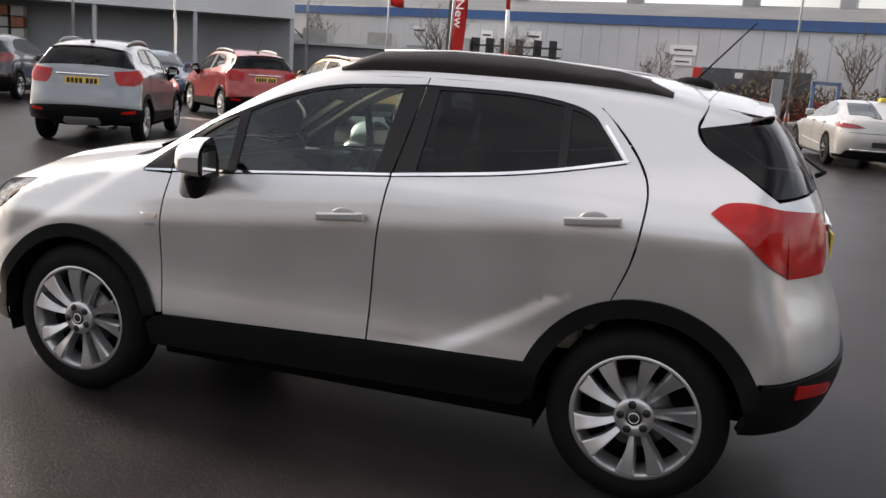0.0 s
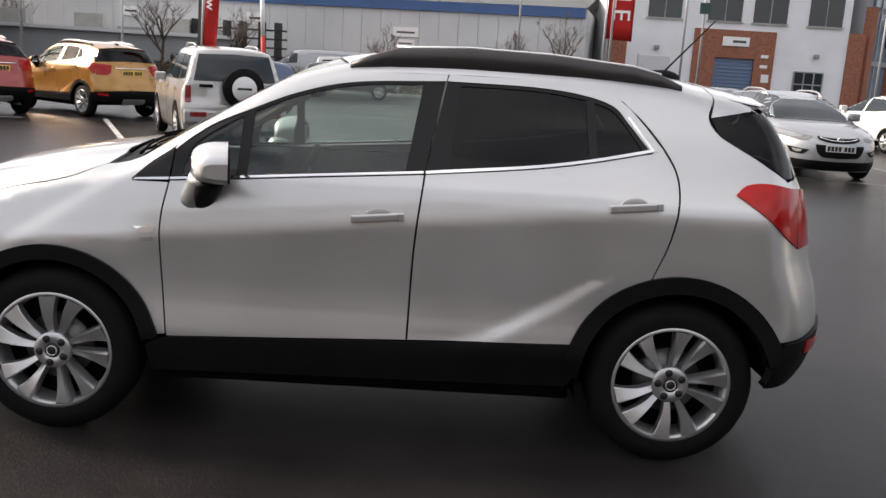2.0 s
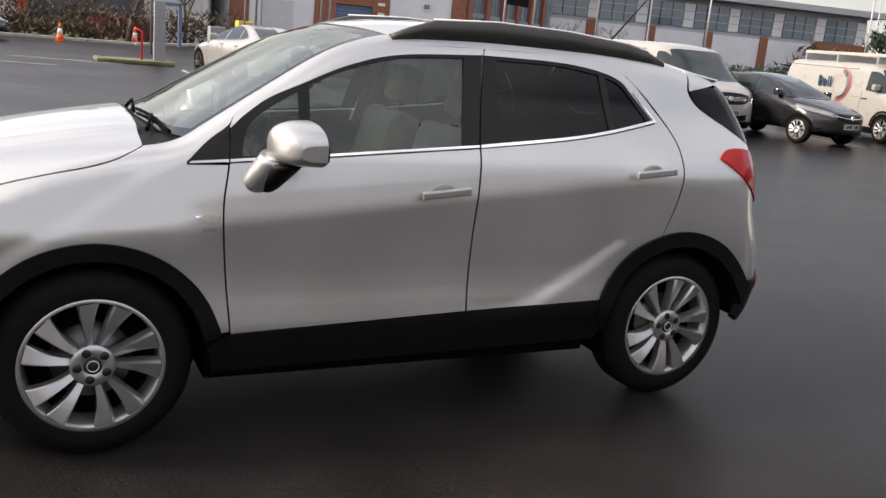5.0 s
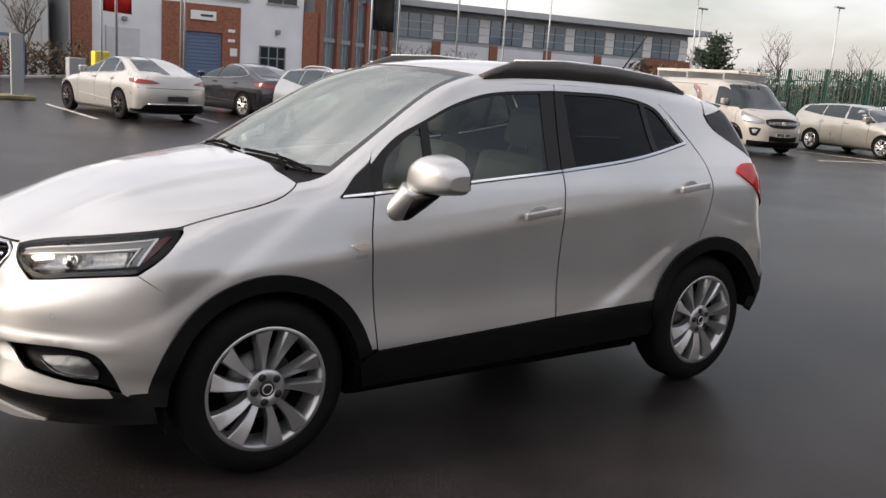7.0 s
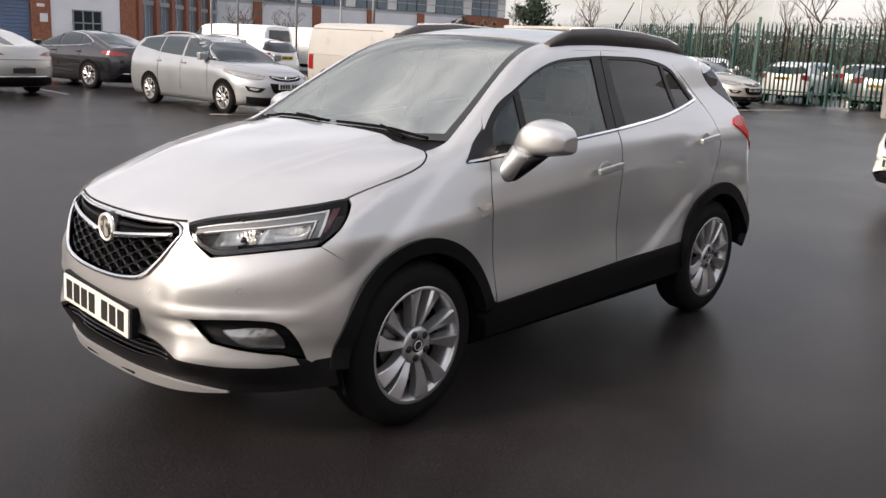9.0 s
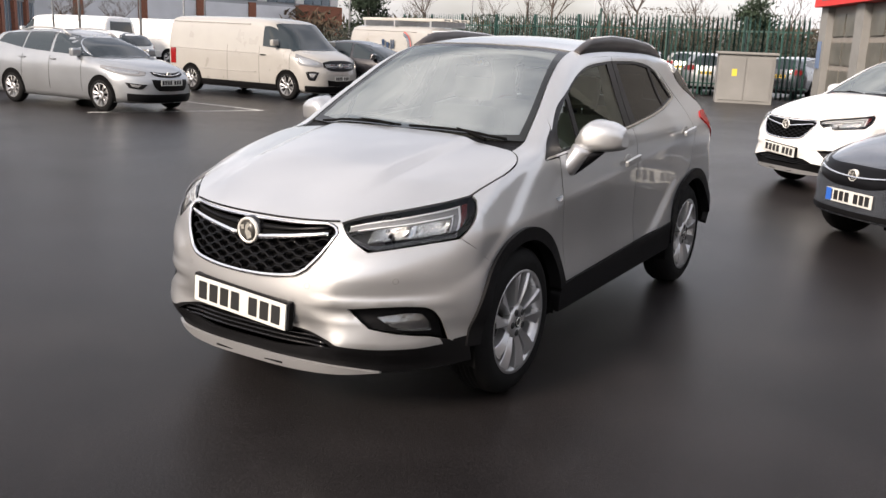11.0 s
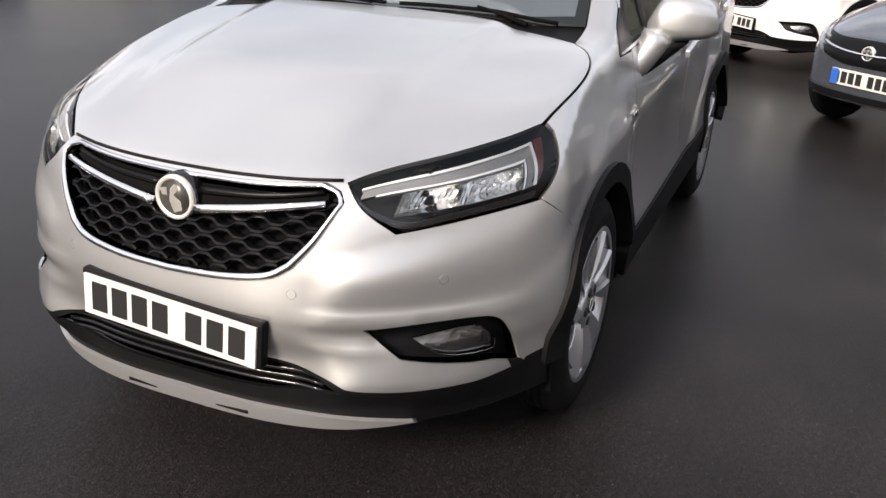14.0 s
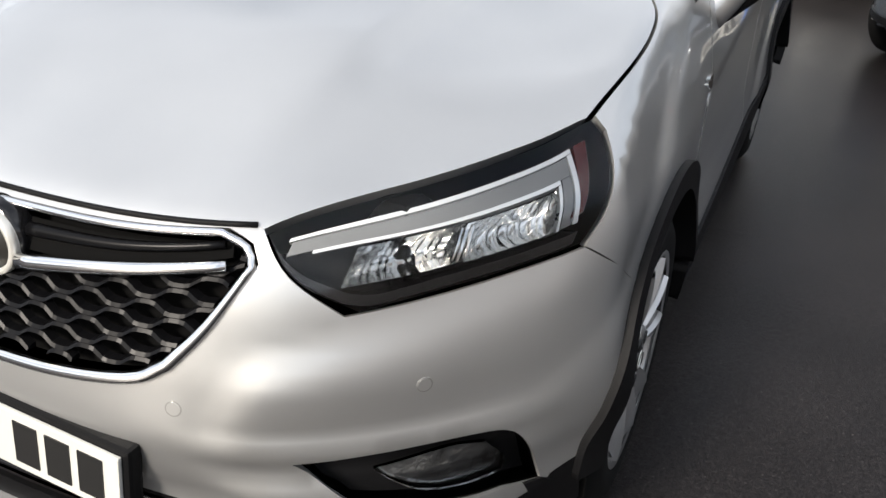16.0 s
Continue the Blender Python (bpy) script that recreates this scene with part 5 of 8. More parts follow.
# ---- ground ----
def asphalt():
    m = bpy.data.materials.new("damp_asphalt")
    m.use_nodes = True
    nt = m.node_tree
    p = nt.nodes["Principled BSDF"]
    co = nt.nodes.new("ShaderNodeTexCoord")

    def tex(scale, detail, rough=0.55):
        n = nt.nodes.new("ShaderNodeTexNoise")
        n.inputs["Scale"].default_value, n.inputs["Detail"].default_value, n.inputs["Roughness"].default_value = scale, detail, rough
        nt.links.new(co.outputs["Object"], n.inputs["Vector"])
        return n.outputs["Fac"]

    def span(src, a, b, c, d):
        r = nt.nodes.new("ShaderNodeMapRange")
        for k, v in zip(("From Min", "From Max", "To Min", "To Max"), (a, b, c, d)):
            r.inputs[k].default_value = v
        nt.links.new(src, r.inputs["Value"])
        return r.outputs["Result"]

    def mul(a, b, op="MULTIPLY"):
        n = nt.nodes.new("ShaderNodeMath")
        n.operation = op
        nt.links.new(a, n.inputs[0])
        nt.links.new(b, n.inputs[1])
        return n.outputs[0]

    damp = tex(0.22, 5)
    grain = tex(150, 4, 0.7)
    fleck = tex(55, 3, 0.6)
    ramp = nt.nodes.new("ShaderNodeCombineColor")
    stain = span(tex(1.1, 6, 0.6), 0.35, 0.68, 0.72, 1.3)
    speck = span(tex(120, 2, 0.5), 0.66, 0.78, 0.0, 0.1)
    val = mul(mul(mul(span(damp, 0.38, 0.64, 0.0095, 0.019), stain), span(grain, 0.32, 0.7, 0.2, 2.1)), span(fleck, 0.35, 0.7, 0.65, 1.4))
    val = mul(val, speck, "ADD")
    warm = nt.nodes.new("ShaderNodeMath")
    warm.operation, warm.inputs[1].default_value = "MULTIPLY", 0.89
    nt.links.new(val, warm.inputs[0])
    nt.links.new(val, ramp.inputs[0])
    nt.links.new(warm.outputs[0], ramp.inputs[1])
    nt.links.new(warm.outputs[0], ramp.inputs[2])
    nt.links.new(ramp.outputs["Color"], p.inputs["Base Color"])
    nt.links.new(span(damp, 0.4, 0.62, 0.3, 0.42), p.inputs["Roughness"])
    b = nt.nodes.new("ShaderNodeBump")
    b.inputs["Distance"].default_value = 0.004
    nt.links.new(mul(grain, fleck, "ADD"), b.inputs["Height"])
    nt.links.new(b.outputs["Normal"], p.inputs["Normal"])
    p.inputs["Specular IOR Level"].default_value = 0.05
    p.inputs["Coat Weight"].default_value, p.inputs["Coat IOR"].default_value, p.inputs["Coat Roughness"].default_value = 0.46, 1.2, 0.3
    return m


ASPHALT = asphalt()
bm = bmesh.new()
bmesh.ops.create_grid(bm, x_segments=24, y_segments=24, size=700)
solid("ground", bm, ASPHALT, None, "dark damp asphalt of the sales yard", "ground", kind="structure")

ROADWHITE = mat("worn_line_paint", (0.42, 0.42, 0.4), 0.6, vary=0.45, scale=5, noise2=0.5, bump_scale=60)
GREYWALL = mat("grey_cladding", (0.54, 0.55, 0.55), 0.55, vary=0.08, scale=0.35)
WALLDARK = mat("brown_showroom_front", (0.31, 0.28, 0.262), 0.6, vary=0.12, scale=0.5)
DARKGREY = mat("dark_cladding", (0.26, 0.27, 0.28), 0.6, vary=0.12, scale=0.5)
BLUETRIM = mat("blue_trim", (0.04, 0.1, 0.25), 0.45, vary=0.08, scale=1)
WHITEWALL = mat("white_block", (0.72, 0.73, 0.75), 0.75, vary=0.06, scale=0.6, bump=0.003, bump_scale=9)
BRICK = mat("red_brick", (0.27, 0.105, 0.062), 0.85, vary=0.25, scale=7, bump=0.004, bump_scale=14, noise2=0.4)
ROLLER = mat("blue_roller_door", (0.11, 0.16, 0.26), 0.5, vary=0.08, scale=3)
PALEDOOR = mat("pale_door", (0.55, 0.56, 0.57), 0.5, vary=0.05, scale=3)
BLUEBAND = mat("blue_plate_band", (0.02, 0.1, 0.42), 0.4)
LAMPGREY = mat("clear_lamp_grey", (0.16, 0.16, 0.16), 0.08, coat=1.0)
DARKGLASS = mat("dark_window_glass", (0.02, 0.028, 0.032), 0.06, spec=0.45)
OFFICEGREY = mat("pale_office_panel", (0.4, 0.41, 0.43), 0.6, vary=0.1, scale=0.6)
# base colour raised to pale blue: reflected sky painted into the panes
BLUEGLASS = mat("sky_toned_glass", (0.13, 0.18, 0.23), 0.07, spec=0.9)
STEEL = mat("galvanised_steel", (0.38, 0.39, 0.4), 0.5, 0.5, vary=0.1, scale=8)
GREENPAINT = mat("green_fence_paint", (0.016, 0.06, 0.05), 0.5, vary=0.2, scale=4)
CONCRETE = mat("concrete", (0.38, 0.37, 0.34), 0.85, vary=0.12, scale=2, bump=0.002, bump_scale=40)
REDSIGN = mat("red_banner", (0.55, 0.03, 0.025), 0.6, vary=0.06, scale=3)
WHITEPAINT = mat("white_sheet", (0.75, 0.75, 0.74), 0.5, vary=0.04, scale=2)
BLACKCLOTH = mat("black_banner", (0.02, 0.02, 0.02), 0.7, vary=0.1, scale=3)
BARK = mat("winter_bark", (0.075, 0.06, 0.05), 0.9, vary=0.25, scale=6, bump=0.01, bump_scale=20)
TWIG = mat("winter_twigs", (0.1, 0.08, 0.065), 0.9, vary=0.2, scale=2)
HAZE = mat("dark_hedge", (0.045, 0.05, 0.04), 0.95, vary=0.3, scale=3)
HEDGE = mat("brown_hedge", (0.075, 0.055, 0.035), 0.95, vary=0.35, scale=3, bump=0.05, bump_scale=7)
EVERGREEN = mat("dark_evergreen", (0.02, 0.035, 0.018), 0.9, vary=0.35, scale=2)
MOSSY = mat("mossy_concrete", (0.16, 0.15, 0.08), 0.9, vary=0.35, scale=3, bump=0.004, bump_scale=30)
VERGE = mat("winter_grass", (0.1, 0.1, 0.045), 0.95, vary=0.3, scale=1.5, bump=0.02, bump_scale=20)
YELLOW = mat("yellow_plastic", (0.6, 0.48, 0.05), 0.5)
ORANGE = mat("cone_orange", (0.75, 0.12, 0.03), 0.5)


# ---- other parked vehicles ----
def make_form(spec):
    width, nose, tail = pchip(spec["width"]), pchip(spec["nose"]), pchip(spec["tail"])
    hood, roof = pchip(spec["hood"]), pchip(spec["roof"])
    w, bow, p, rbow = spec["w"], spec["bow"], spec.get("p", 3.4), spec.get("rbow", 0.3)

    def form(x, y, z):
        y = np.abs(y)
        side = y - width(z)
        front = nose(z) + bow * (y / w) ** p - x
        rear = x - tail(z) + rbow * (y / w) ** 3.5
        shell = smax(smax(side, rear, 0.08), front, 0.08)
        lower = smax(shell, z - hood(x) + 0.06 * (y / w) ** 2.6, 0.06)
        green = smax(shell, z - roof(x) + 0.04 * (y / (0.7 * w)) ** 2.2, 0.07)
        return np.maximum(np.minimum(lower, green), spec.get("floor", 0.19) - z)

    return form


SALOON = dict(w=0.93, bow=0.62, rbow=0.36, fa=-1.41, ra=1.42, r=0.345, hub=0.83, ends=(-2.37, 2.5),
    width=[(0.1, 0.82), (0.3, 0.9), (0.55, 0.925), (0.8, 0.92), (0.93, 0.885), (1.05, 0.82), (1.25, 0.7), (1.42, 0.57), (1.5, 0.5)],
    nose=[(0.1, -2.26), (0.35, -2.38), (0.6, -2.38), (0.72, -2.3), (0.8, -2.1), (1.0, -1.3), (1.5, 0.5)],
    tail=[(0.1, 2.3), (0.3, 2.45), (0.6, 2.5), (0.85, 2.47), (1.0, 2.43), (1.06, 2.38), (1.2, 2.1), (1.5, 1.6)],
    hood=[(-2.5, 0.62), (-2.2, 0.78), (-1.6, 0.91), (-1.0, 0.975), (0.0, 1.0), (1.4, 1.05), (2.1, 1.09), (2.5, 1.075)],
    roof=[(-2.6, 0.1), (-1.0, 0.95), (-0.2, 1.37), (0.15, 1.445), (0.6, 1.455), (1.1, 1.4), (1.7, 1.22), (2.2, 1.08), (2.6, 0.95)],
    side=[[[(-0.85, 1.0), (-0.3, 1.02), (0.12, 1.035)], [(0.12, 1.035), (0.16, 1.385)], [(0.16, 1.385), (-0.12, 1.36), (-0.5, 1.2), (-0.85, 1.0)]], [[(0.2, 1.04), (0.6, 1.055), (0.95, 1.08)], [(0.95, 1.08), (0.9, 1.355)], [(0.9, 1.355), (0.6, 1.39), (0.24, 1.388)], [(0.24, 1.388), (0.2, 1.04)]], [[(1.0, 1.09), (1.42, 1.15)], [(1.42, 1.15), (1.2, 1.27), (0.97, 1.34)], [(0.97, 1.34), (1.0, 1.09)]]],
    screen=[[(-0.24, 0.0), (-0.22, -0.3), (-0.14, -0.52)], [(-0.14, -0.52), (-0.5, -0.61), (-0.86, -0.7)], [(-0.86, -0.7), (-0.98, -0.35), (-1.02, 0.0)]],
    back=("T", [[(1.2, 0.0), (1.17, -0.3), (1.1, -0.5)], [(1.1, -0.5), (1.5, -0.57), (1.85, -0.62)], [(1.85, -0.62), (1.95, -0.3), (1.98, 0.0)]]),
    lamp_t=("R", [[(0.34, 0.885), (0.5, 0.945), (0.8, 0.975), (1.0, 0.965)], [(1.0, 0.965), (0.96, 0.9)], [(0.96, 0.9), (0.7, 0.865), (0.5, 0.865), (0.34, 0.885)]]), trim=[(-0.85, 1.0), (-0.5, 1.205), (-0.12, 1.37), (0.2, 1.402), (0.6, 1.402), (0.95, 1.36), (1.22, 1.275), (1.43, 1.155), (1.0, 1.082), (0.12, 1.03), (-0.85, 0.995)], beads=((-0.75, 0.5, 0.85, 0.42),),
    lamp_h=[[(0.42, 0.7), (0.6, 0.76), (0.85, 0.81)], [(0.85, 0.81), (0.95, 0.76)], [(0.95, 0.76), (0.6, 0.66), (0.42, 0.64)], [(0.42, 0.64), (0.42, 0.7)]],
    grille=[[(0.0, 0.7), (0.3, 0.69)], [(0.3, 0.69), (0.26, 0.5)], [(0.26, 0.5), (0.0, 0.47)]], plate=0.56, rplate=0.55, xf=-1.3, xr=1.3)
HATCH = dict(w=0.87, bow=0.6, rbow=0.3, fa=-1.25, ra=1.26, r=0.31, hub=0.775, ends=(-2.0, 2.02),
    width=[(0.1, 0.77), (0.3, 0.84), (0.55, 0.866), (0.8, 0.86), (0.95, 0.83), (1.05, 0.78), (1.25, 0.69), (1.42, 0.58), (1.52, 0.5)],
    nose=[(0.1, -1.9), (0.35, -2.0), (0.6, -2.0), (0.72, -1.94), (0.82, -1.75), (1.0, -1.2), (1.6, 0.5)],
    tail=[(0.1, 1.85), (0.3, 2.0), (0.6, 2.03), (0.85, 1.98), (1.0, 1.95), (1.2, 1.82), (1.4, 1.6), (1.6, 1.3)],
    hood=[(-2.2, 0.62), (-1.9, 0.8), (-1.5, 0.93), (-1.0, 1.0), (0.0, 1.02), (2.2, 1.05)],
    roof=[(-2.4, 0.15), (-1.0, 0.97), (-0.3, 1.37), (0.05, 1.46), (0.5, 1.48), (1.1, 1.44), (1.5, 1.38), (2.2, 1.2)],
    side=[[[(-0.88, 1.0), (-0.3, 1.02), (0.1, 1.04)], [(0.1, 1.04), (0.14, 1.4)], [(0.14, 1.4), (-0.15, 1.36), (-0.5, 1.2), (-0.88, 1.0)]], [[(0.18, 1.04), (0.6, 1.06), (1.0, 1.1)], [(1.0, 1.1), (0.95, 1.36)], [(0.95, 1.36), (0.6, 1.4), (0.22, 1.405)], [(0.22, 1.405), (0.18, 1.04)]]],
    screen=[[(-0.3, 0.0), (-0.28, -0.3), (-0.2, -0.5)], [(-0.2, -0.5), (-0.55, -0.58), (-0.88, -0.66)], [(-0.88, -0.66), (-1.0, -0.35), (-1.04, 0.0)]],
    back=("R", [[(0.0, 1.4), (0.4, 1.39), (0.75, 1.34)], [(0.75, 1.34), (0.85, 1.12)], [(0.85, 1.12), (0.4, 1.06), (0.0, 1.05)]]),
    lamp_t=("R", [[(0.62, 1.04), (0.8, 1.03), (1.15, 1.0)], [(1.15, 1.0), (1.1, 0.9), (0.9, 0.84)], [(0.9, 0.84), (0.62, 0.88)], [(0.62, 0.88), (0.62, 1.04)]]),
    lamp_h=[[(0.42, 0.72), (0.6, 0.79), (0.88, 0.87)], [(0.88, 0.87), (0.98, 0.8)], [(0.98, 0.8), (0.6, 0.68), (0.42, 0.66)], [(0.42, 0.66), (0.42, 0.72)]],
    grille=[[(0.0, 0.735), (0.3, 0.735), (0.48, 0.755)], [(0.48, 0.755), (0.5, 0.72), (0.4, 0.61)], [(0.4, 0.61), (0.2, 0.565), (0.0, 0.56)]], plate=0.47, rplate=0.9, smile=0.045, xf=-1.1, xr=1.0, floor=0.3)
ESTATE = dict(w=0.9, bow=0.62, rbow=0.28, fa=-1.34, ra=1.35, r=0.32, hub=0.8, ends=(-2.27, 2.42),
    width=[(0.1, 0.8), (0.3, 0.87), (0.55, 0.9), (0.8, 0.895), (0.95, 0.865), (1.05, 0.815), (1.25, 0.72), (1.42, 0.62), (1.54, 0.52)],
    nose=[(0.1, -2.15), (0.35, -2.28), (0.6, -2.27), (0.72, -2.2), (0.84, -1.98), (1.0, -1.4), (1.6, 0.5)],
    tail=[(0.1, 2.2), (0.3, 2.38), (0.6, 2.42), (0.85, 2.39), (1.0, 2.36), (1.2, 2.25), (1.45, 2.0), (1.6, 1.8)],
    hood=[(-2.5, 0.64), (-2.15, 0.82), (-1.6, 0.95), (-1.0, 1.01), (0.0, 1.04), (2.5, 1.06)],
    roof=[(-2.6, 0.1), (-1.05, 0.98), (-0.3, 1.38), (0.05, 1.47), (0.6, 1.5), (1.3, 1.48), (1.9, 1.43), (2.5, 1.35)],
    side=[[[(-0.9, 1.02), (-0.3, 1.04), (0.12, 1.055)], [(0.12, 1.055), (0.16, 1.42)], [(0.16, 1.42), (-0.15, 1.38), (-0.5, 1.22), (-0.9, 1.02)]], [[(0.2, 1.06), (0.6, 1.075), (1.05, 1.1)], [(1.05, 1.1), (1.02, 1.41)], [(1.02, 1.41), (0.6, 1.43), (0.24, 1.425)], [(0.24, 1.425), (0.2, 1.06)]], [[(1.1, 1.105), (1.9, 1.2)], [(1.9, 1.2), (1.75, 1.36), (1.5, 1.39), (1.08, 1.41)], [(1.08, 1.41), (1.1, 1.105)]]],
    screen=[[(-0.28, 0.0), (-0.26, -0.3), (-0.18, -0.52)], [(-0.18, -0.52), (-0.55, -0.61), (-0.92, -0.7)], [(-0.92, -0.7), (-1.04, -0.35), (-1.08, 0.0)]],
    back=("R", [[(0.0, 1.42), (0.3, 1.41), (0.55, 1.37)], [(0.55, 1.37), (0.62, 1.12)], [(0.62, 1.12), (0.3, 1.06), (0.0, 1.05)]]),
    lamp_t=("R", [[(0.42, 1.06), (0.6, 1.05), (0.85, 1.03)], [(0.85, 1.03), (0.88, 0.88)], [(0.88, 0.88), (0.6, 0.86), (0.42, 0.9)], [(0.42, 0.9), (0.42, 1.06)]]),
    lamp_h=[[(0.44, 0.765), (0.6, 0.81), (0.86, 0.875)], [(0.86, 0.875), (0.89, 0.83), (0.86, 0.76)], [(0.86, 0.76), (0.66, 0.705), (0.5, 0.715)], [(0.5, 0.715), (0.44, 0.765)]],
    grille=[[(0.0, 0.745), (0.2, 0.755), (0.36, 0.775)], [(0.36, 0.775), (0.36, 0.73), (0.26, 0.69)], [(0.26, 0.69), (0.12, 0.675), (0.0, 0.67)]], trim=[(-0.9, 1.02), (-0.5, 1.225), (-0.15, 1.392), (0.2, 1.436), (0.6, 1.442), (1.1, 1.42), (1.55, 1.395), (1.78, 1.36), (1.92, 1.2)], lower=[[(0.0, 0.625), (0.2, 0.63), (0.42, 0.64)], [(0.42, 0.64), (0.38, 0.5), (0.3, 0.43)], [(0.3, 0.43), (0.0, 0.415)]], fog=[[(0.5, 0.545), (0.62, 0.555), (0.78, 0.58)], [(0.78, 0.58), (0.74, 0.48)], [(0.74, 0.48), (0.6, 0.46), (0.5, 0.545)]], smile=0.05, plate=0.58, rplate=0.8, xf=-1.25, xr=1.5)
VAN = dict(w=0.98, bow=0.5, rbow=0.06, fa=-1.75, ra=1.75, r=0.34, hub=0.86, ends=(-2.68, 2.68), p=4.0,
    width=[(0.1, 0.85), (0.3, 0.94), (0.6, 0.975), (1.0, 0.975), (1.2, 0.955), (1.5, 0.92), (1.75, 0.87), (1.9, 0.8), (2.05, 0.7)],
    nose=[(0.1, -2.5), (0.35, -2.68), (0.6, -2.68), (0.85, -2.62), (1.0, -2.52), (1.1, -2.35), (1.2, -2.05), (1.85, -1.2), (2.1, -0.8)],
    tail=[(0.1, 2.5), (0.4, 2.68), (1.0, 2.7), (1.6, 2.67), (1.9, 2.6), (2.05, 2.5)],
    hood=[(-2.8, 0.86), (-2.6, 0.98), (-2.3, 1.12), (-1.9, 1.22), (2.7, 1.25)],
    roof=[(-2.7, 0.7), (-2.0, 1.2), (-1.3, 1.78), (-1.05, 1.9), (-0.6, 1.95), (0.5, 1.97), (2.4, 1.96), (2.7, 1.94)],
    side=[[[(-1.75, 1.22), (-1.4, 1.23), (-0.92, 1.26)], [(-0.92, 1.26), (-0.92, 1.74)], [(-0.92, 1.74), (-1.15, 1.72), (-1.5, 1.5), (-1.75, 1.28)], [(-1.75, 1.28), (-1.75, 1.22)]]],
    screen=[[(-1.22, 0.0), (-1.2, -0.4), (-1.14, -0.72)], [(-1.14, -0.72), (-1.5, -0.8), (-1.86, -0.86)], [(-1.86, -0.86), (-2.0, -0.45), (-2.04, 0.0)]],
    back=("R", [[(0.0, 1.75), (0.55, 1.75)], [(0.55, 1.75), (0.58, 1.3)], [(0.58, 1.3), (0.0, 1.3)]]),
    lamp_t=("R", [[(0.8, 1.1), (0.92, 1.1)], [(0.92, 1.1), (0.92, 0.7)], [(0.92, 0.7), (0.8, 0.7)], [(0.8, 0.7), (0.8, 1.1)]]),
    lamp_h=[[(0.56, 0.92), (0.72, 1.0), (0.88, 1.12)], [(0.88, 1.12), (0.96, 1.0), (0.95, 0.86)], [(0.95, 0.86), (0.75, 0.82), (0.58, 0.84)], [(0.58, 0.84), (0.56, 0.92)]],
    grille=[[(0.0, 0.98), (0.3, 0.97), (0.54, 0.93)], [(0.54, 0.93), (0.55, 0.82)], [(0.55, 0.82), (0.35, 0.74), (0.0, 0.72)]], lower=[[(0.0, 0.5), (0.3, 0.5), (0.48, 0.52)], [(0.48, 0.52), (0.46, 0.38)], [(0.46, 0.38), (0.0, 0.36)]], fog=[[(0.68, 0.7), (0.8, 0.72), (0.9, 0.7)], [(0.9, 0.7), (0.86, 0.52), (0.76, 0.5)], [(0.76, 0.5), (0.68, 0.7)]], beads=((-0.7, 1.08, 2.5, 1.12), (-0.7, 0.62, 1.3, 0.62), (-0.4, 1.78, 2.5, 1.8)), plate=0.55, rplate=0.6, xf=-1.5, xr=1.6)
OFFROAD = dict(w=0.88, bow=0.3, rbow=0.1, fa=-1.24, ra=1.24, r=0.345, hub=0.79, ends=(-1.95, 2.0), p=4.0,
    width=[(0.1, 0.78), (0.35, 0.86), (0.6, 0.885), (0.85, 0.87), (1.02, 0.82), (1.1, 0.78), (1.4, 0.7), (1.62, 0.62), (1.72, 0.55)],
    nose=[(0.1, -1.85), (0.35, -1.96), (0.6, -1.96), (0.8, -1.9), (0.9, -1.78), (1.0, -1.4), (1.8, 0.5)],
    tail=[(0.1, 1.85), (0.4, 2.0), (0.7, 2.0), (0.8, 1.93), (1.0, 1.93), (1.4, 1.83), (1.66, 1.72), (1.8, 1.6)],
    hood=[(-2.2, 0.8), (-1.9, 0.92), (-1.5, 1.0), (-1.0, 1.05), (0.0, 1.06), (2.2, 1.06)],
    roof=[(-2.2, 0.15), (-1.0, 1.05), (-0.45, 1.52), (-0.2, 1.63), (0.3, 1.68), (1.2, 1.67), (1.7, 1.63), (2.2, 1.55)],
    side=[[[(-0.8, 1.08), (-0.3, 1.08), (0.1, 1.08)], [(0.1, 1.08), (0.12, 1.52)], [(0.12, 1.52), (-0.25, 1.5), (-0.55, 1.33), (-0.8, 1.08)]], [[(0.18, 1.08), (0.95, 1.08)], [(0.95, 1.08), (0.93, 1.52)], [(0.93, 1.52), (0.2, 1.53)], [(0.2, 1.53), (0.18, 1.08)]], [[(1.03, 1.09), (1.6, 1.12)], [(1.6, 1.12), (1.5, 1.5)], [(1.5, 1.5), (1.01, 1.52)], [(1.01, 1.52), (1.03, 1.09)]]],
    screen=[[(-0.4, 0.0), (-0.39, -0.3), (-0.34, -0.55)], [(-0.34, -0.55), (-0.6, -0.64), (-0.85, -0.7)], [(-0.85, -0.7), (-0.95, -0.35), (-0.98, 0.0)]],
    back=("B", [[(0.0, 1.55), (-0.58, 1.53)], [(-0.58, 1.53), (-0.68, 1.1)], [(-0.68, 1.1), (0.0, 1.1)]]),
    lamp_t=("B", [[(-0.72, 1.02), (-0.8, 1.02)], [(-0.8, 1.02), (-0.82, 0.75)], [(-0.82, 0.75), (-0.72, 0.75)], [(-0.72, 0.75), (-0.72, 1.02)]]),
    lamp_h=[[(0.4, 0.86), (0.7, 0.88)], [(0.7, 0.88), (0.74, 0.76)], [(0.74, 0.76), (0.42, 0.74)], [(0.42, 0.74), (0.4, 0.86)]],
    grille=[[(0.0, 0.85), (0.33, 0.84)], [(0.33, 0.84), (0.33, 0.72)], [(0.33, 0.72), (0.0, 0.72)]], plate=0.5, rplate=0.52, xf=-1.0, xr=1.0)
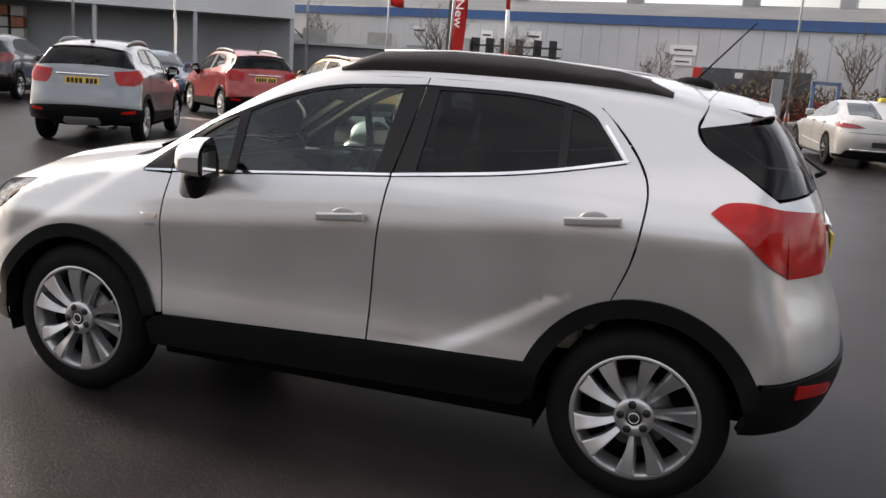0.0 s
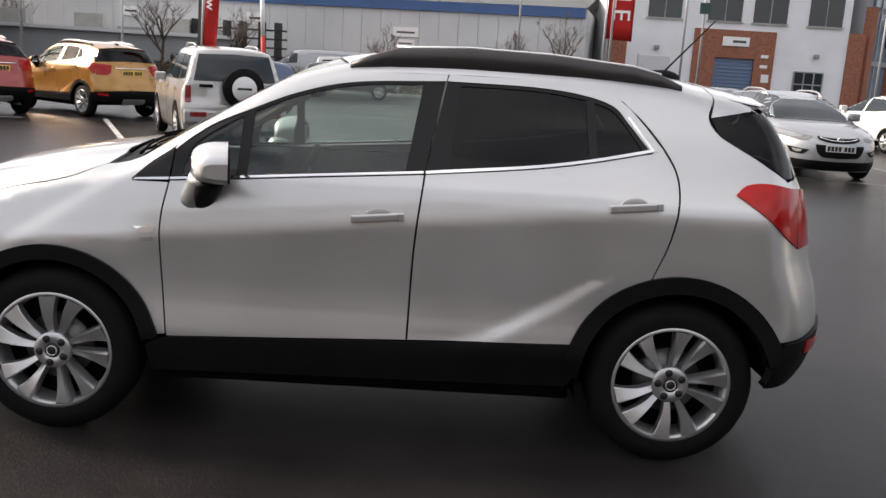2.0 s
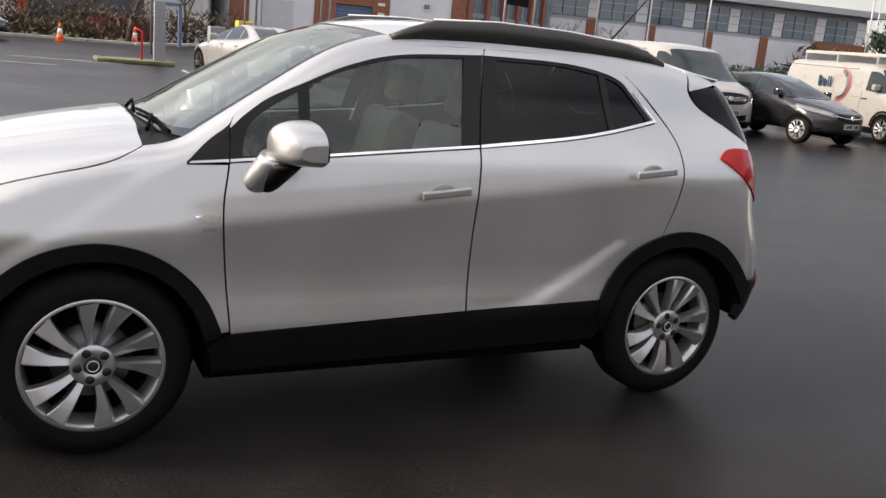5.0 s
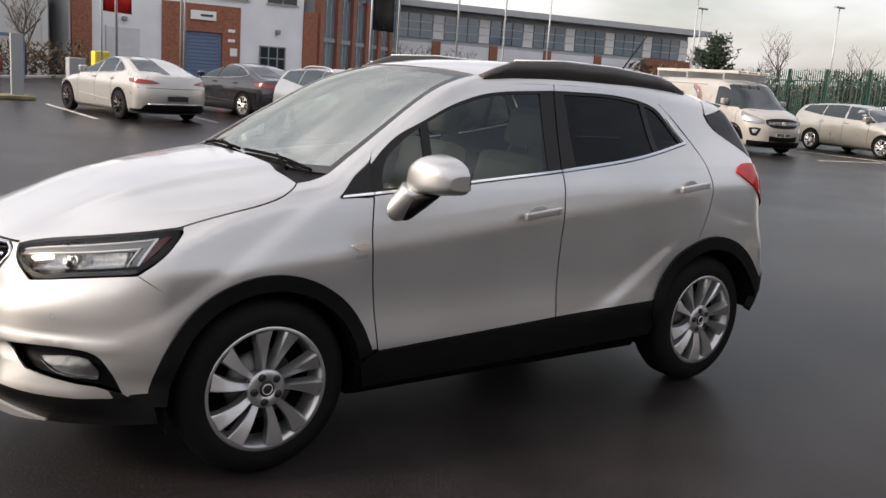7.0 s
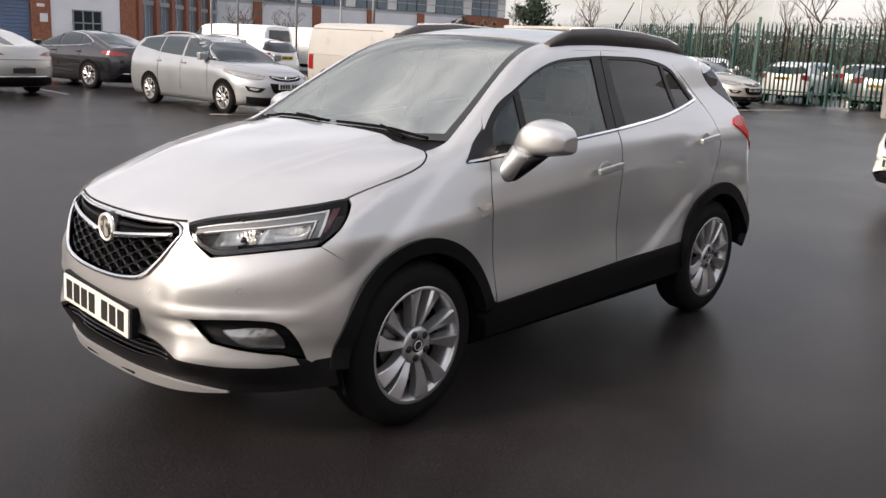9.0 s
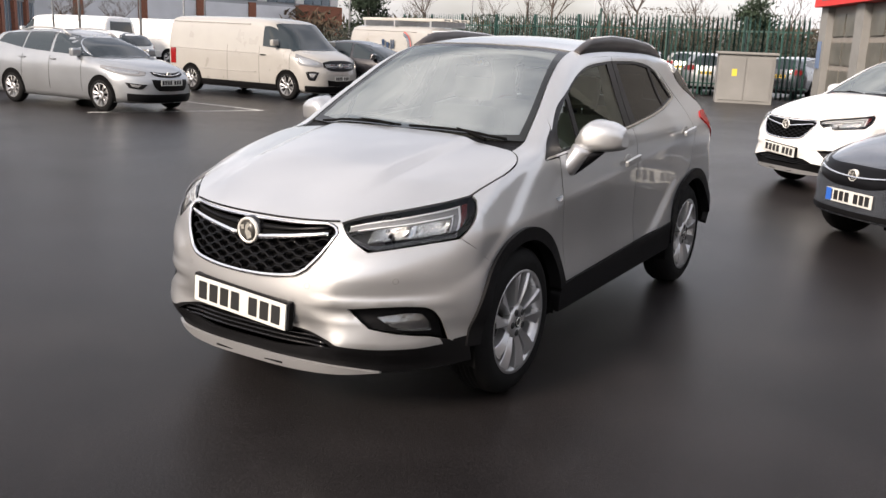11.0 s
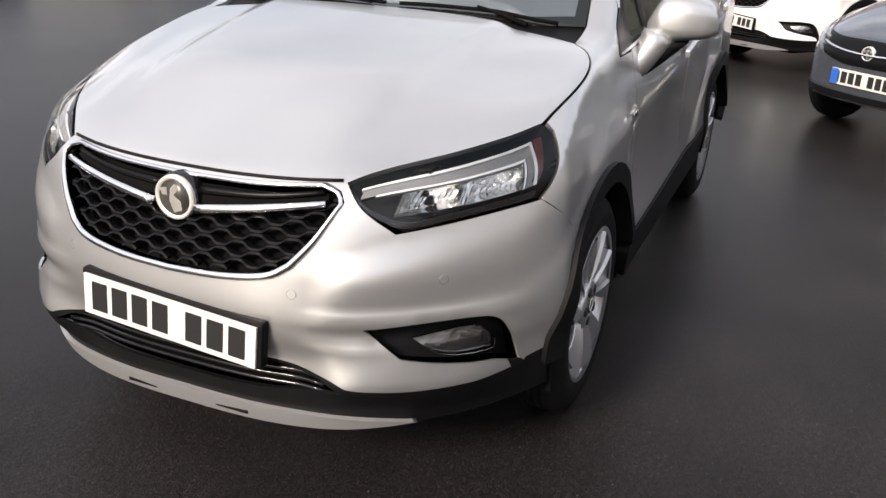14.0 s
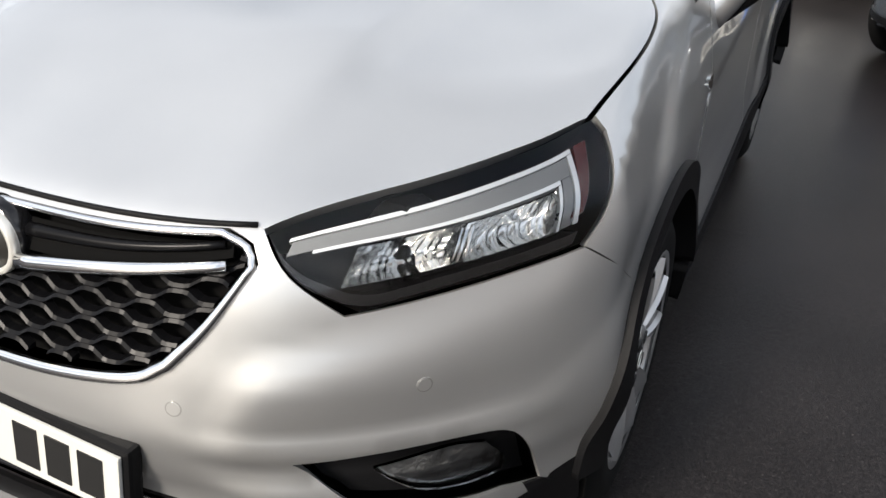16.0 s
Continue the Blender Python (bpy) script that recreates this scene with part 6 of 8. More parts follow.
SMALLSUV = dict(fa=FW, ra=RW, r=0.345, hub=0.835, ends=(-2.165, 2.1), form=suv_form, side=[black_f, black_r], screen=ws,
    back=("R", glassr[:3]), lamp_t=("R", lampR), lamp_s=lampS, lamp_h=None, grille=GR, plate=0.5, rplate=1.0, xf=-1.1, xr=1.2)
TAILRED = mat("dark_red_lens", (0.2, 0.01, 0.01), 0.14, coat=0.5, vary=0.2, scale=9)
LAMPMIRROR = mat("lamp_mirror", (0.42, 0.42, 0.41), 0.22, 0.9, bump=0.004, bump_scale=22)
_shells, _built, _tinted = {}, {}, {}


def full_y(s):
    return s + [[(a, -b) for a, b in q[::-1]] for q in s[::-1]]


def vehicle(name, spec, x, y, rz, body, label, plate=True, yellow=True, black_low=False, coarse=False, alloy=None, roof_bars=False, category="car", group=""):
    """A parked vehicle whose nose points to -x in its own space, turned by rz."""
    key = (id(spec), black_low, coarse, roof_bars, yellow, alloy, plate)
    if key in _built:
        first, was = _built[key]
        ob = copy_thing(first, pose(x, y, 0, 0, 0, rz))
        ob.name = name
        tagged(ob, label, category, group)
        for o in ob.children_recursive:
            if o.data.materials[0] == was:
                o.data = _tinted.setdefault((o.data.name, body.name), o.data.copy())
                o.data.materials[0] = body
        return ob
    ob = thing(name, pose(x, y, 0, 0, 0, rz), label, category, group)
    _built[key] = (ob, body)
    key = id(spec)
    sh = _shells.setdefault(key, Shell(spec.get("form") or make_form(spec), spec["xf"], spec["xr"]))
    x0, x1 = spec["ends"]
    sk = sh.skin("body", body, x0, x1, lambda q: 0.6, 40 if coarse else 64, 36 if coarse else 56)
    root = part("body", sk, body, ob)
    st = 0.09 if coarse else 0.06
    mapf = lambda strokes: [[sh.uv("F", sh.at("X", -a, b)) for a, b in s] for s in strokes]
    part("windscreen", sh.panel("windscreen", "T", full_y(spec["screen"]), DARKGLASS, step=st, offset=0.008, rim=0.01), DARKGLASS, ob)
    proj, strokes = spec["back"]
    part("rear_window", sh.panel("rear_window", proj, sym(strokes), DARKGLASS, step=st, offset=0.008, rim=0.01), DARKGLASS, ob)
    for mir in (False, True):
        for s in spec["side"]:
            part("side_window", sh.panel("side_window", "S", s, DARKGLASS, step=st, offset=0.006, rim=0.01, mirror=mir), DARKGLASS, ob)
        proj, strokes = spec["lamp_t"]
        part("tail_lamp", sh.panel("tail_lamp", proj, strokes, TAILRED, step=st, offset=0.012, rim=0.015, mirror=mir), TAILRED, ob)
        if "lamp_s" in spec:
            part("tail_lamp", sh.panel("tail_lamp", "S", spec["lamp_s"], TAILRED, step=st, offset=0.012, rim=0.015, mirror=mir), TAILRED, ob)
        hl = mapf(spec["lamp_h"]) if spec["lamp_h"] else HL
        h = part("headlamp", sh.panel("headlamp", "F", hl, LAMPGREY, step=st * 0.7, offset=0.008, rim=0.012, mirror=mir), LAMPGREY, ob)
        c = np.mean([q for s in hl for q in s], 0)
        sm = [[tuple(c + (np.array(q) - c) * (0.72, 0.6)) for q in s] for s in hl]
        part("lamp_glass", sh.panel("lamp_glass", "F", sm, LAMPMIRROR, step=st * 0.7, offset=0.012, rim=0.01, mirror=mir), LAMPMIRROR, h)
        for ax in (spec["fa"], spec["ra"]):
            rr = spec["r"]
            well = [arc(ax, rr, rr + 0.055, -20, 200, 19)]
            part("wheel_arch", sh.panel("wheel_arch", "S", well, WELL, step=0.07, offset=0.004, rim=0.01, mirror=mir), WELL, ob)
            yw = abs(sh.at("S", ax, rr + 0.1)[1]) + 0.012
            wheel(ob, ax, yw if mir else -yw, rr, rr * 0.68, 10, 0.19, 13 * ax, alloy, False)
        if black_low:
            for strokes in ([[arc(spec["fa"], 0.35, 0.4, 5, 175, 14)][0], arc(spec["fa"], 0.35, 0.455, 175, 5, 14)], [arc(spec["ra"], 0.35, 0.4, 5, 175, 14), arc(spec["ra"], 0.35, 0.46, 175, 5, 14)]):
                part("arch_trim", sh.panel("arch_trim", "S", strokes, CLAD, step=st, offset=0.012, rim=0.015, mirror=mir), CLAD, ob)
        yb = abs(sh.at("S", spec["fa"] + 0.68 if spec is not VAN else -1.5, 1.06 if spec is not VAN else 1.25)[1])
        xm = spec["fa"] + (0.66 if spec is not VAN else 0.35)
        zm = 1.08 if spec is not VAN else 1.35
        s = 1 if mir else -1
        part("door_mirror", box(xm - 0.06, min(s * yb, s * (yb + 0.2)), zm - 0.07, xm + 0.06, max(s * yb, s * (yb + 0.2)), zm + 0.08, 0.035), body if spec is not VAN else body, ob)
        sill = [[(spec["fa"] + spec["r"] + 0.05, 0.36), (spec["ra"] - spec["r"] - 0.05, 0.36)], [(spec["ra"] - spec["r"] - 0.05, 0.36), (spec["ra"] - spec["r"] - 0.05, 0.22)], [(spec["ra"] - spec["r"] - 0.05, 0.22), (spec["fa"] + spec["r"] + 0.05, 0.22)], [(spec["fa"] + spec["r"] + 0.05, 0.22), (spec["fa"] + spec["r"] + 0.05, 0.36)]]
        if black_low or spec is VAN:
            part("sill_trim", sh.panel("sill_trim", "S", sill, CLAD, step=st, offset=0.008, rim=0.01, mirror=mir), CLAD, ob)
        if "trim" in spec:
            pts = [sh.at("S", q, z) for q, z in dense(spec["trim"], 0.06)]
            pts = [(p[0], s * (abs(p[1]) + 0.007), p[2]) for p in pts]
            part("window_trim", tube(pts, 0.011, 6), CHROME, ob, "chrome window trim")
        if "fog" in spec:
            fo = part("fog_recess", sh.panel("fog_recess", "F", mapf(spec["fog"]), CLAD, step=st * 0.6, offset=0.006, rim=0.01, mirror=mir), CLAD, ob)
            c = np.mean([q for w in mapf(spec["fog"]) for q in w], 0)
            sm = [[tuple(c + (np.array(q) - c) * 0.5) for q in w] for w in mapf(spec["fog"])]
            part("fog_lens", sh.panel("fog_lens", "F", sm, LAMPMIRROR, step=st * 0.6, offset=0.01, rim=0.008, mirror=mir), LAMPMIRROR, fo)
        for q0, z0, q1, z1 in spec.get("beads", ()):
            pts = [sh.at("S", q0 + (q1 - q0) * k / 12, z0 + (z1 - z0) * k / 12) for k in range(13)]
            part("side_bead", tube([(p[0], s * (abs(p[1]) - 0.002), p[2]) for p in pts], 0.012, 6), body, ob)
        for hx in (0.05, 1.0) if spec is not VAN else (-0.95,):
            hz = 0.93 if spec is not VAN else 1.05
            yh = abs(sh.at("S", hx, hz)[1]) + 0.012
            part("door_handle", box(hx - 0.09, s * yh - 0.015, hz - 0.014, hx + 0.09, s * yh + 0.015, hz + 0.014, 0.006), CLAD if spec is VAN else body, ob)
        for sx in ((-0.8, 0.16, 1.02) if spec is not VAN else (-1.85, -0.8, 0.35)):
            zt = 1.0 if spec is not VAN else 1.25
            line = [[(sx - 0.004, 0.36), (sx + 0.004, 0.36)], [(sx + 0.004, 0.36), (sx + 0.004, zt)], [(sx + 0.004, zt), (sx - 0.004, zt)], [(sx - 0.004, zt), (sx - 0.004, 0.36)]]
            part("door_gap", sh.panel("door_gap", "S", line, INK, step=0.1, edge=0.08, offset=0.003, rim=0.002, mirror=mir), INK, ob)
    g = part("grille", sh.panel("grille", "F", sym(mapf(spec["grille"])), MESHBLACK, step=st * 0.7, offset=0.008, rim=0.012), MESHBLACK, ob)
    zs = [b for s in spec["grille"] for _, b in s]
    zg = (max(zs) + min(zs)) / 2
    wb = max(a for s in spec["grille"] for a, _ in s) * 0.92
    for k in range(-1, 2):
        pts = [sh.at("X", q, zg + k * 0.035 + spec.get("smile", 0) * (q / wb) ** 2 - spec.get("smile", 0) * 0.3) + np.array([-0.012, 0, 0]) for q in np.linspace(-wb, wb, 13)]
        if (k >= 0 or spec is VAN) and not (k and "smile" in spec):
            part("grille_bar", tube(pts, 0.008 if k else 0.012, 5), CHROME, g)
    pz = sh.at("X", 0, zg)
    badge_disc(g, (pz[0] - 0.016, 0, zg), 0.05, -8)
    if plate:
        q = sh.at("X", 0, spec["plate"])
        number_plate(ob, Matrix.Translation((q[0] - 0.012, 0, spec["plate"])) @ pose(0, 0, 0, 0, 0, -90), PLATE, (4, 3))
    q = sh.at("B", 0, spec["rplate"])
    number_plate(ob, Matrix.Translation((q[0] + 0.012, 0, spec["rplate"])) @ pose(0, 0, 0, 0, 0, 90), YPLATE if yellow else BLACKCLOTH, (4, 3))
    fl = spec.get("floor", 0.19)
    low = [[(0.0, 0.36), (0.6, 0.37), (0.85, 0.38)], [(0.85, 0.38), (0.85, fl + 0.05)], [(0.85, fl + 0.05), (0.5, fl + 0.025), (0.0, fl + 0.02)]]
    if black_low:
        low = [[(a, b if b < 0.3 else (0.43 if spec is SMALLSUV else b)) for a, b in s] for s in low]
    part("lower_grille", sh.panel("lower_grille", "F", sym(low), CLAD, step=st, offset=0.008, rim=0.012), CLAD, ob)
    hi = 0.58 if black_low else 0.3
    low = [[(0.0, hi), (0.6, hi), (0.95, hi)], [(0.95, hi), (0.95, fl + 0.05)], [(0.95, fl + 0.05), (0.5, fl + 0.03), (0.0, fl + 0.03)]]
    part("rear_valance", sh.panel("rear_valance", "R", sym(low), CLAD, step=st, offset=0.008, rim=0.012), CLAD, ob)
    if "lower" in spec:
        part("lower_intake", sh.panel("lower_intake", "F", sym(mapf(spec["lower"])), MESHBLACK, step=st * 0.6, offset=0.01, rim=0.012), MESHBLACK, ob, "black lower intake")
    if spec is SALOON:
        pts = [sh.at("R", q, 0.78) + np.array([0.004, 0, 0]) for q in np.linspace(-0.6, 0.6, 13)]
        part("boot_line", tube(pts, 0.006, 5), INK, ob)
        pts = [sh.at("R", q, 0.42) + np.array([0.006, 0, 0]) for q in np.linspace(-0.55, 0.55, 13)]
        part("bumper_trim", tube(pts, 0.012, 6), CHROME, ob)
        part("rear_diffuser", sh.panel("rear_diffuser", "R", sym([[(0.0, 0.4), (0.6, 0.4)], [(0.6, 0.4), (0.7, 0.3)], [(0.7, 0.3), (0.0, 0.26)]]), CLAD, step=st, offset=0.012, rim=0.012), CLAD, ob)
    if roof_bars:
        for s in (-1, 1):
            yr = 0.53
            pts = [(q, s * yr, sh.at("T", q, yr)[2] + (0.0 if i in (0, 6) else 0.05)) for i, q in enumerate(np.linspace(-0.1, spec["ra"], 7))]
            part("roof_rail", tube(pts, 0.02, 6), CLAD if spec is SMALLSUV else SATIN, ob)
    if spec is SMALLSUV:
        q = sh.at("B", 0, 1.08)
        part("tailgate_strip", tube([(q[0] + 0.02 - 0.06 * (t / 0.4) ** 2, t, 1.1) for t in np.linspace(-0.42, 0.42, 9)], 0.013, 6), CHROME, ob)
        sp = [[(0.0, 0.42), (0.3, 0.42)], [(0.3, 0.42), (0.22, 0.32)], [(0.22, 0.32), (0.0, 0.31)]]
        part("rear_skid_plate", sh.panel("rear_skid_plate", "R", sym(sp), SATIN, step=st, offset=0.02, rim=0.02), SATIN, ob)
    return ob


WHITE = paint("white_paint", (0.72, 0.72, 0.7), 0.0, 0.3)
RED = paint("red_paint", (0.28, 0.02, 0.014), 0.3, 0.3)
AMBERPAINT = paint("orange_paint", (0.38, 0.19, 0.035), 0.5, 0.3)
BLACKPAINT = paint("black_paint", (0.015, 0.015, 0.018), 0.3, 0.2)
GREYPAINT = paint("dark_grey_paint", (0.09, 0.1, 0.115), 0.6, 0.25)
COOLSILVER = paint("cool_silver_paint", (0.2, 0.215, 0.225), 0.6, 0.36)
PALESILVER = paint("pale_silver_paint", (0.31, 0.325, 0.335), 0.6, 0.32)
CHAMPAGNE = paint("champagne_paint", (0.42, 0.41, 0.37), 0.7, 0.3)
PEARL = paint("pearl_white_paint", (0.44, 0.43, 0.41), 0.45, 0.3)
VANWHITE = paint("van_white_paint", (0.31, 0.3, 0.275), 0.0, 0.3)
NAVY = paint("blue_paint", (0.04, 0.07, 0.13), 0.4, 0.25)


def same_model(x, y, rz, body, colour, label, group="parked cars"):
    """Another car of the silver one's model in its own paint."""
    ob = copy_thing(car, pose(x, y, 0, 0, 0, rz))
    ob.name = "parked_suv"
    tagged(ob, label, "car", group)
    for o in ob.children_recursive:
        was = o.get("label", "")
        if o.data.materials[0] == SILVER:
            key = (o.data.name, body.name)
            if key not in _tinted:
                _tinted[key] = o.data.copy()
                _tinted[key].materials[0] = body
            o.data = _tinted[key]
            if "silver" in was:
                tagged(o, was.replace("silver", colour))
    return ob


same_model(-9.1, 9.4, -66, COOLSILVER, "cool silver", "cool silver compact SUV parked with its rear outward")
same_model(-10.35, 15.65, -40.4, RED, "red", "red compact SUV parked with its rear outward")
same_model(-8.1, 17.0, -38.1, AMBERPAINT, "orange", "orange compact SUV parked beside the red one")
same_model(8.085, -1.76, -37.4, WHITE, "white", "white compact SUV with a dealer plate")
# white car in the dimmer PEARL: its shade is put into the paint
offroad = vehicle("offroad_car", OFFROAD, -3.92, 12.5, -65.8, PEARL, "white off-road car with a spare wheel on its tailgate", black_low=False, roof_bars=True, group="parked cars")
bm = lathe([(0.0001, 0.0), (0.2, 0.0), (0.24, 0.02), (0.33, 0.03), (0.345, 0.08), (0.33, 0.2), (0.0001, 0.2)], 32)
bmesh.ops.transform(bm, matrix=pose(2.16, 0.1, 1.0, 0, 0, 90), verts=bm.verts)
sp = part("spare_wheel", bm, RUBBER, offroad, "spare wheel with a white cover")
bm = lathe([(0.0001, -0.004), (0.2, -0.004), (0.21, 0.01)], 32)
bmesh.ops.transform(bm, matrix=pose(2.16, 0.1, 1.0, 0, 0, 90), verts=bm.verts)
part("spare_cover", bm, WHITEPAINT, sp, "white spare wheel cover")
part("cover_script", box(2.163, -0.02, 0.985, 2.168, 0.22, 1.02), INK, sp)
part("rear_bumper", box(1.85, -0.85, 0.4, 2.004, 0.85, 0.64, 0.05), SATIN, offroad, "silver rear bumper")
for q in (-0.62, 0.62):
    part("bumper_lamp", box(1.99, q - 0.13, 0.52, 2.02, q + 0.13, 0.6, 0.01), TAILRED, offroad, "red bumper lamp")
part("tailgate_handle", box(1.94, -0.6, 1.0, 1.965, -0.38, 1.05, 0.01), CLAD, offroad)
vehicle("saloon_car", SALOON, 4.1, 19.24, -80.1, PEARL, "pearl white saloon car with dark alloy wheels", yellow=False, alloy=DARKMETAL, group="parked cars")
vehicle("saloon_car", SALOON, 7.69, 20.68, -77.3, BLACKPAINT, "black saloon car beside the white one", yellow=False, group="parked cars")
vehicle("estate_car", ESTATE, 7.16, 13.24, 90.9, PALESILVER, "grey estate car facing the yard", roof_bars=True, group="parked cars")
vehicle("hatchback", HATCH, 12.6, 20.6, -77, WHITE, "white hatchback parked with its rear outward", group="parked cars")
vehicle("panel_van", VAN, 13.0, 13.96, 86.9, VANWHITE, "long white panel van facing the yard", category="van", group="parked vans")
vehicle("hatchback", HATCH, 15.1, 12.05, 95, BLACKPAINT, "black hatchback between two vans", group="parked cars")
van2 = vehicle("panel_van", VAN, 19.4, 13.07, 77.9, VANWHITE, "white panel van with ladders on its roof rack", black_low=True, category="van", group="parked vans")
for k, c in enumerate((NAVY, NAVY, REDSIGN)):
    bm = lathe([(0.33 + 0.05 * k, 0), (0.36 + 0.05 * k, 0), (0.36 + 0.05 * k, 0.004), (0.33 + 0.05 * k, 0.004)], 40, True)
    bmesh.ops.bisect_plane(bm, geom=bm.verts[:] + bm.edges[:] + bm.faces[:], plane_co=(0.05, 0, 0), plane_no=(-1, 0, 0.2), clear_outer=True)
    bmesh.ops.transform(bm, matrix=pose(0.15, 0.99, 1.35, 0, 0, 180), verts=bm.verts)
    part("livery_arc", bm, c, van2, "blue and red livery arc")
for k, (xx, ww, hh) in enumerate(((0.95, 0.12, 0.28), (0.75, 0.12, 0.2), (0.58, 0.05, 0.28), (0.48, 0.05, 0.28))):
    part("livery_bar", box(xx - ww / 2, 0.983, 1.25, xx + ww / 2, 0.992, 1.25 + hh), NAVY, van2)
ladder = thing("roof_ladder", pose(19.4, 13.07, 0, 0, 0, 77.9), "stacked aluminium ladders on a van roof rack", "ladder")
for s in (-0.55, -0.2, 0.2, 0.55):
    part("ladder_rail", box(-1.3, s - 0.03, 2.12, 2.4, s + 0.03, 2.2, 0.01), CONCRETE, ladder)
for xx in np.arange(-1.2, 2.4, 0.3):
    part("rung", box(xx - 0.02, -0.56, 2.135, xx + 0.02, 0.56, 2.175), CONCRETE, ladder)
for xx in (-0.9, 0.7, 2.1):
    part("rack_bar", box(xx - 0.03, -0.75, 1.94, xx + 0.03, 0.75, 2.12), STEEL, ladder)
vehicle("estate_car", ESTATE, 23.8, 10.9, 78, CHAMPAGNE, "champagne estate car near the green fence", group="parked cars", coarse=True)
show = vehicle("hatchback", HATCH, 4.68, -2.95, -40.5, GREYPAINT, "dark grey hatchback with a white show plate", group="parked cars")
q = _shells[id(HATCH)].at("X", 0, 0.47)
part("plate_band", box(q[0] - 0.0195, 0.195, 0.418, q[0] - 0.014, 0.257, 0.522), BLUEBAND, show, "blue band on the show plate")
vehicle("hatchback", HATCH, -3.6, 34.0, 185, BLACKPAINT, "black hatchback on the road beyond the yard", coarse=True, group="cars on the road")
vehicle("small_car", HATCH, -5.5, 20.2, 40, NAVY, "blue car behind the off-road car", coarse=True, group="parked cars")
vehicle("dark_car", SMALLSUV, -17.5, 15.5, -66, BLACKPAINT, "dark green SUV at the end of the row", coarse=True, black_low=True, group="parked cars")
vehicle("small_car", HATCH, -15.5, 19.5, 130, NAVY, "dark blue car in the row behind", coarse=True, group="parked cars")
for i, (x, y, r, c) in enumerate(((29.6, 9.9, 188, WHITE), (30.8, 7.0, 186, PALESILVER), (37.4, 12.0, 190, NAVY), (39.6, 10.6, 185, CHAMPAGNE), (32.0, 14.4, 200, WHITE), (31.5, 3.9, 170, GREYPAINT))):
    vehicle("fenced_car", ESTATE if i % 2 else HATCH, x, y, r, c, ("white", "silver", "blue", "champagne", "white", "grey")[i] + " car parked behind the green fence", coarse=True, group="cars behind the fence")
vehicle("panel_van", VAN, -6.3, 43.2, 6, PALESILVER, "silver panel van on the far road", coarse=True, category="van", group="cars on the road")
vehicle("offroad_car", OFFROAD, -4.2, 41.6, 184, PEARL, "pale off-road car on the far road", coarse=True, group="cars on the road")
for x, y in ((19.5, 31.0), (22.8, 30.0)):
    vehicle("panel_van", VAN, x, y, -77, WHITE, "white panel van by the offices", coarse=True, category="van", group="parked vans")


# ---- buildings ----
def frame_at(x0, y0, x1, y1):
    return pose(x0, y0, 0, 0, 0, math.degrees(math.atan2(y1 - y0, x1 - x0)))


# long grey warehouse
wh = thing("warehouse", frame_at(-34, 58, 8.2, 48.5), "long grey clad warehouse with a blue eaves band", "building")
L = 43.2
for i in range(36):
    part("cladding_panel", box(L * i / 36, 0.0, 0, L * (i + 1) / 36 - 0.02, 0.3, 4.7), GREYWALL, wh)
part("eaves_band", box(-0.2, -0.18, 4.7, L + 0.2, 0.3, 5.25), BLUETRIM, wh, "blue eaves band")
part("gable_wall", box(L, 0.0, 0, L + 0.3, 22, 5.2), GREYWALL, wh)
part("back_wall", box(0, 22, 0, L, 22.3, 5.2), GREYWALL, wh)
bm = bmesh.new()
vs = [bm.verts.new(p) for p in ((-0.3, -0.2, 5.27), (L + 0.3, -0.2, 5.27), (L + 0.3, 11, 6.9), (-0.3, 11, 6.9), (-0.3, 22.4, 5.27), (L + 0.3, 22.4, 5.27))]
bm.faces.new((vs[0], vs[1], vs[2], vs[3]))
bm.faces.new((vs[3], vs[2], vs[5], vs[4]))
bmesh.ops.solidify(bm, geom=bm.faces[:], thickness=-0.15)
part("roof", bm, DARKGREY, wh, "dark grey ribbed roof")
for q in (8, 17, 26, 34, 40):
    part("roof_vent", box(q - 0.5, 9.5, 6.5, q + 0.5, 10.6, 7.7, 0.1), DARKGREY, wh)
for a, b, z in ((13.5, 15.8, 2.8), (20.5, 21.8, 2.9), (3, 6, 3.2)):
    part("door_opening", box(a, -0.06, 0, b, 0.05, z), DARKGREY, wh, "dark loading door")
for a, z, w, h in ((19.3, 3.4, 0.9, 0.6), (22.5, 3.4, 1.2, 0.7), (32.0, 3.1, 1.6, 0.55), (32.2, 2.5, 1.2, 0.45), (13.9, 3.5, 1.2, 0.6)):
    s = part("wall_sign", box(a, -0.1, z, a + w, -0.02, z + h, 0.02), WHITEPAINT, wh, "small white wall sign")
    part("sign_line", box(a + w * 0.15, -0.106, z + h * 0.4, a + w * 0.85, -0.1, z + h * 0.6), GREYPAINT, s)
rack = thing("timber_rack", frame_at(-14.5, 49.5, 8.2, 44.5), "steel rack with stacked timber", "rack")
for a in (0, 1.0, 2.0, 3.0, 4.2, 5.2):
    part("rack_post", box(a - 0.06, 0, 0, a + 0.06, 0.9, 3.4), DARKMETAL, rack)
for z in (0.9, 1.4, 1.9, 2.4, 2.9):
    part("rack_arm", box(-0.3, 0.1, z, 5.6, 0.8, z + 0.1), DARKMETAL, rack)
skip = thing("freight_container", frame_at(-0.7, 47.4, 4.2, 47.0), "dark container with a red end", "container")
part("container_body", box(0, 0, 0, 5.6, 1.5, 2.45, 0.03), GREYPAINT, skip)
part("container_end", box(-0.5, 0.1, 0, -0.02, 1.4, 2.42, 0.03), REDSIGN, skip)
part("container_label", box(1.75, -0.02, 1.95, 2.15, -0.005, 2.25), WHITEPAINT, skip)

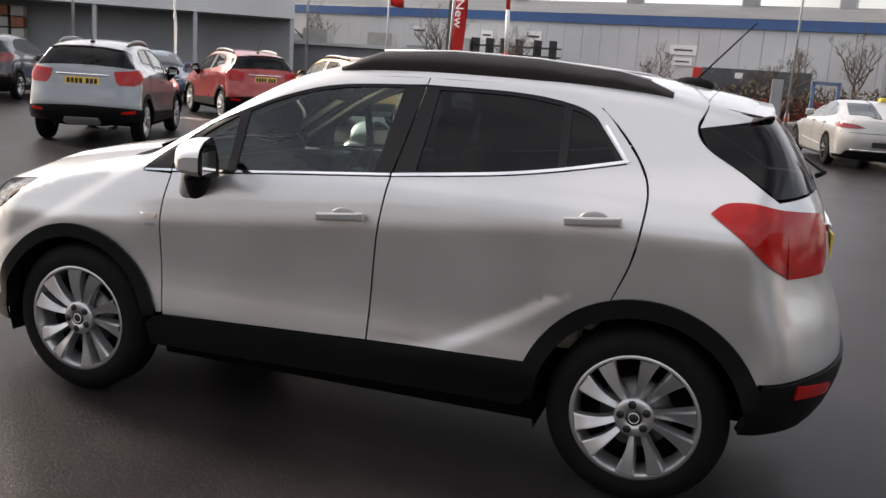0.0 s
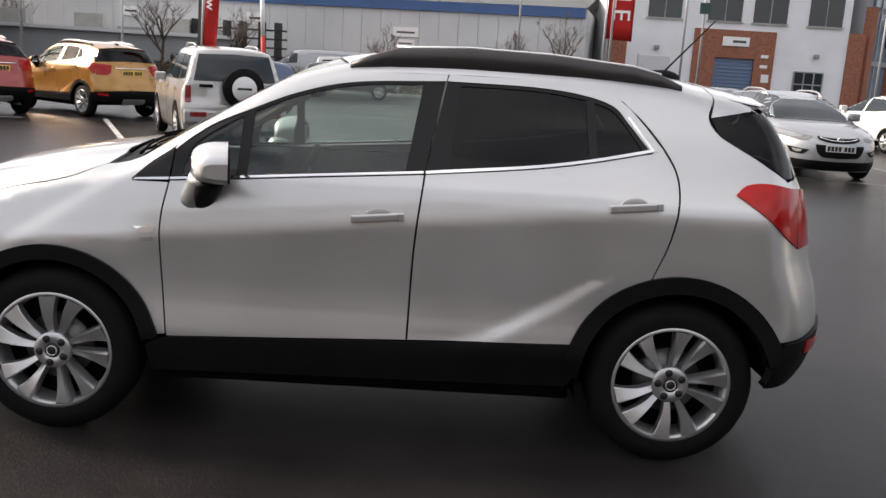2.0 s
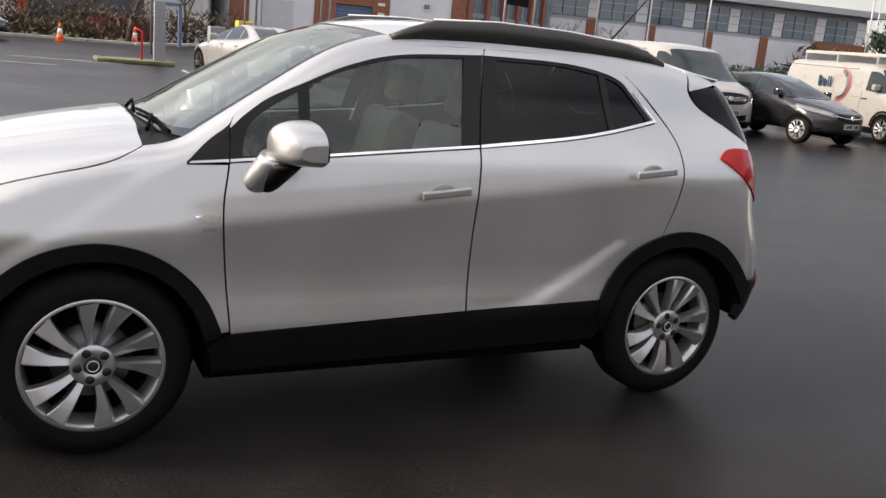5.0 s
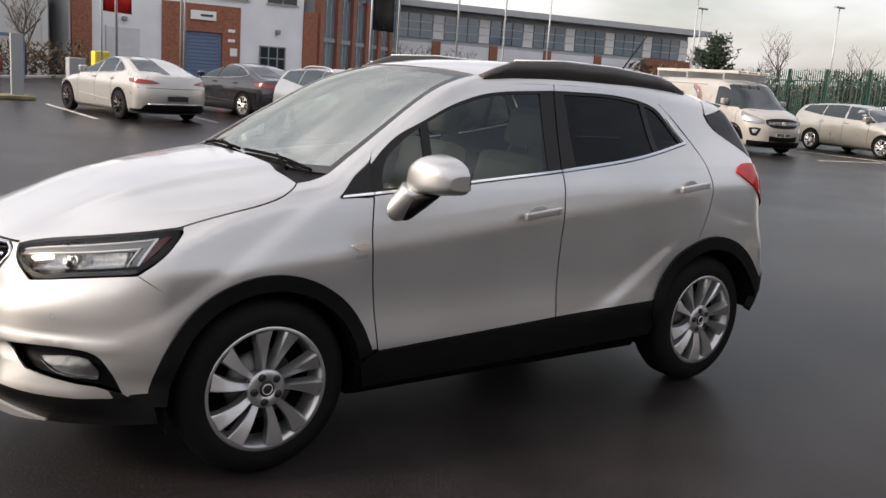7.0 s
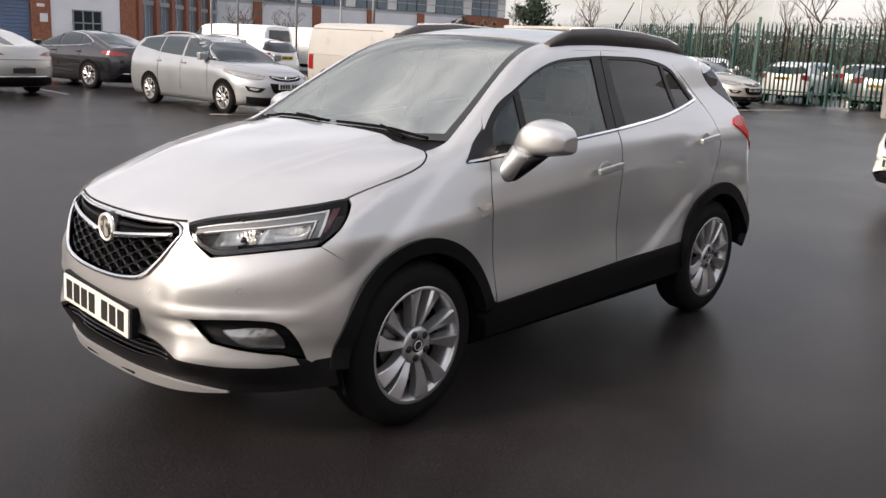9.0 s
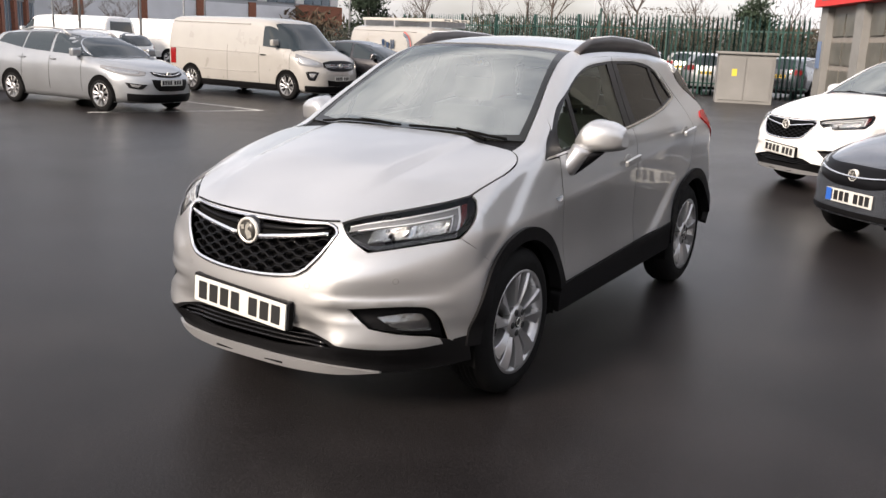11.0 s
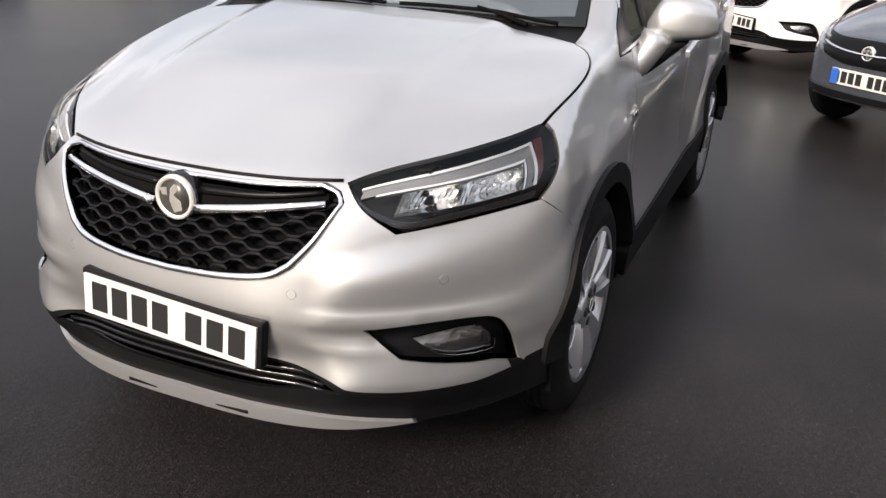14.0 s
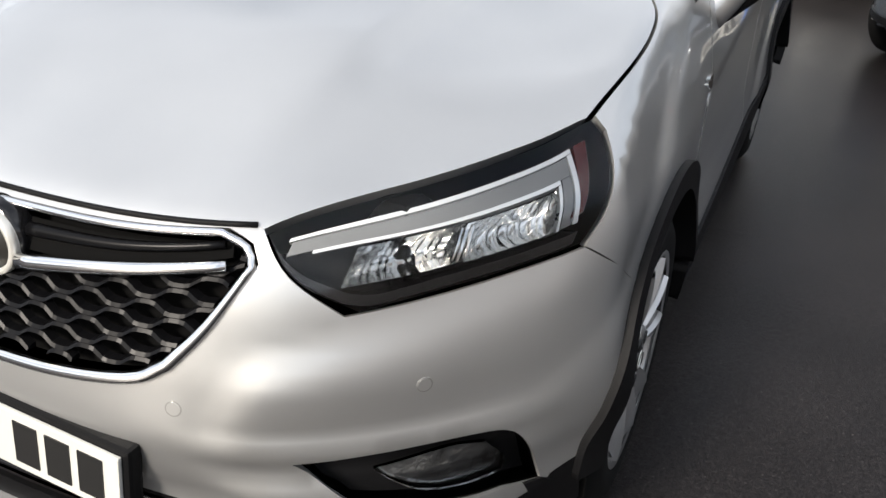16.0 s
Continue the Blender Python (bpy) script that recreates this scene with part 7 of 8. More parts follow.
# white and brick workshop units
un = thing("workshop_units", frame_at(10.2, 51.2, 25.6, 50.6), "white block and red brick workshop units", "building")
L = 15.4
part("front_wall", box(1.2, 0.0, 0, 5.2, 0.3, 9), WHITEWALL, un, "white block wall")
part("front_wall", box(5.2, 0.0, 4.7, 10.1, 0.3, 9), WHITEWALL, un)
part("front_wall", box(10.1, 0.0, 0, 14.4, 0.3, 9), WHITEWALL, un, "white block wall")
part("side_wall", box(0, 0.3, 0, 0.3, 14, 9), WHITEWALL, un)
part("rear_wall", box(0, 14, 0, L, 14.3, 9), WHITEWALL, un)
part("flat_roof", box(0, 0, 9, L, 14, 9.3), DARKGREY, un)
part("brick_pier", box(0.1, -0.12, 0, 1.19, 0.3, 4.9), BRICK, un, "red brick pier")
part("brick_pier", box(14.41, -0.12, 0, 15.4, 0.3, 4.9), BRICK, un, "red brick pier")
part("brick_surround", box(5.2, -0.1, 0, 6.55, 0.3, 4.7), BRICK, un, "red brick door surround")
part("brick_surround", box(8.95, -0.1, 0, 10.1, 0.3, 4.7), BRICK, un)
part("brick_surround", box(6.55, -0.1, 3.05, 8.95, 0.3, 4.7), BRICK, un)
for k in range(14):
    part("roller_slat", box(6.55, 0.06, 0.02 + k * 0.215, 8.95, 0.12, 0.02 + k * 0.215 + 0.2, 0.02), ROLLER, un)
s = part("unit_sign", box(6.9, -0.2, 3.75, 8.5, -0.1, 4.3, 0.02), WHITEPAINT, un, "cream name board")
part("sign_line", box(7.5, -0.208, 3.95, 8.3, -0.2, 4.1), GREYPAINT, s)
for x, z in ((9.3, 3.15), (9.3, 2.55), (9.45, 1.7)):
    part("notice", box(x, -0.13, z, x + 0.45, -0.105, z + 0.18 + (0.3 if z < 2 else 0)), WHITEPAINT, un)
part("personnel_door", box(2.0, -0.05, 0, 3.9, 0.0, 2.9), PALEDOOR, un, "pale grey door")
part("door_frame", box(1.92, -0.03, 0, 1.995, 0.02, 2.98), STEEL, un)
part("plinth", box(1.2, -0.06, 0, 1.9, 0.0, 0.6), CONCRETE, un)
part("plinth", box(3.95, -0.06, 0, 5.19, 0.0, 0.6), CONCRETE, un)
en = part("entrance", box(11.4, -0.04, 0, 13.2, 0.0, 2.5), DARKGLASS, un, "dark glazed entrance with a panelled frame")
for x in (11.4, 12.0, 12.6, 13.14):
    part("mullion", box(x, -0.09, 0, x + 0.07, -0.04, 2.5), DARKGREY, en)
for z in (0.9, 1.7, 2.43):
    part("transom", box(11.4, -0.085, z, 13.2, -0.045, z + 0.07), DARKGREY, en)
for x in (2.3, 5.9, 8.6, 11.9):
    w = part("window", box(x, -0.04, 5.2, x + 2.0, 0.02, 7.3), DARKGLASS, un, "dark upper window")
    part("window_bar", box(x + 0.97, -0.08, 5.2, x + 1.03, -0.04, 7.3), DARKGREY, w)
    part("window_sill", box(x - 0.1, -0.12, 5.1, x + 2.1, -0.04, 5.19), CONCRETE, w)
for x in (3.0, 12.6):
    part("wall_lamp", box(x - 0.15, -0.28, 3.3, x + 0.15, -0.01, 3.55, 0.05), DARKGREY, un)

# blue glazed office block beside the units
of = thing("glazed_offices", frame_at(25.8, 50.6, 42, 66), "blue glazed office block with brick piers", "building")
part("rear_block", box(0, 0.4, 0, 22, 12, 9.5), DARKGREY, of)
for i in range(6):
    a = i * 3.7
    part("brick_pier", box(a, -0.05, 0, a + 0.8, 0.4, 6.5), BRICK, of)
    for z in (0.3, 3.4, 6.6):
        part("glazed_bay", box(a + 0.85, 0.2, z, a + 3.65, 0.39, z + 2.8), BLUEGLASS, of)
    for q in (1.7, 2.6):
        part("glazing_bar", box(a + q, 0.12, 0.3, a + q + 0.08, 0.2, 9.4), STEEL, of)
    part("spandrel", box(a + 0.85, 0.1, 3.1, a + 3.65, 0.19, 3.39), DARKGREY, of)
part("canopy", box(-0.5, -1.8, 9.5, 22.5, 12.3, 9.8), DARKGREY, of)

# far long office building
fo = thing("long_offices", frame_at(22, 72, 78, 63), "long low office building with a ribbon of windows", "building")
L = 56.7
part("lower_wall", box(0, 0, 0, L, 0.4, 4.3), WHITEWALL, fo, "pale lower wall")
part("upper_block", box(0, 0.3, 4.31, L, 14, 7.4), OFFICEGREY, fo)
for i in range(9):
    a = i * 6.3
    part("brick_pier", box(a, -0.15, 0, a + 0.9, -0.01, 4.5), BRICK, fo, "red brick pier")
    for k in range(5):
        part("window", box(a + 0.1 + k * 1.25, 0.12, 4.7, a + 1.25 + k * 1.25, 0.29, 6.9), BLUEGLASS if (i * 5 + k) % 4 else WHITEPAINT, fo)
    for z in (5.4, 6.15):
        part("window_bar", box(a, 0.05, z, a + 6.3, 0.11, z + 0.06), STEEL, fo)
part("brick_end", box(L - 6, -0.25, 0, L + 0.3, -0.16, 4.6), BRICK, fo, "red brick end wall")
part("roof", box(-1, -1.6, 7.42, L + 1.6, 14.6, 8.0), STEEL, fo, "overhanging grey roof")

# sheds and sheds' yard behind the parked SUVs
sh1 = thing("grey_shed", frame_at(-46, 24, -20.5, 38), "large grey clad shed with an open loading bay", "building")
part("upper_cladding", box(0, 0, 3.4, 29, 16, 8.5), GREYWALL, sh1, "smooth grey cladding")
part("loading_back", box(0, 3.0, 0, 29, 3.3, 3.4), DARKGREY, sh1, "shaded loading bay wall")
for i in range(7):
    part("bay_post", box(i * 4.8, 0.1, 0, i * 4.8 + 0.2, 0.35, 3.4), STEEL, sh1)
for i in range(9):
    for k in range(3):
        part("crate", box(9 + i * 0.75, 1.8, 1.5 + k * 0.55, 9.6 + i * 0.75, 2.5, 1.98 + k * 0.55, 0.02), CONCRETE if (i + k) % 3 else BRICK, sh1)
sh2 = thing("white_shed", frame_at(-62, 34, -34, 45), "low white shed with a pale roof", "building")
part("shed_wall", box(0, 0, 0, 26, 12, 2.6), GREYWALL, sh2)
part("shed_roof", box(-0.4, -0.5, 2.6, 26.4, 12.4, 3.1, 0.1), WHITEPAINT, sh2)
sh3 = thing("small_house", frame_at(-40, 62, -34, 63), "small far house with a pale gable", "building")
part("house_wall", box(0, 0, 0, 6, 6, 4), WHITEWALL, sh3)
bm = bmesh.new()
vs = [bm.verts.new(p) for p in ((-0.3, -0.3, 4), (6.3, -0.3, 4), (6.3, 6.3, 4), (-0.3, 6.3, 4), (-0.3, 3, 6), (6.3, 3, 6))]
for f in ((0, 1, 5, 4), (2, 3, 4, 5), (1, 2, 5), (3, 0, 4)):
    bm.faces.new([vs[i] for i in f])
part("house_roof", bm, DARKGREY, sh3)
low = thing("low_store", frame_at(-27, 47, -12, 49), "low dark store with pallets on its roof", "building")
part("store_wall", box(0, 0, 0, 15, 4, 2.3), DARKGREY, low)
part("store_roof", box(-0.2, -0.3, 2.3, 15.2, 4.2, 2.5), GREYWALL, low)
for i, a in enumerate((2.0, 6.2, 11.0)):
    part("crate", box(a, 0.4, 2.5, a + 1.6, 1.8, 3.3, 0.03), CONCRETE, low)

# workshop of the yard, with shutter doors
WORKWALL = mat("pale_grey_plaster", (0.19, 0.19, 0.18), 0.7, vary=0.12, scale=1.2)
SHOPDOOR = mat("beige_door_frame", (0.2, 0.185, 0.165), 0.6, vary=0.1, scale=3)
SHOPPANE = mat("dusty_door_pane", (0.1, 0.098, 0.085), 0.3, vary=0.25, scale=2.5)
ws_b = thing("service_workshop", frame_at(25.0, 2.4, 10.5, -4.6), "pale service workshop with glazed shutter doors and a red fascia", "building")
L = 15.5
part("fascia", box(-0.1, -0.25, 3.0, 8.6, 0.3, 3.5), REDSIGN, ws_b, "red fascia board")
part("fascia_end", box(8.61, -0.2, 3.0, L, 0.3, 3.5), WORKWALL, ws_b)
part("fascia_top", box(-0.1, -0.1, 3.51, L, 0.3, 3.7), WORKWALL, ws_b)
for k in range(5):
    part("lettering_bar", box(0.6 + k * 1.5, -0.262, 3.16, 1.6 + k * 1.5, -0.251, 3.34), WORKWALL, ws_b)
part("upper_wall", box(0, 0.0, 3.71, L, 0.3, 5.6), WORKWALL, ws_b)
part("roof", box(0, 0.31, 5.3, L, 12, 5.6), DARKGREY, ws_b)
part("end_wall", box(0, 0.36, 0, 0.3, 12, 5.29), WORKWALL, ws_b)
part("back_wall", box(0, 12, 0, L, 12.3, 5.6), WORKWALL, ws_b)
for i in range(5):
    a = i * 3.1
    part("pier", box(a, -0.05, 0, a + 0.65, 0.35, 2.99), WORKWALL, ws_b, "pale pier")
    d = part("shutter_door", box(a + 0.66, 0.15, 0, a + 3.09, 0.25, 2.99), SHOPDOOR, ws_b, "glazed sectional door")
    for z in (0.55, 1.35, 2.15):
        for k in range(2):
            part("door_pane", box(a + 0.8 + k * 1.12, 0.1, z, a + 1.8 + k * 1.12, 0.145, z + 0.62), SHOPPANE, d)
part("notice", box(0.15, -0.09, 1.2, 0.45, -0.06, 2.0), ROLLER, ws_b)

# plain showroom front that closes the yard behind the camera
solid("wall_south", box(-60, -26, 0, 60, -25.5, 8.0), WALLDARK, None, "plain warm brown showroom front", "wall", kind="structure")

# ---- fence, cabinet, kerbs ----
fence = thing("palisade_fence", None, "green steel palisade fence", "fence")
runs = (((34.0, 24.0), (27.3, 10.6)), ((27.3, 10.6), (26.6, 2.9)))
pale_bm = None
for (xa, ya), (xb, yb) in runs:
    d = Vector((xb - xa, yb - ya, 0))
    m = frame_at(xa, ya, xb, yb)
    n = int(d.length / 0.16)
    me = None
    for i in range(n):
        if me is None:
            bm = bmesh.new()
            prof = [(-0.034, 0.0), (0.0, -0.014), (0.034, 0.0)]
            lo = [bm.verts.new((a, b, 0.08)) for a, b in prof]
            hi = [bm.verts.new((a, b, 2.6)) for a, b in prof]
            tip = bm.verts.new((0, -0.01, 2.8))
            for k in range(2):
                bm.faces.new((lo[k], lo[k + 1], hi[k + 1], hi[k]))
                bm.faces.new((hi[k], hi[k + 1], tip))
            bmesh.ops.solidify(bm, geom=bm.faces[:], thickness=0.006)
            me = bpy.data.meshes.new("pale")
            bm.to_mesh(me)
            bm.free()
            me.materials.append(GREENPAINT)
        ob = new("pale", me)
        ob.parent = fence
        ob.matrix_world = m @ pose(i * 0.16 + 0.08, 0, 0)
    for z in (0.45, 2.25):
        part("rail", box(0, 0.01, z, d.length, 0.05, z + 0.05, 0, m), GREENPAINT, fence)
    for i in range(int(d.length / 2.75) + 1):
        part("post", box(i * 2.75 - 0.05, 0.05, 0, i * 2.75 + 0.05, 0.13, 2.75, 0, m), GREENPAINT, fence)
part("gate_post", box(27.21, 10.46, 0, 27.29, 10.54, 2.95, 0.01), GREENPAINT, fence, "green steel gate post")
cab = thing("utility_cabinet", pose(24.9, 4.5, 0, 0, 0, 108), "grey steel utility cabinet on the yard's edge", "cabinet")
part("cabinet_body", box(-0.85, -0.6, 0, 0.85, 0.6, 1.52, 0.02), WORKWALL, cab)
part("cabinet_roof", box(-0.92, -0.68, 1.52, 0.92, 0.68, 1.6, 0.02), WORKWALL, cab)
for s in (-0.4, 0.4):
    part("cabinet_door", box(s - 0.37, 0.6, 0.1, s + 0.37, 0.625, 1.42, 0.01), WORKWALL, cab)
part("warning_label", box(0.28, 0.626, 0.85, 0.43, 0.632, 1.07), YELLOW, cab)
for name, x0, y0, x1, y1, w in (("kerb", -16, 37.5, 3.5, 38.3, 0.25), ("kerb", 3.5, 38.3, 9, 46, 0.25)):
    d = Vector((x1 - x0, y1 - y0, 0))
    k = thing(name, frame_at(x0, y0, x1, y1), "concrete kerb at the road's edge", "kerb", kind="structure")
    for i in range(int(d.length / 0.92)):
        part("kerb_stone", box(i * 0.92, 0, 0, i * 0.92 + 0.905, w, 0.13, 0.02), CONCRETE, k)
bm = box(-16, 38.6, 0, 3.3, 47, 0.1)
solid("verge", bm, VERGE, None, "rough winter grass verge", "verge", kind="structure")
island = solid("kerb_island", box(0.7, 23.9, 0, 2.9, 25.1, 0.12, 0.04), MOSSY, None, "low kerbed island", "kerb", kind="structure")


def road_line(x0, y0, x1, y1, w=0.1):
    d = Vector((x1 - x0, y1 - y0, 0))
    ob = solid("bay_line", box(0, -w / 2, 0.0, d.length, w / 2, 0.004, 0, frame_at(x0, y0, x1, y1)), ROADWHITE, None, "worn white parking bay line", "road marking", kind="structure")


for a in ((-7.0, 15.3, -5.2, 11.2), (-6.2, 16.5, -3.0, 17.8), (2.9, 22.5, 2.9, 17.5), (5.9, 22.5, 5.7, 17.3), (6.0, 11.9, 9.2, 10.5), (9.2, 10.5, 9.6, 15.5), (19.0, 9.4, 24.6, 7.9), (16.4, 15, 16.2, 10.4), (-2.5, 21.5, -0.4, 21.2), (-1.5, 24.2, 1.4, 23.6), (-13.5, 10.5, -11.8, 6.5), (-13.2, 13.2, -8.4, 14.4), (21.6, 13.5, 21.8, 8.8), (-7.5, 9.5, -5.9, 6.2)):
    road_line(*a)


# ---- poles, flags, cones, bollards ----
def pole(x, y, h, r=0.05, label="slim grey steel flag pole", name="flag_pole", material=None):
    return part(name, tube([(x, y, 0), (x, y, h)], r, 10, r * 0.7), material or STEEL, None, label)


def lamp_post(x, y, h):
    ob = thing("lamp_post", pose(x, y, 0), "tall grey lamp post with twin heads", "lamp post", "lamp posts")
    part("column", tube([(0, 0, 0), (0, 0, h)], 0.09, 8, 0.05), STEEL, ob)
    for s in (-1, 1):
        part("lamp_head", box(s * 0.35 - 0.35, -0.15, h - 0.02, s * 0.35 + 0.3, 0.15, h + 0.12, 0.04), DARKGREY, ob)


def letters(text, parent, m, size, material):
    c = bpy.data.curves.new("lettering", "FONT")
    c.body, c.size, c.align_x, c.align_y, c.extrude = text, size, "CENTER", "CENTER", 0.004
    c.materials.append(material)
    ob = new("lettering", c)
    ob.parent = parent
    ob.matrix_world = m
    return ob


def banner(x, y, h, w, tall, rz, material, text="", bars=0, label="", lean=0.0):
    """A pole with a tall banner beside it; its lettering runs down the cloth."""
    ob = thing("banner_flag", pose(x, y, 0, 0, lean, rz), label, "flag", "banner flags")
    part("pole", tube([(0, 0, 0), (0, 0, h)], 0.035, 8, 0.025), STEEL, ob)
    bm = bmesh.new()
    cols = []
    for i in range(9):
        t = i / 8
        cols.append([bm.verts.new((0.05 + w * t, 0.04 * math.sin(t * 5 + k), h - 0.1 - tall * k / 6 - 0.06 * t * (k / 6))) for k in range(7)])
    for a, b in zip(cols, cols[1:]):
        for k in range(6):
            bm.faces.new((a[k], a[k + 1], b[k + 1], b[k])).smooth = True
    bmesh.ops.solidify(bm, geom=bm.faces[:], thickness=0.01)
    cloth = part("banner", bm, material, ob)
    base = ob.matrix_world @ pose(0.05 + w / 2, -0.06, h - 0.1 - tall / 2)
    if text:
        letters(text, ob, base @ pose(0, 0, 0, 90, 0, 0) @ pose(0, 0, 0, 0, 0, -90), w * 0.95, WHITEPAINT)
    for i in range(bars):
        part("lettering_bar", box(0.05 + w * 0.28, -0.07, h - 0.3 - tall * 0.13 * (i + 1), 0.05 + w * 0.72, -0.055, h - 0.3 - tall * 0.13 * (i + 0.35)), WHITEPAINT, cloth)
    return ob


banner(6.2, 29.5, 6.2, 0.95, 3.2, -14, REDSIGN, "SALE", 0, "red sale banner flag on a pole")
banner(-5.4, 17.0, 4.4, 0.36, 2.9, -20, REDSIGN, "New", 0, "slim red banner flag behind the parked cars", 2)
part("banner_back", box(-0.12, -0.01, 1.6, 0.0, 0.01, 4.35), BLACKCLOTH, scene.objects["banner_flag.001"])
b = thing("striped_pole", pose(-3.9, 17.2, 0, 0, -2, 0), "red and white striped pole", "pole")
for i in range(5):
    part("pole_band", tube([(0, 0, i * 1.0), (0, 0, i * 1.0 + 1.0)], 0.05, 10), REDSIGN if i % 2 else WHITEPAINT, b)
banner(-8.6, 21.0, 4.6, 0.4, 1.3, 10, REDSIGN, "", 0, "small red flag behind the orange car")
banner(-19.5, 26.2, 3.6, 0.55, 2.5, -50, WHITEPAINT, "", 2, "white feather flag on a pole", -6)
banner(13.9, 24.0, 6.4, 0.75, 3.4, -25, BLACKCLOTH, "", 3, "black banner flag with pale lettering")
for x, y, h in ((6.0, 27, 9), (9.4, 30.5, 9), (16.0, 25.5, 9.5), (19.5, 26.5, 9.5), (24.0, 29.0, 9.5), (3.2, 31.5, 9), (-19, 20, 7), (-13.0, 24.5, 7.5)):
    p = pole(x, y, h)
    tagged(p, "slim grey steel flag pole", "pole", "flag poles")
p = pole(12.2, 38.0, 9, 0.06, "slim pole with a small green sign")
tagged(p, "slim pole with a small green sign", "pole")
part("green_sign", box(11.95, 37.9, 4.6, 12.45, 37.94, 5.1, 0.01), GREENPAINT, p)
for x, y, h in ((58, 46, 9.2), (72, 42, 9.5), (50, 55, 10), (66, 52, 9), (88, 36, 9.5)):
    lamp_post(x, y, h)


def cone(x, y):
    ob = thing("traffic_cone", pose(x, y, 0), "orange and white traffic cone", "cone", "traffic cones")
    part("cone_base", box(-0.2, -0.2, 0, 0.2, 0.2, 0.04, 0.01), ORANGE, ob)
    for z0, z1, c in ((0.04, 0.3, ORANGE), (0.3, 0.52, WHITEPAINT), (0.52, 0.75, ORANGE)):
        part("cone_band", tube([(0, 0, z0), (0, 0, z1)], 0.17 - 0.18 * z0, 14, 0.17 - 0.18 * z1), c, ob)


cone(0.3, 36.6)
cone(3.6, 40.0)
cone(7.2, 35.5)
cone(9.5, 26.5)
ob = thing("grey_post", pose(2.5, 24.4, 0), "square grey steel post", "post")
part("post_body", box(-0.16, -0.1, 0.1, 0.16, 0.1, 1.85, 0.01), DARKGREY, ob)
ob = thing("red_post", pose(2.0, 24.35, 0), "slim red steel post with an arm", "post")
part("post_tube", tube([(0, 0, 0.1), (0, 0, 0.95), (-0.22, 0, 1.03)], 0.035, 8), REDSIGN, ob)
ob = thing("grey_bin", pose(4.6, 26.5, 0), "grey litter bin on a post", "bin")
part("bin_body", box(-0.25, -0.25, 0.5, 0.25, 0.25, 1.25, 0.03), DARKGREY, ob)
part("bin_post", box(-0.05, -0.05, 0, 0.05, 0.05, 0.5), DARKGREY, ob)
ob = thing("yellow_bin", pose(6.3, 30.0, 0), "yellow grit bin on a post", "bin")
part("bin_body", box(-0.28, -0.28, 0.75, 0.28, 0.28, 1.5, 0.06), YELLOW, ob)
part("bin_post", box(-0.06, -0.06, 0, 0.06, 0.06, 0.75), DARKGREY, ob)
ob = thing("red_barrier", frame_at(2.0, 45, 6, 46), "red plastic road barriers", "barrier")
for i in range(4):
    part("barrier_panel", box(i * 1.0, 0, 0.1, i * 1.0 + 0.9, 0.06, 1.0, 0.02), REDSIGN, ob)
ob = thing("gas_frame", frame_at(4.5, 40, 6, 40.3), "pale blue steel frame by the hedge", "frame")
for a in (0, 1.1):
    part("frame_post", box(a, 0, 0, a + 0.15, 0.1, 2.0), ROLLER, ob)
part("frame_top", box(0, 0, 1.85, 1.25, 0.1, 2.0), ROLLER, ob)


# ---- planting ----
def clump(bm, rnd, cx, cy, cz, rx, ry, rz, n, size):
    """Many small twiggy blades in a loose body."""
    for _ in range(n):
        u = Vector((rnd.gauss(0, 0.5), rnd.gauss(0, 0.5), min(rnd.gauss(0, 0.45), 0.7)))
        p = Vector((cx + u.x * rx, cy + u.y * ry, max(0.02, cz + u.z * rz)))
        d = Vector((rnd.uniform(-1, 1), rnd.uniform(-1, 1), rnd.uniform(0.1, 1.2))).normalized() * size * rnd.uniform(0.5, 1.4)
        s = d.cross(Vector((rnd.random() - 0.5, rnd.random() - 0.5, 0.2))).normalized() * size * 0.16
        bm.faces.new([bm.verts.new(q) for q in (p - s, p + s, p + d)])


def hedge(x0, y0, x1, y1, h, w, seed, material, label, count=90, size=0.35):
    rnd = random.Random(seed)
    bm = bmesh.new()
    n = int(math.hypot(x1 - x0, y1 - y0) / 0.5)
    for i in range(n):
        t = (i + rnd.random()) / n
        k = rnd.uniform(0.7, 1.15)
        clump(bm, rnd, x0 + (x1 - x0) * t, y0 + (y1 - y0) * t, h * 0.5 * k, 0.7, w, h * 0.55 * k, count, size)
    solid("hedge", bm, material, None, label, "hedge", kind="stuff")


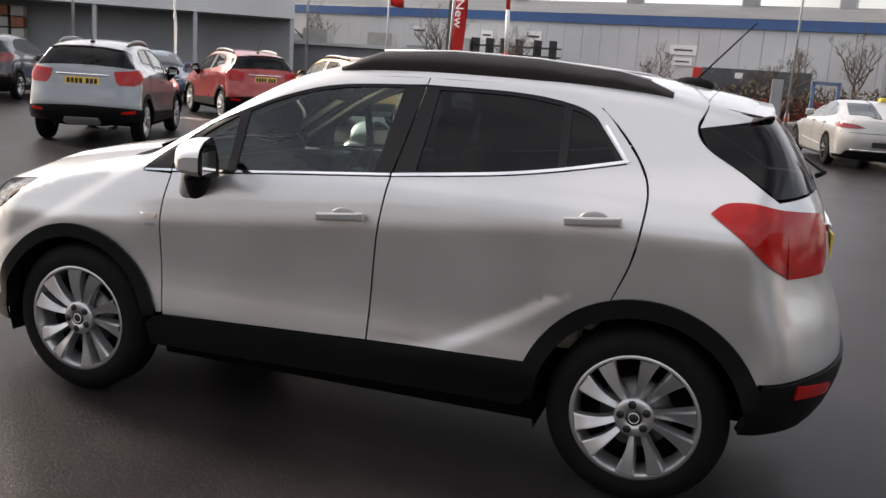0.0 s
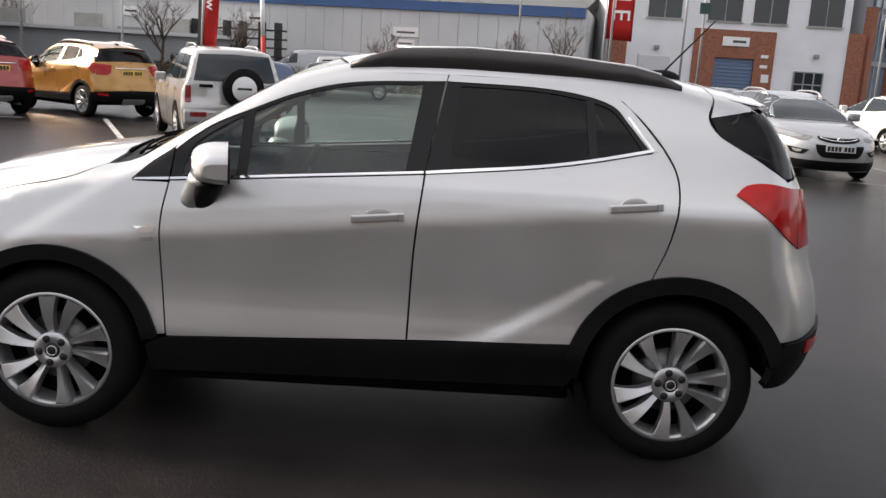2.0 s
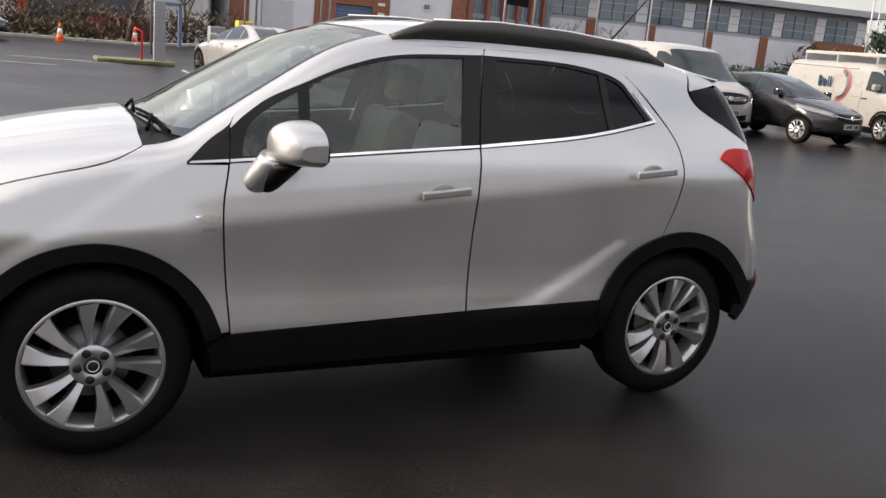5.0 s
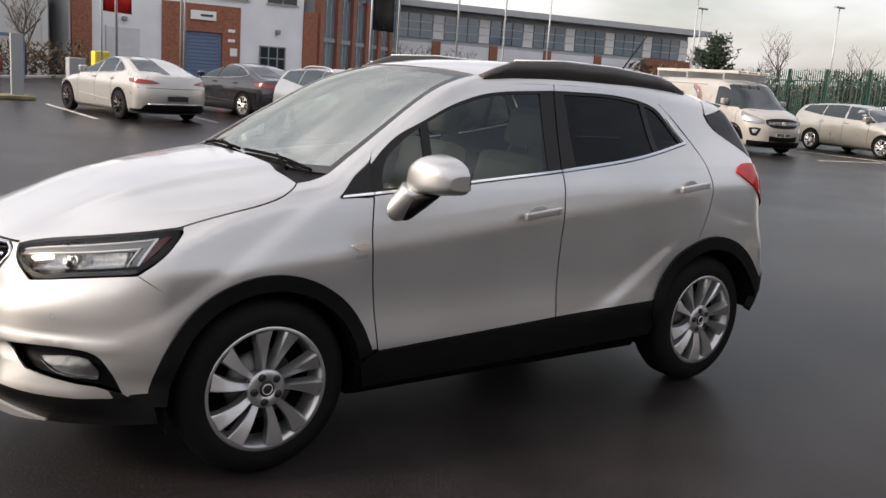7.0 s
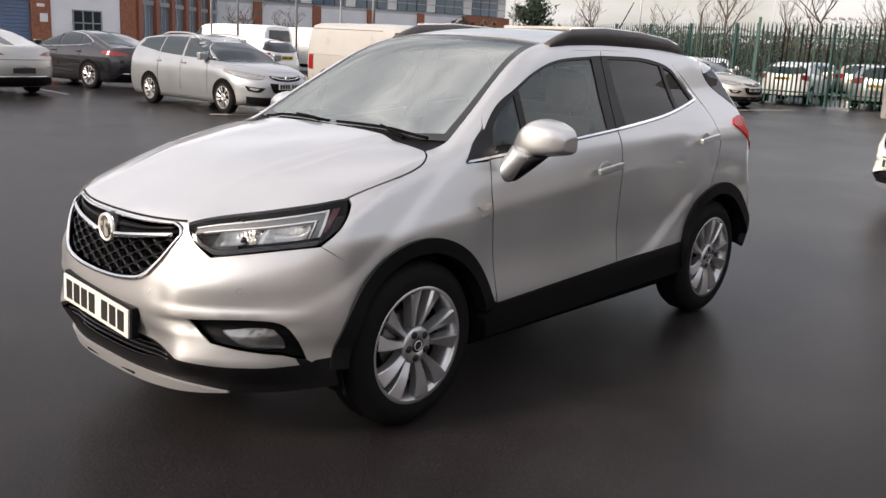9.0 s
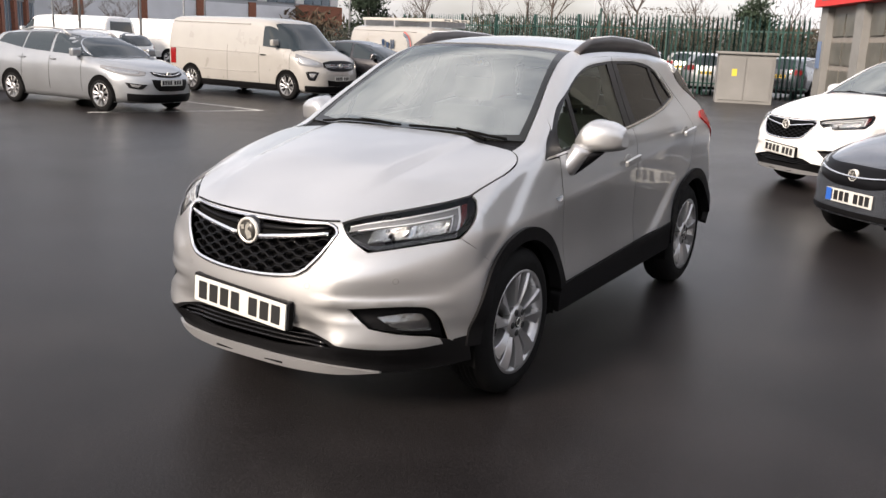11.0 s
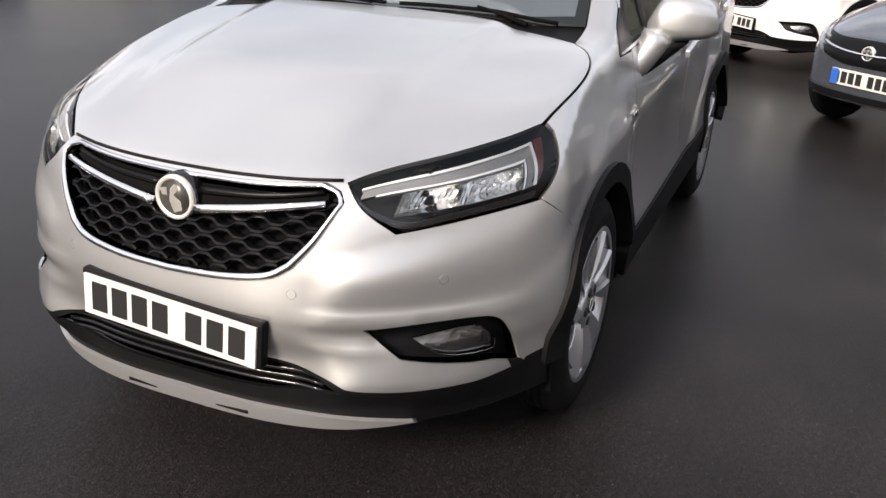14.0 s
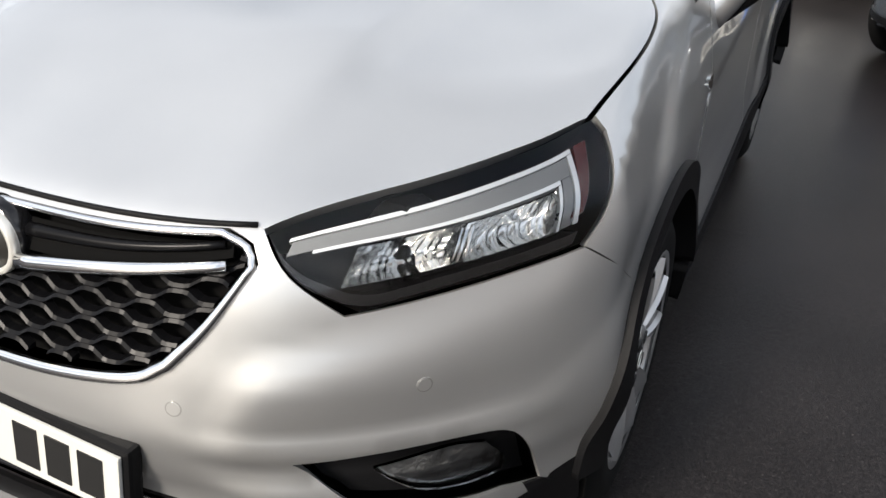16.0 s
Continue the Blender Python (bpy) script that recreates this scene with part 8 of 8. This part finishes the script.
def bare_tree(x, y, h, seed, group="bare trees", twigs=5):
    """A leafless tree: tapered trunk, forking limbs and fine twigs."""
    rnd = random.Random(seed)
    ob = thing("bare_tree", pose(x, y, 0), "leafless winter tree with fine twigs", "tree", group)
    trunk, crown = bmesh.new(), bmesh.new()

    def grow(p, d, ln, r, depth):
        pts = [p]
        q = p
        for k in range(3):
            d = (d + Vector((rnd.uniform(-0.18, 0.18), rnd.uniform(-0.18, 0.18), rnd.uniform(-0.02, 0.14)))).normalized()
            q = q + d * ln / 3
            pts.append(q)
        add_tube(trunk if depth < 2 else crown, pts, max(r, 0.008), 6 if depth < 2 else 3, r * 0.6, False)
        if depth >= twigs:
            return
        for k in range(3 if depth else 5):
            a = rnd.uniform(0, 6.28)
            side = Vector((math.cos(a), math.sin(a), rnd.uniform(0.1, 0.9))).normalized()
            base = pts[rnd.choice((1, 2, 3))] if depth else pts[rnd.choice((2, 3, 3))]
            grow(base, (d * 0.55 + side * 0.75).normalized(), ln * rnd.uniform(0.55, 0.75), r * 0.52, depth + 1)

    grow(Vector((0, 0, 0)), Vector((0, 0, 1)), h * 0.36, h * (0.02 if twigs > 4 else 0.011), 0)
    part("trunk", trunk, BARK, ob)
    part("crown", crown, TWIG, ob)


hedge(-14, 39.5, 3.0, 40.2, 0.9, 0.7, 1, HEDGE, "brown clipped winter hedge along the verge")
hedge(-2, 44.5, 9.5, 45.5, 1.75, 1.1, 2, HEDGE, "overgrown brown hedge by the warehouse")
hedge(-15, 46, -3, 46.5, 1.3, 1.0, 3, HEDGE, "overgrown brown hedge by the warehouse")
hedge(30, 38, 60, 50, 1.6, 1.2, 4, EVERGREEN, "dark shrubs before the offices")
for i, (x, y, h) in enumerate(((3.2, 39.6, 4.2), (-10.5, 44.5, 5.0), (-3.2, 45.5, 4.2), (2.6, 46.5, 3.8), (26, 40, 4.0), (34, 45, 4.2), (-14, 42, 5.5), (7, 47, 5.5), (-26, 52, 6.5))):
    bare_tree(x, y, h, 20 + i)
for i in range(13):
    a = radians(100 + i * 2.6)
    bare_tree(95 * math.cos(a) * 0.9, 100 * math.sin(a), 9 + (i * 37 % 5), 50 + i, "far bare trees", 4)
for i in range(16):
    t = i / 15
    bare_tree(92 + 14 * math.sin(i * 2.1), 62 - 75 * t, 9 + (i * 29 % 7), 90 + i, "far bare trees", 4)
rnd = random.Random(7)
for x0, y0, x1, y1, h, sd in ((-75, 92, -22, 105, 7.0, 31), (70, 64, 100, -20, 4.5, 32)):
    bm = bmesh.new()
    for i in range(70):
        t = rnd.random()
        k = rnd.uniform(0.5, 1.1)
        clump(bm, rnd, x0 + (x1 - x0) * t, y0 + (y1 - y0) * t, h * 0.45 * k, 3.0, 2.5, h * 0.5 * k, 150, 1.0)
    solid("far_woods", bm, HEDGE, None, "far brown winter woods", "trees", kind="stuff")


hedge(46, 27, 62, -4, 3.1, 1.6, 41, HAZE, "dark overgrown hedge beyond the fence", 420, 0.24)
hedge(40, 34, 46, 27, 2.2, 1.4, 42, HAZE, "dark overgrown hedge beyond the fence", 420, 0.24)
hedge(64, 24, 74, -4, 4.6, 2.2, 43, HEDGE, "tall brown winter thicket beyond the fence", 480, 0.2)


def evergreen(x, y, h, seed):
    rnd = random.Random(seed)
    ob = thing("evergreen_tree", pose(x, y, 0), "dark evergreen tree with an uneven crown", "tree", "evergreens")
    part("trunk", tube([(0, 0, 0), (0.1, 0, h * 0.5), (0, 0.1, h * 0.9)], h * 0.03, 8, h * 0.008), BARK, ob)
    bm = bmesh.new()
    for i in range(26):
        z = h * rnd.uniform(0.25, 1.0)
        r = h * 0.32 * (1.1 - z / h) + 0.3
        a = rnd.uniform(0, 6.28)
        clump(bm, rnd, r * math.cos(a), r * math.sin(a), z, 0.9, 0.9, 0.7, 130, 0.45)
    part("crown", bm, EVERGREEN, ob)


for i, (x, y, h) in enumerate(((62, 47, 6.0), (66, 14, 5.0), (72, 4, 5.5))):
    evergreen(x, y, h, 300 + i)
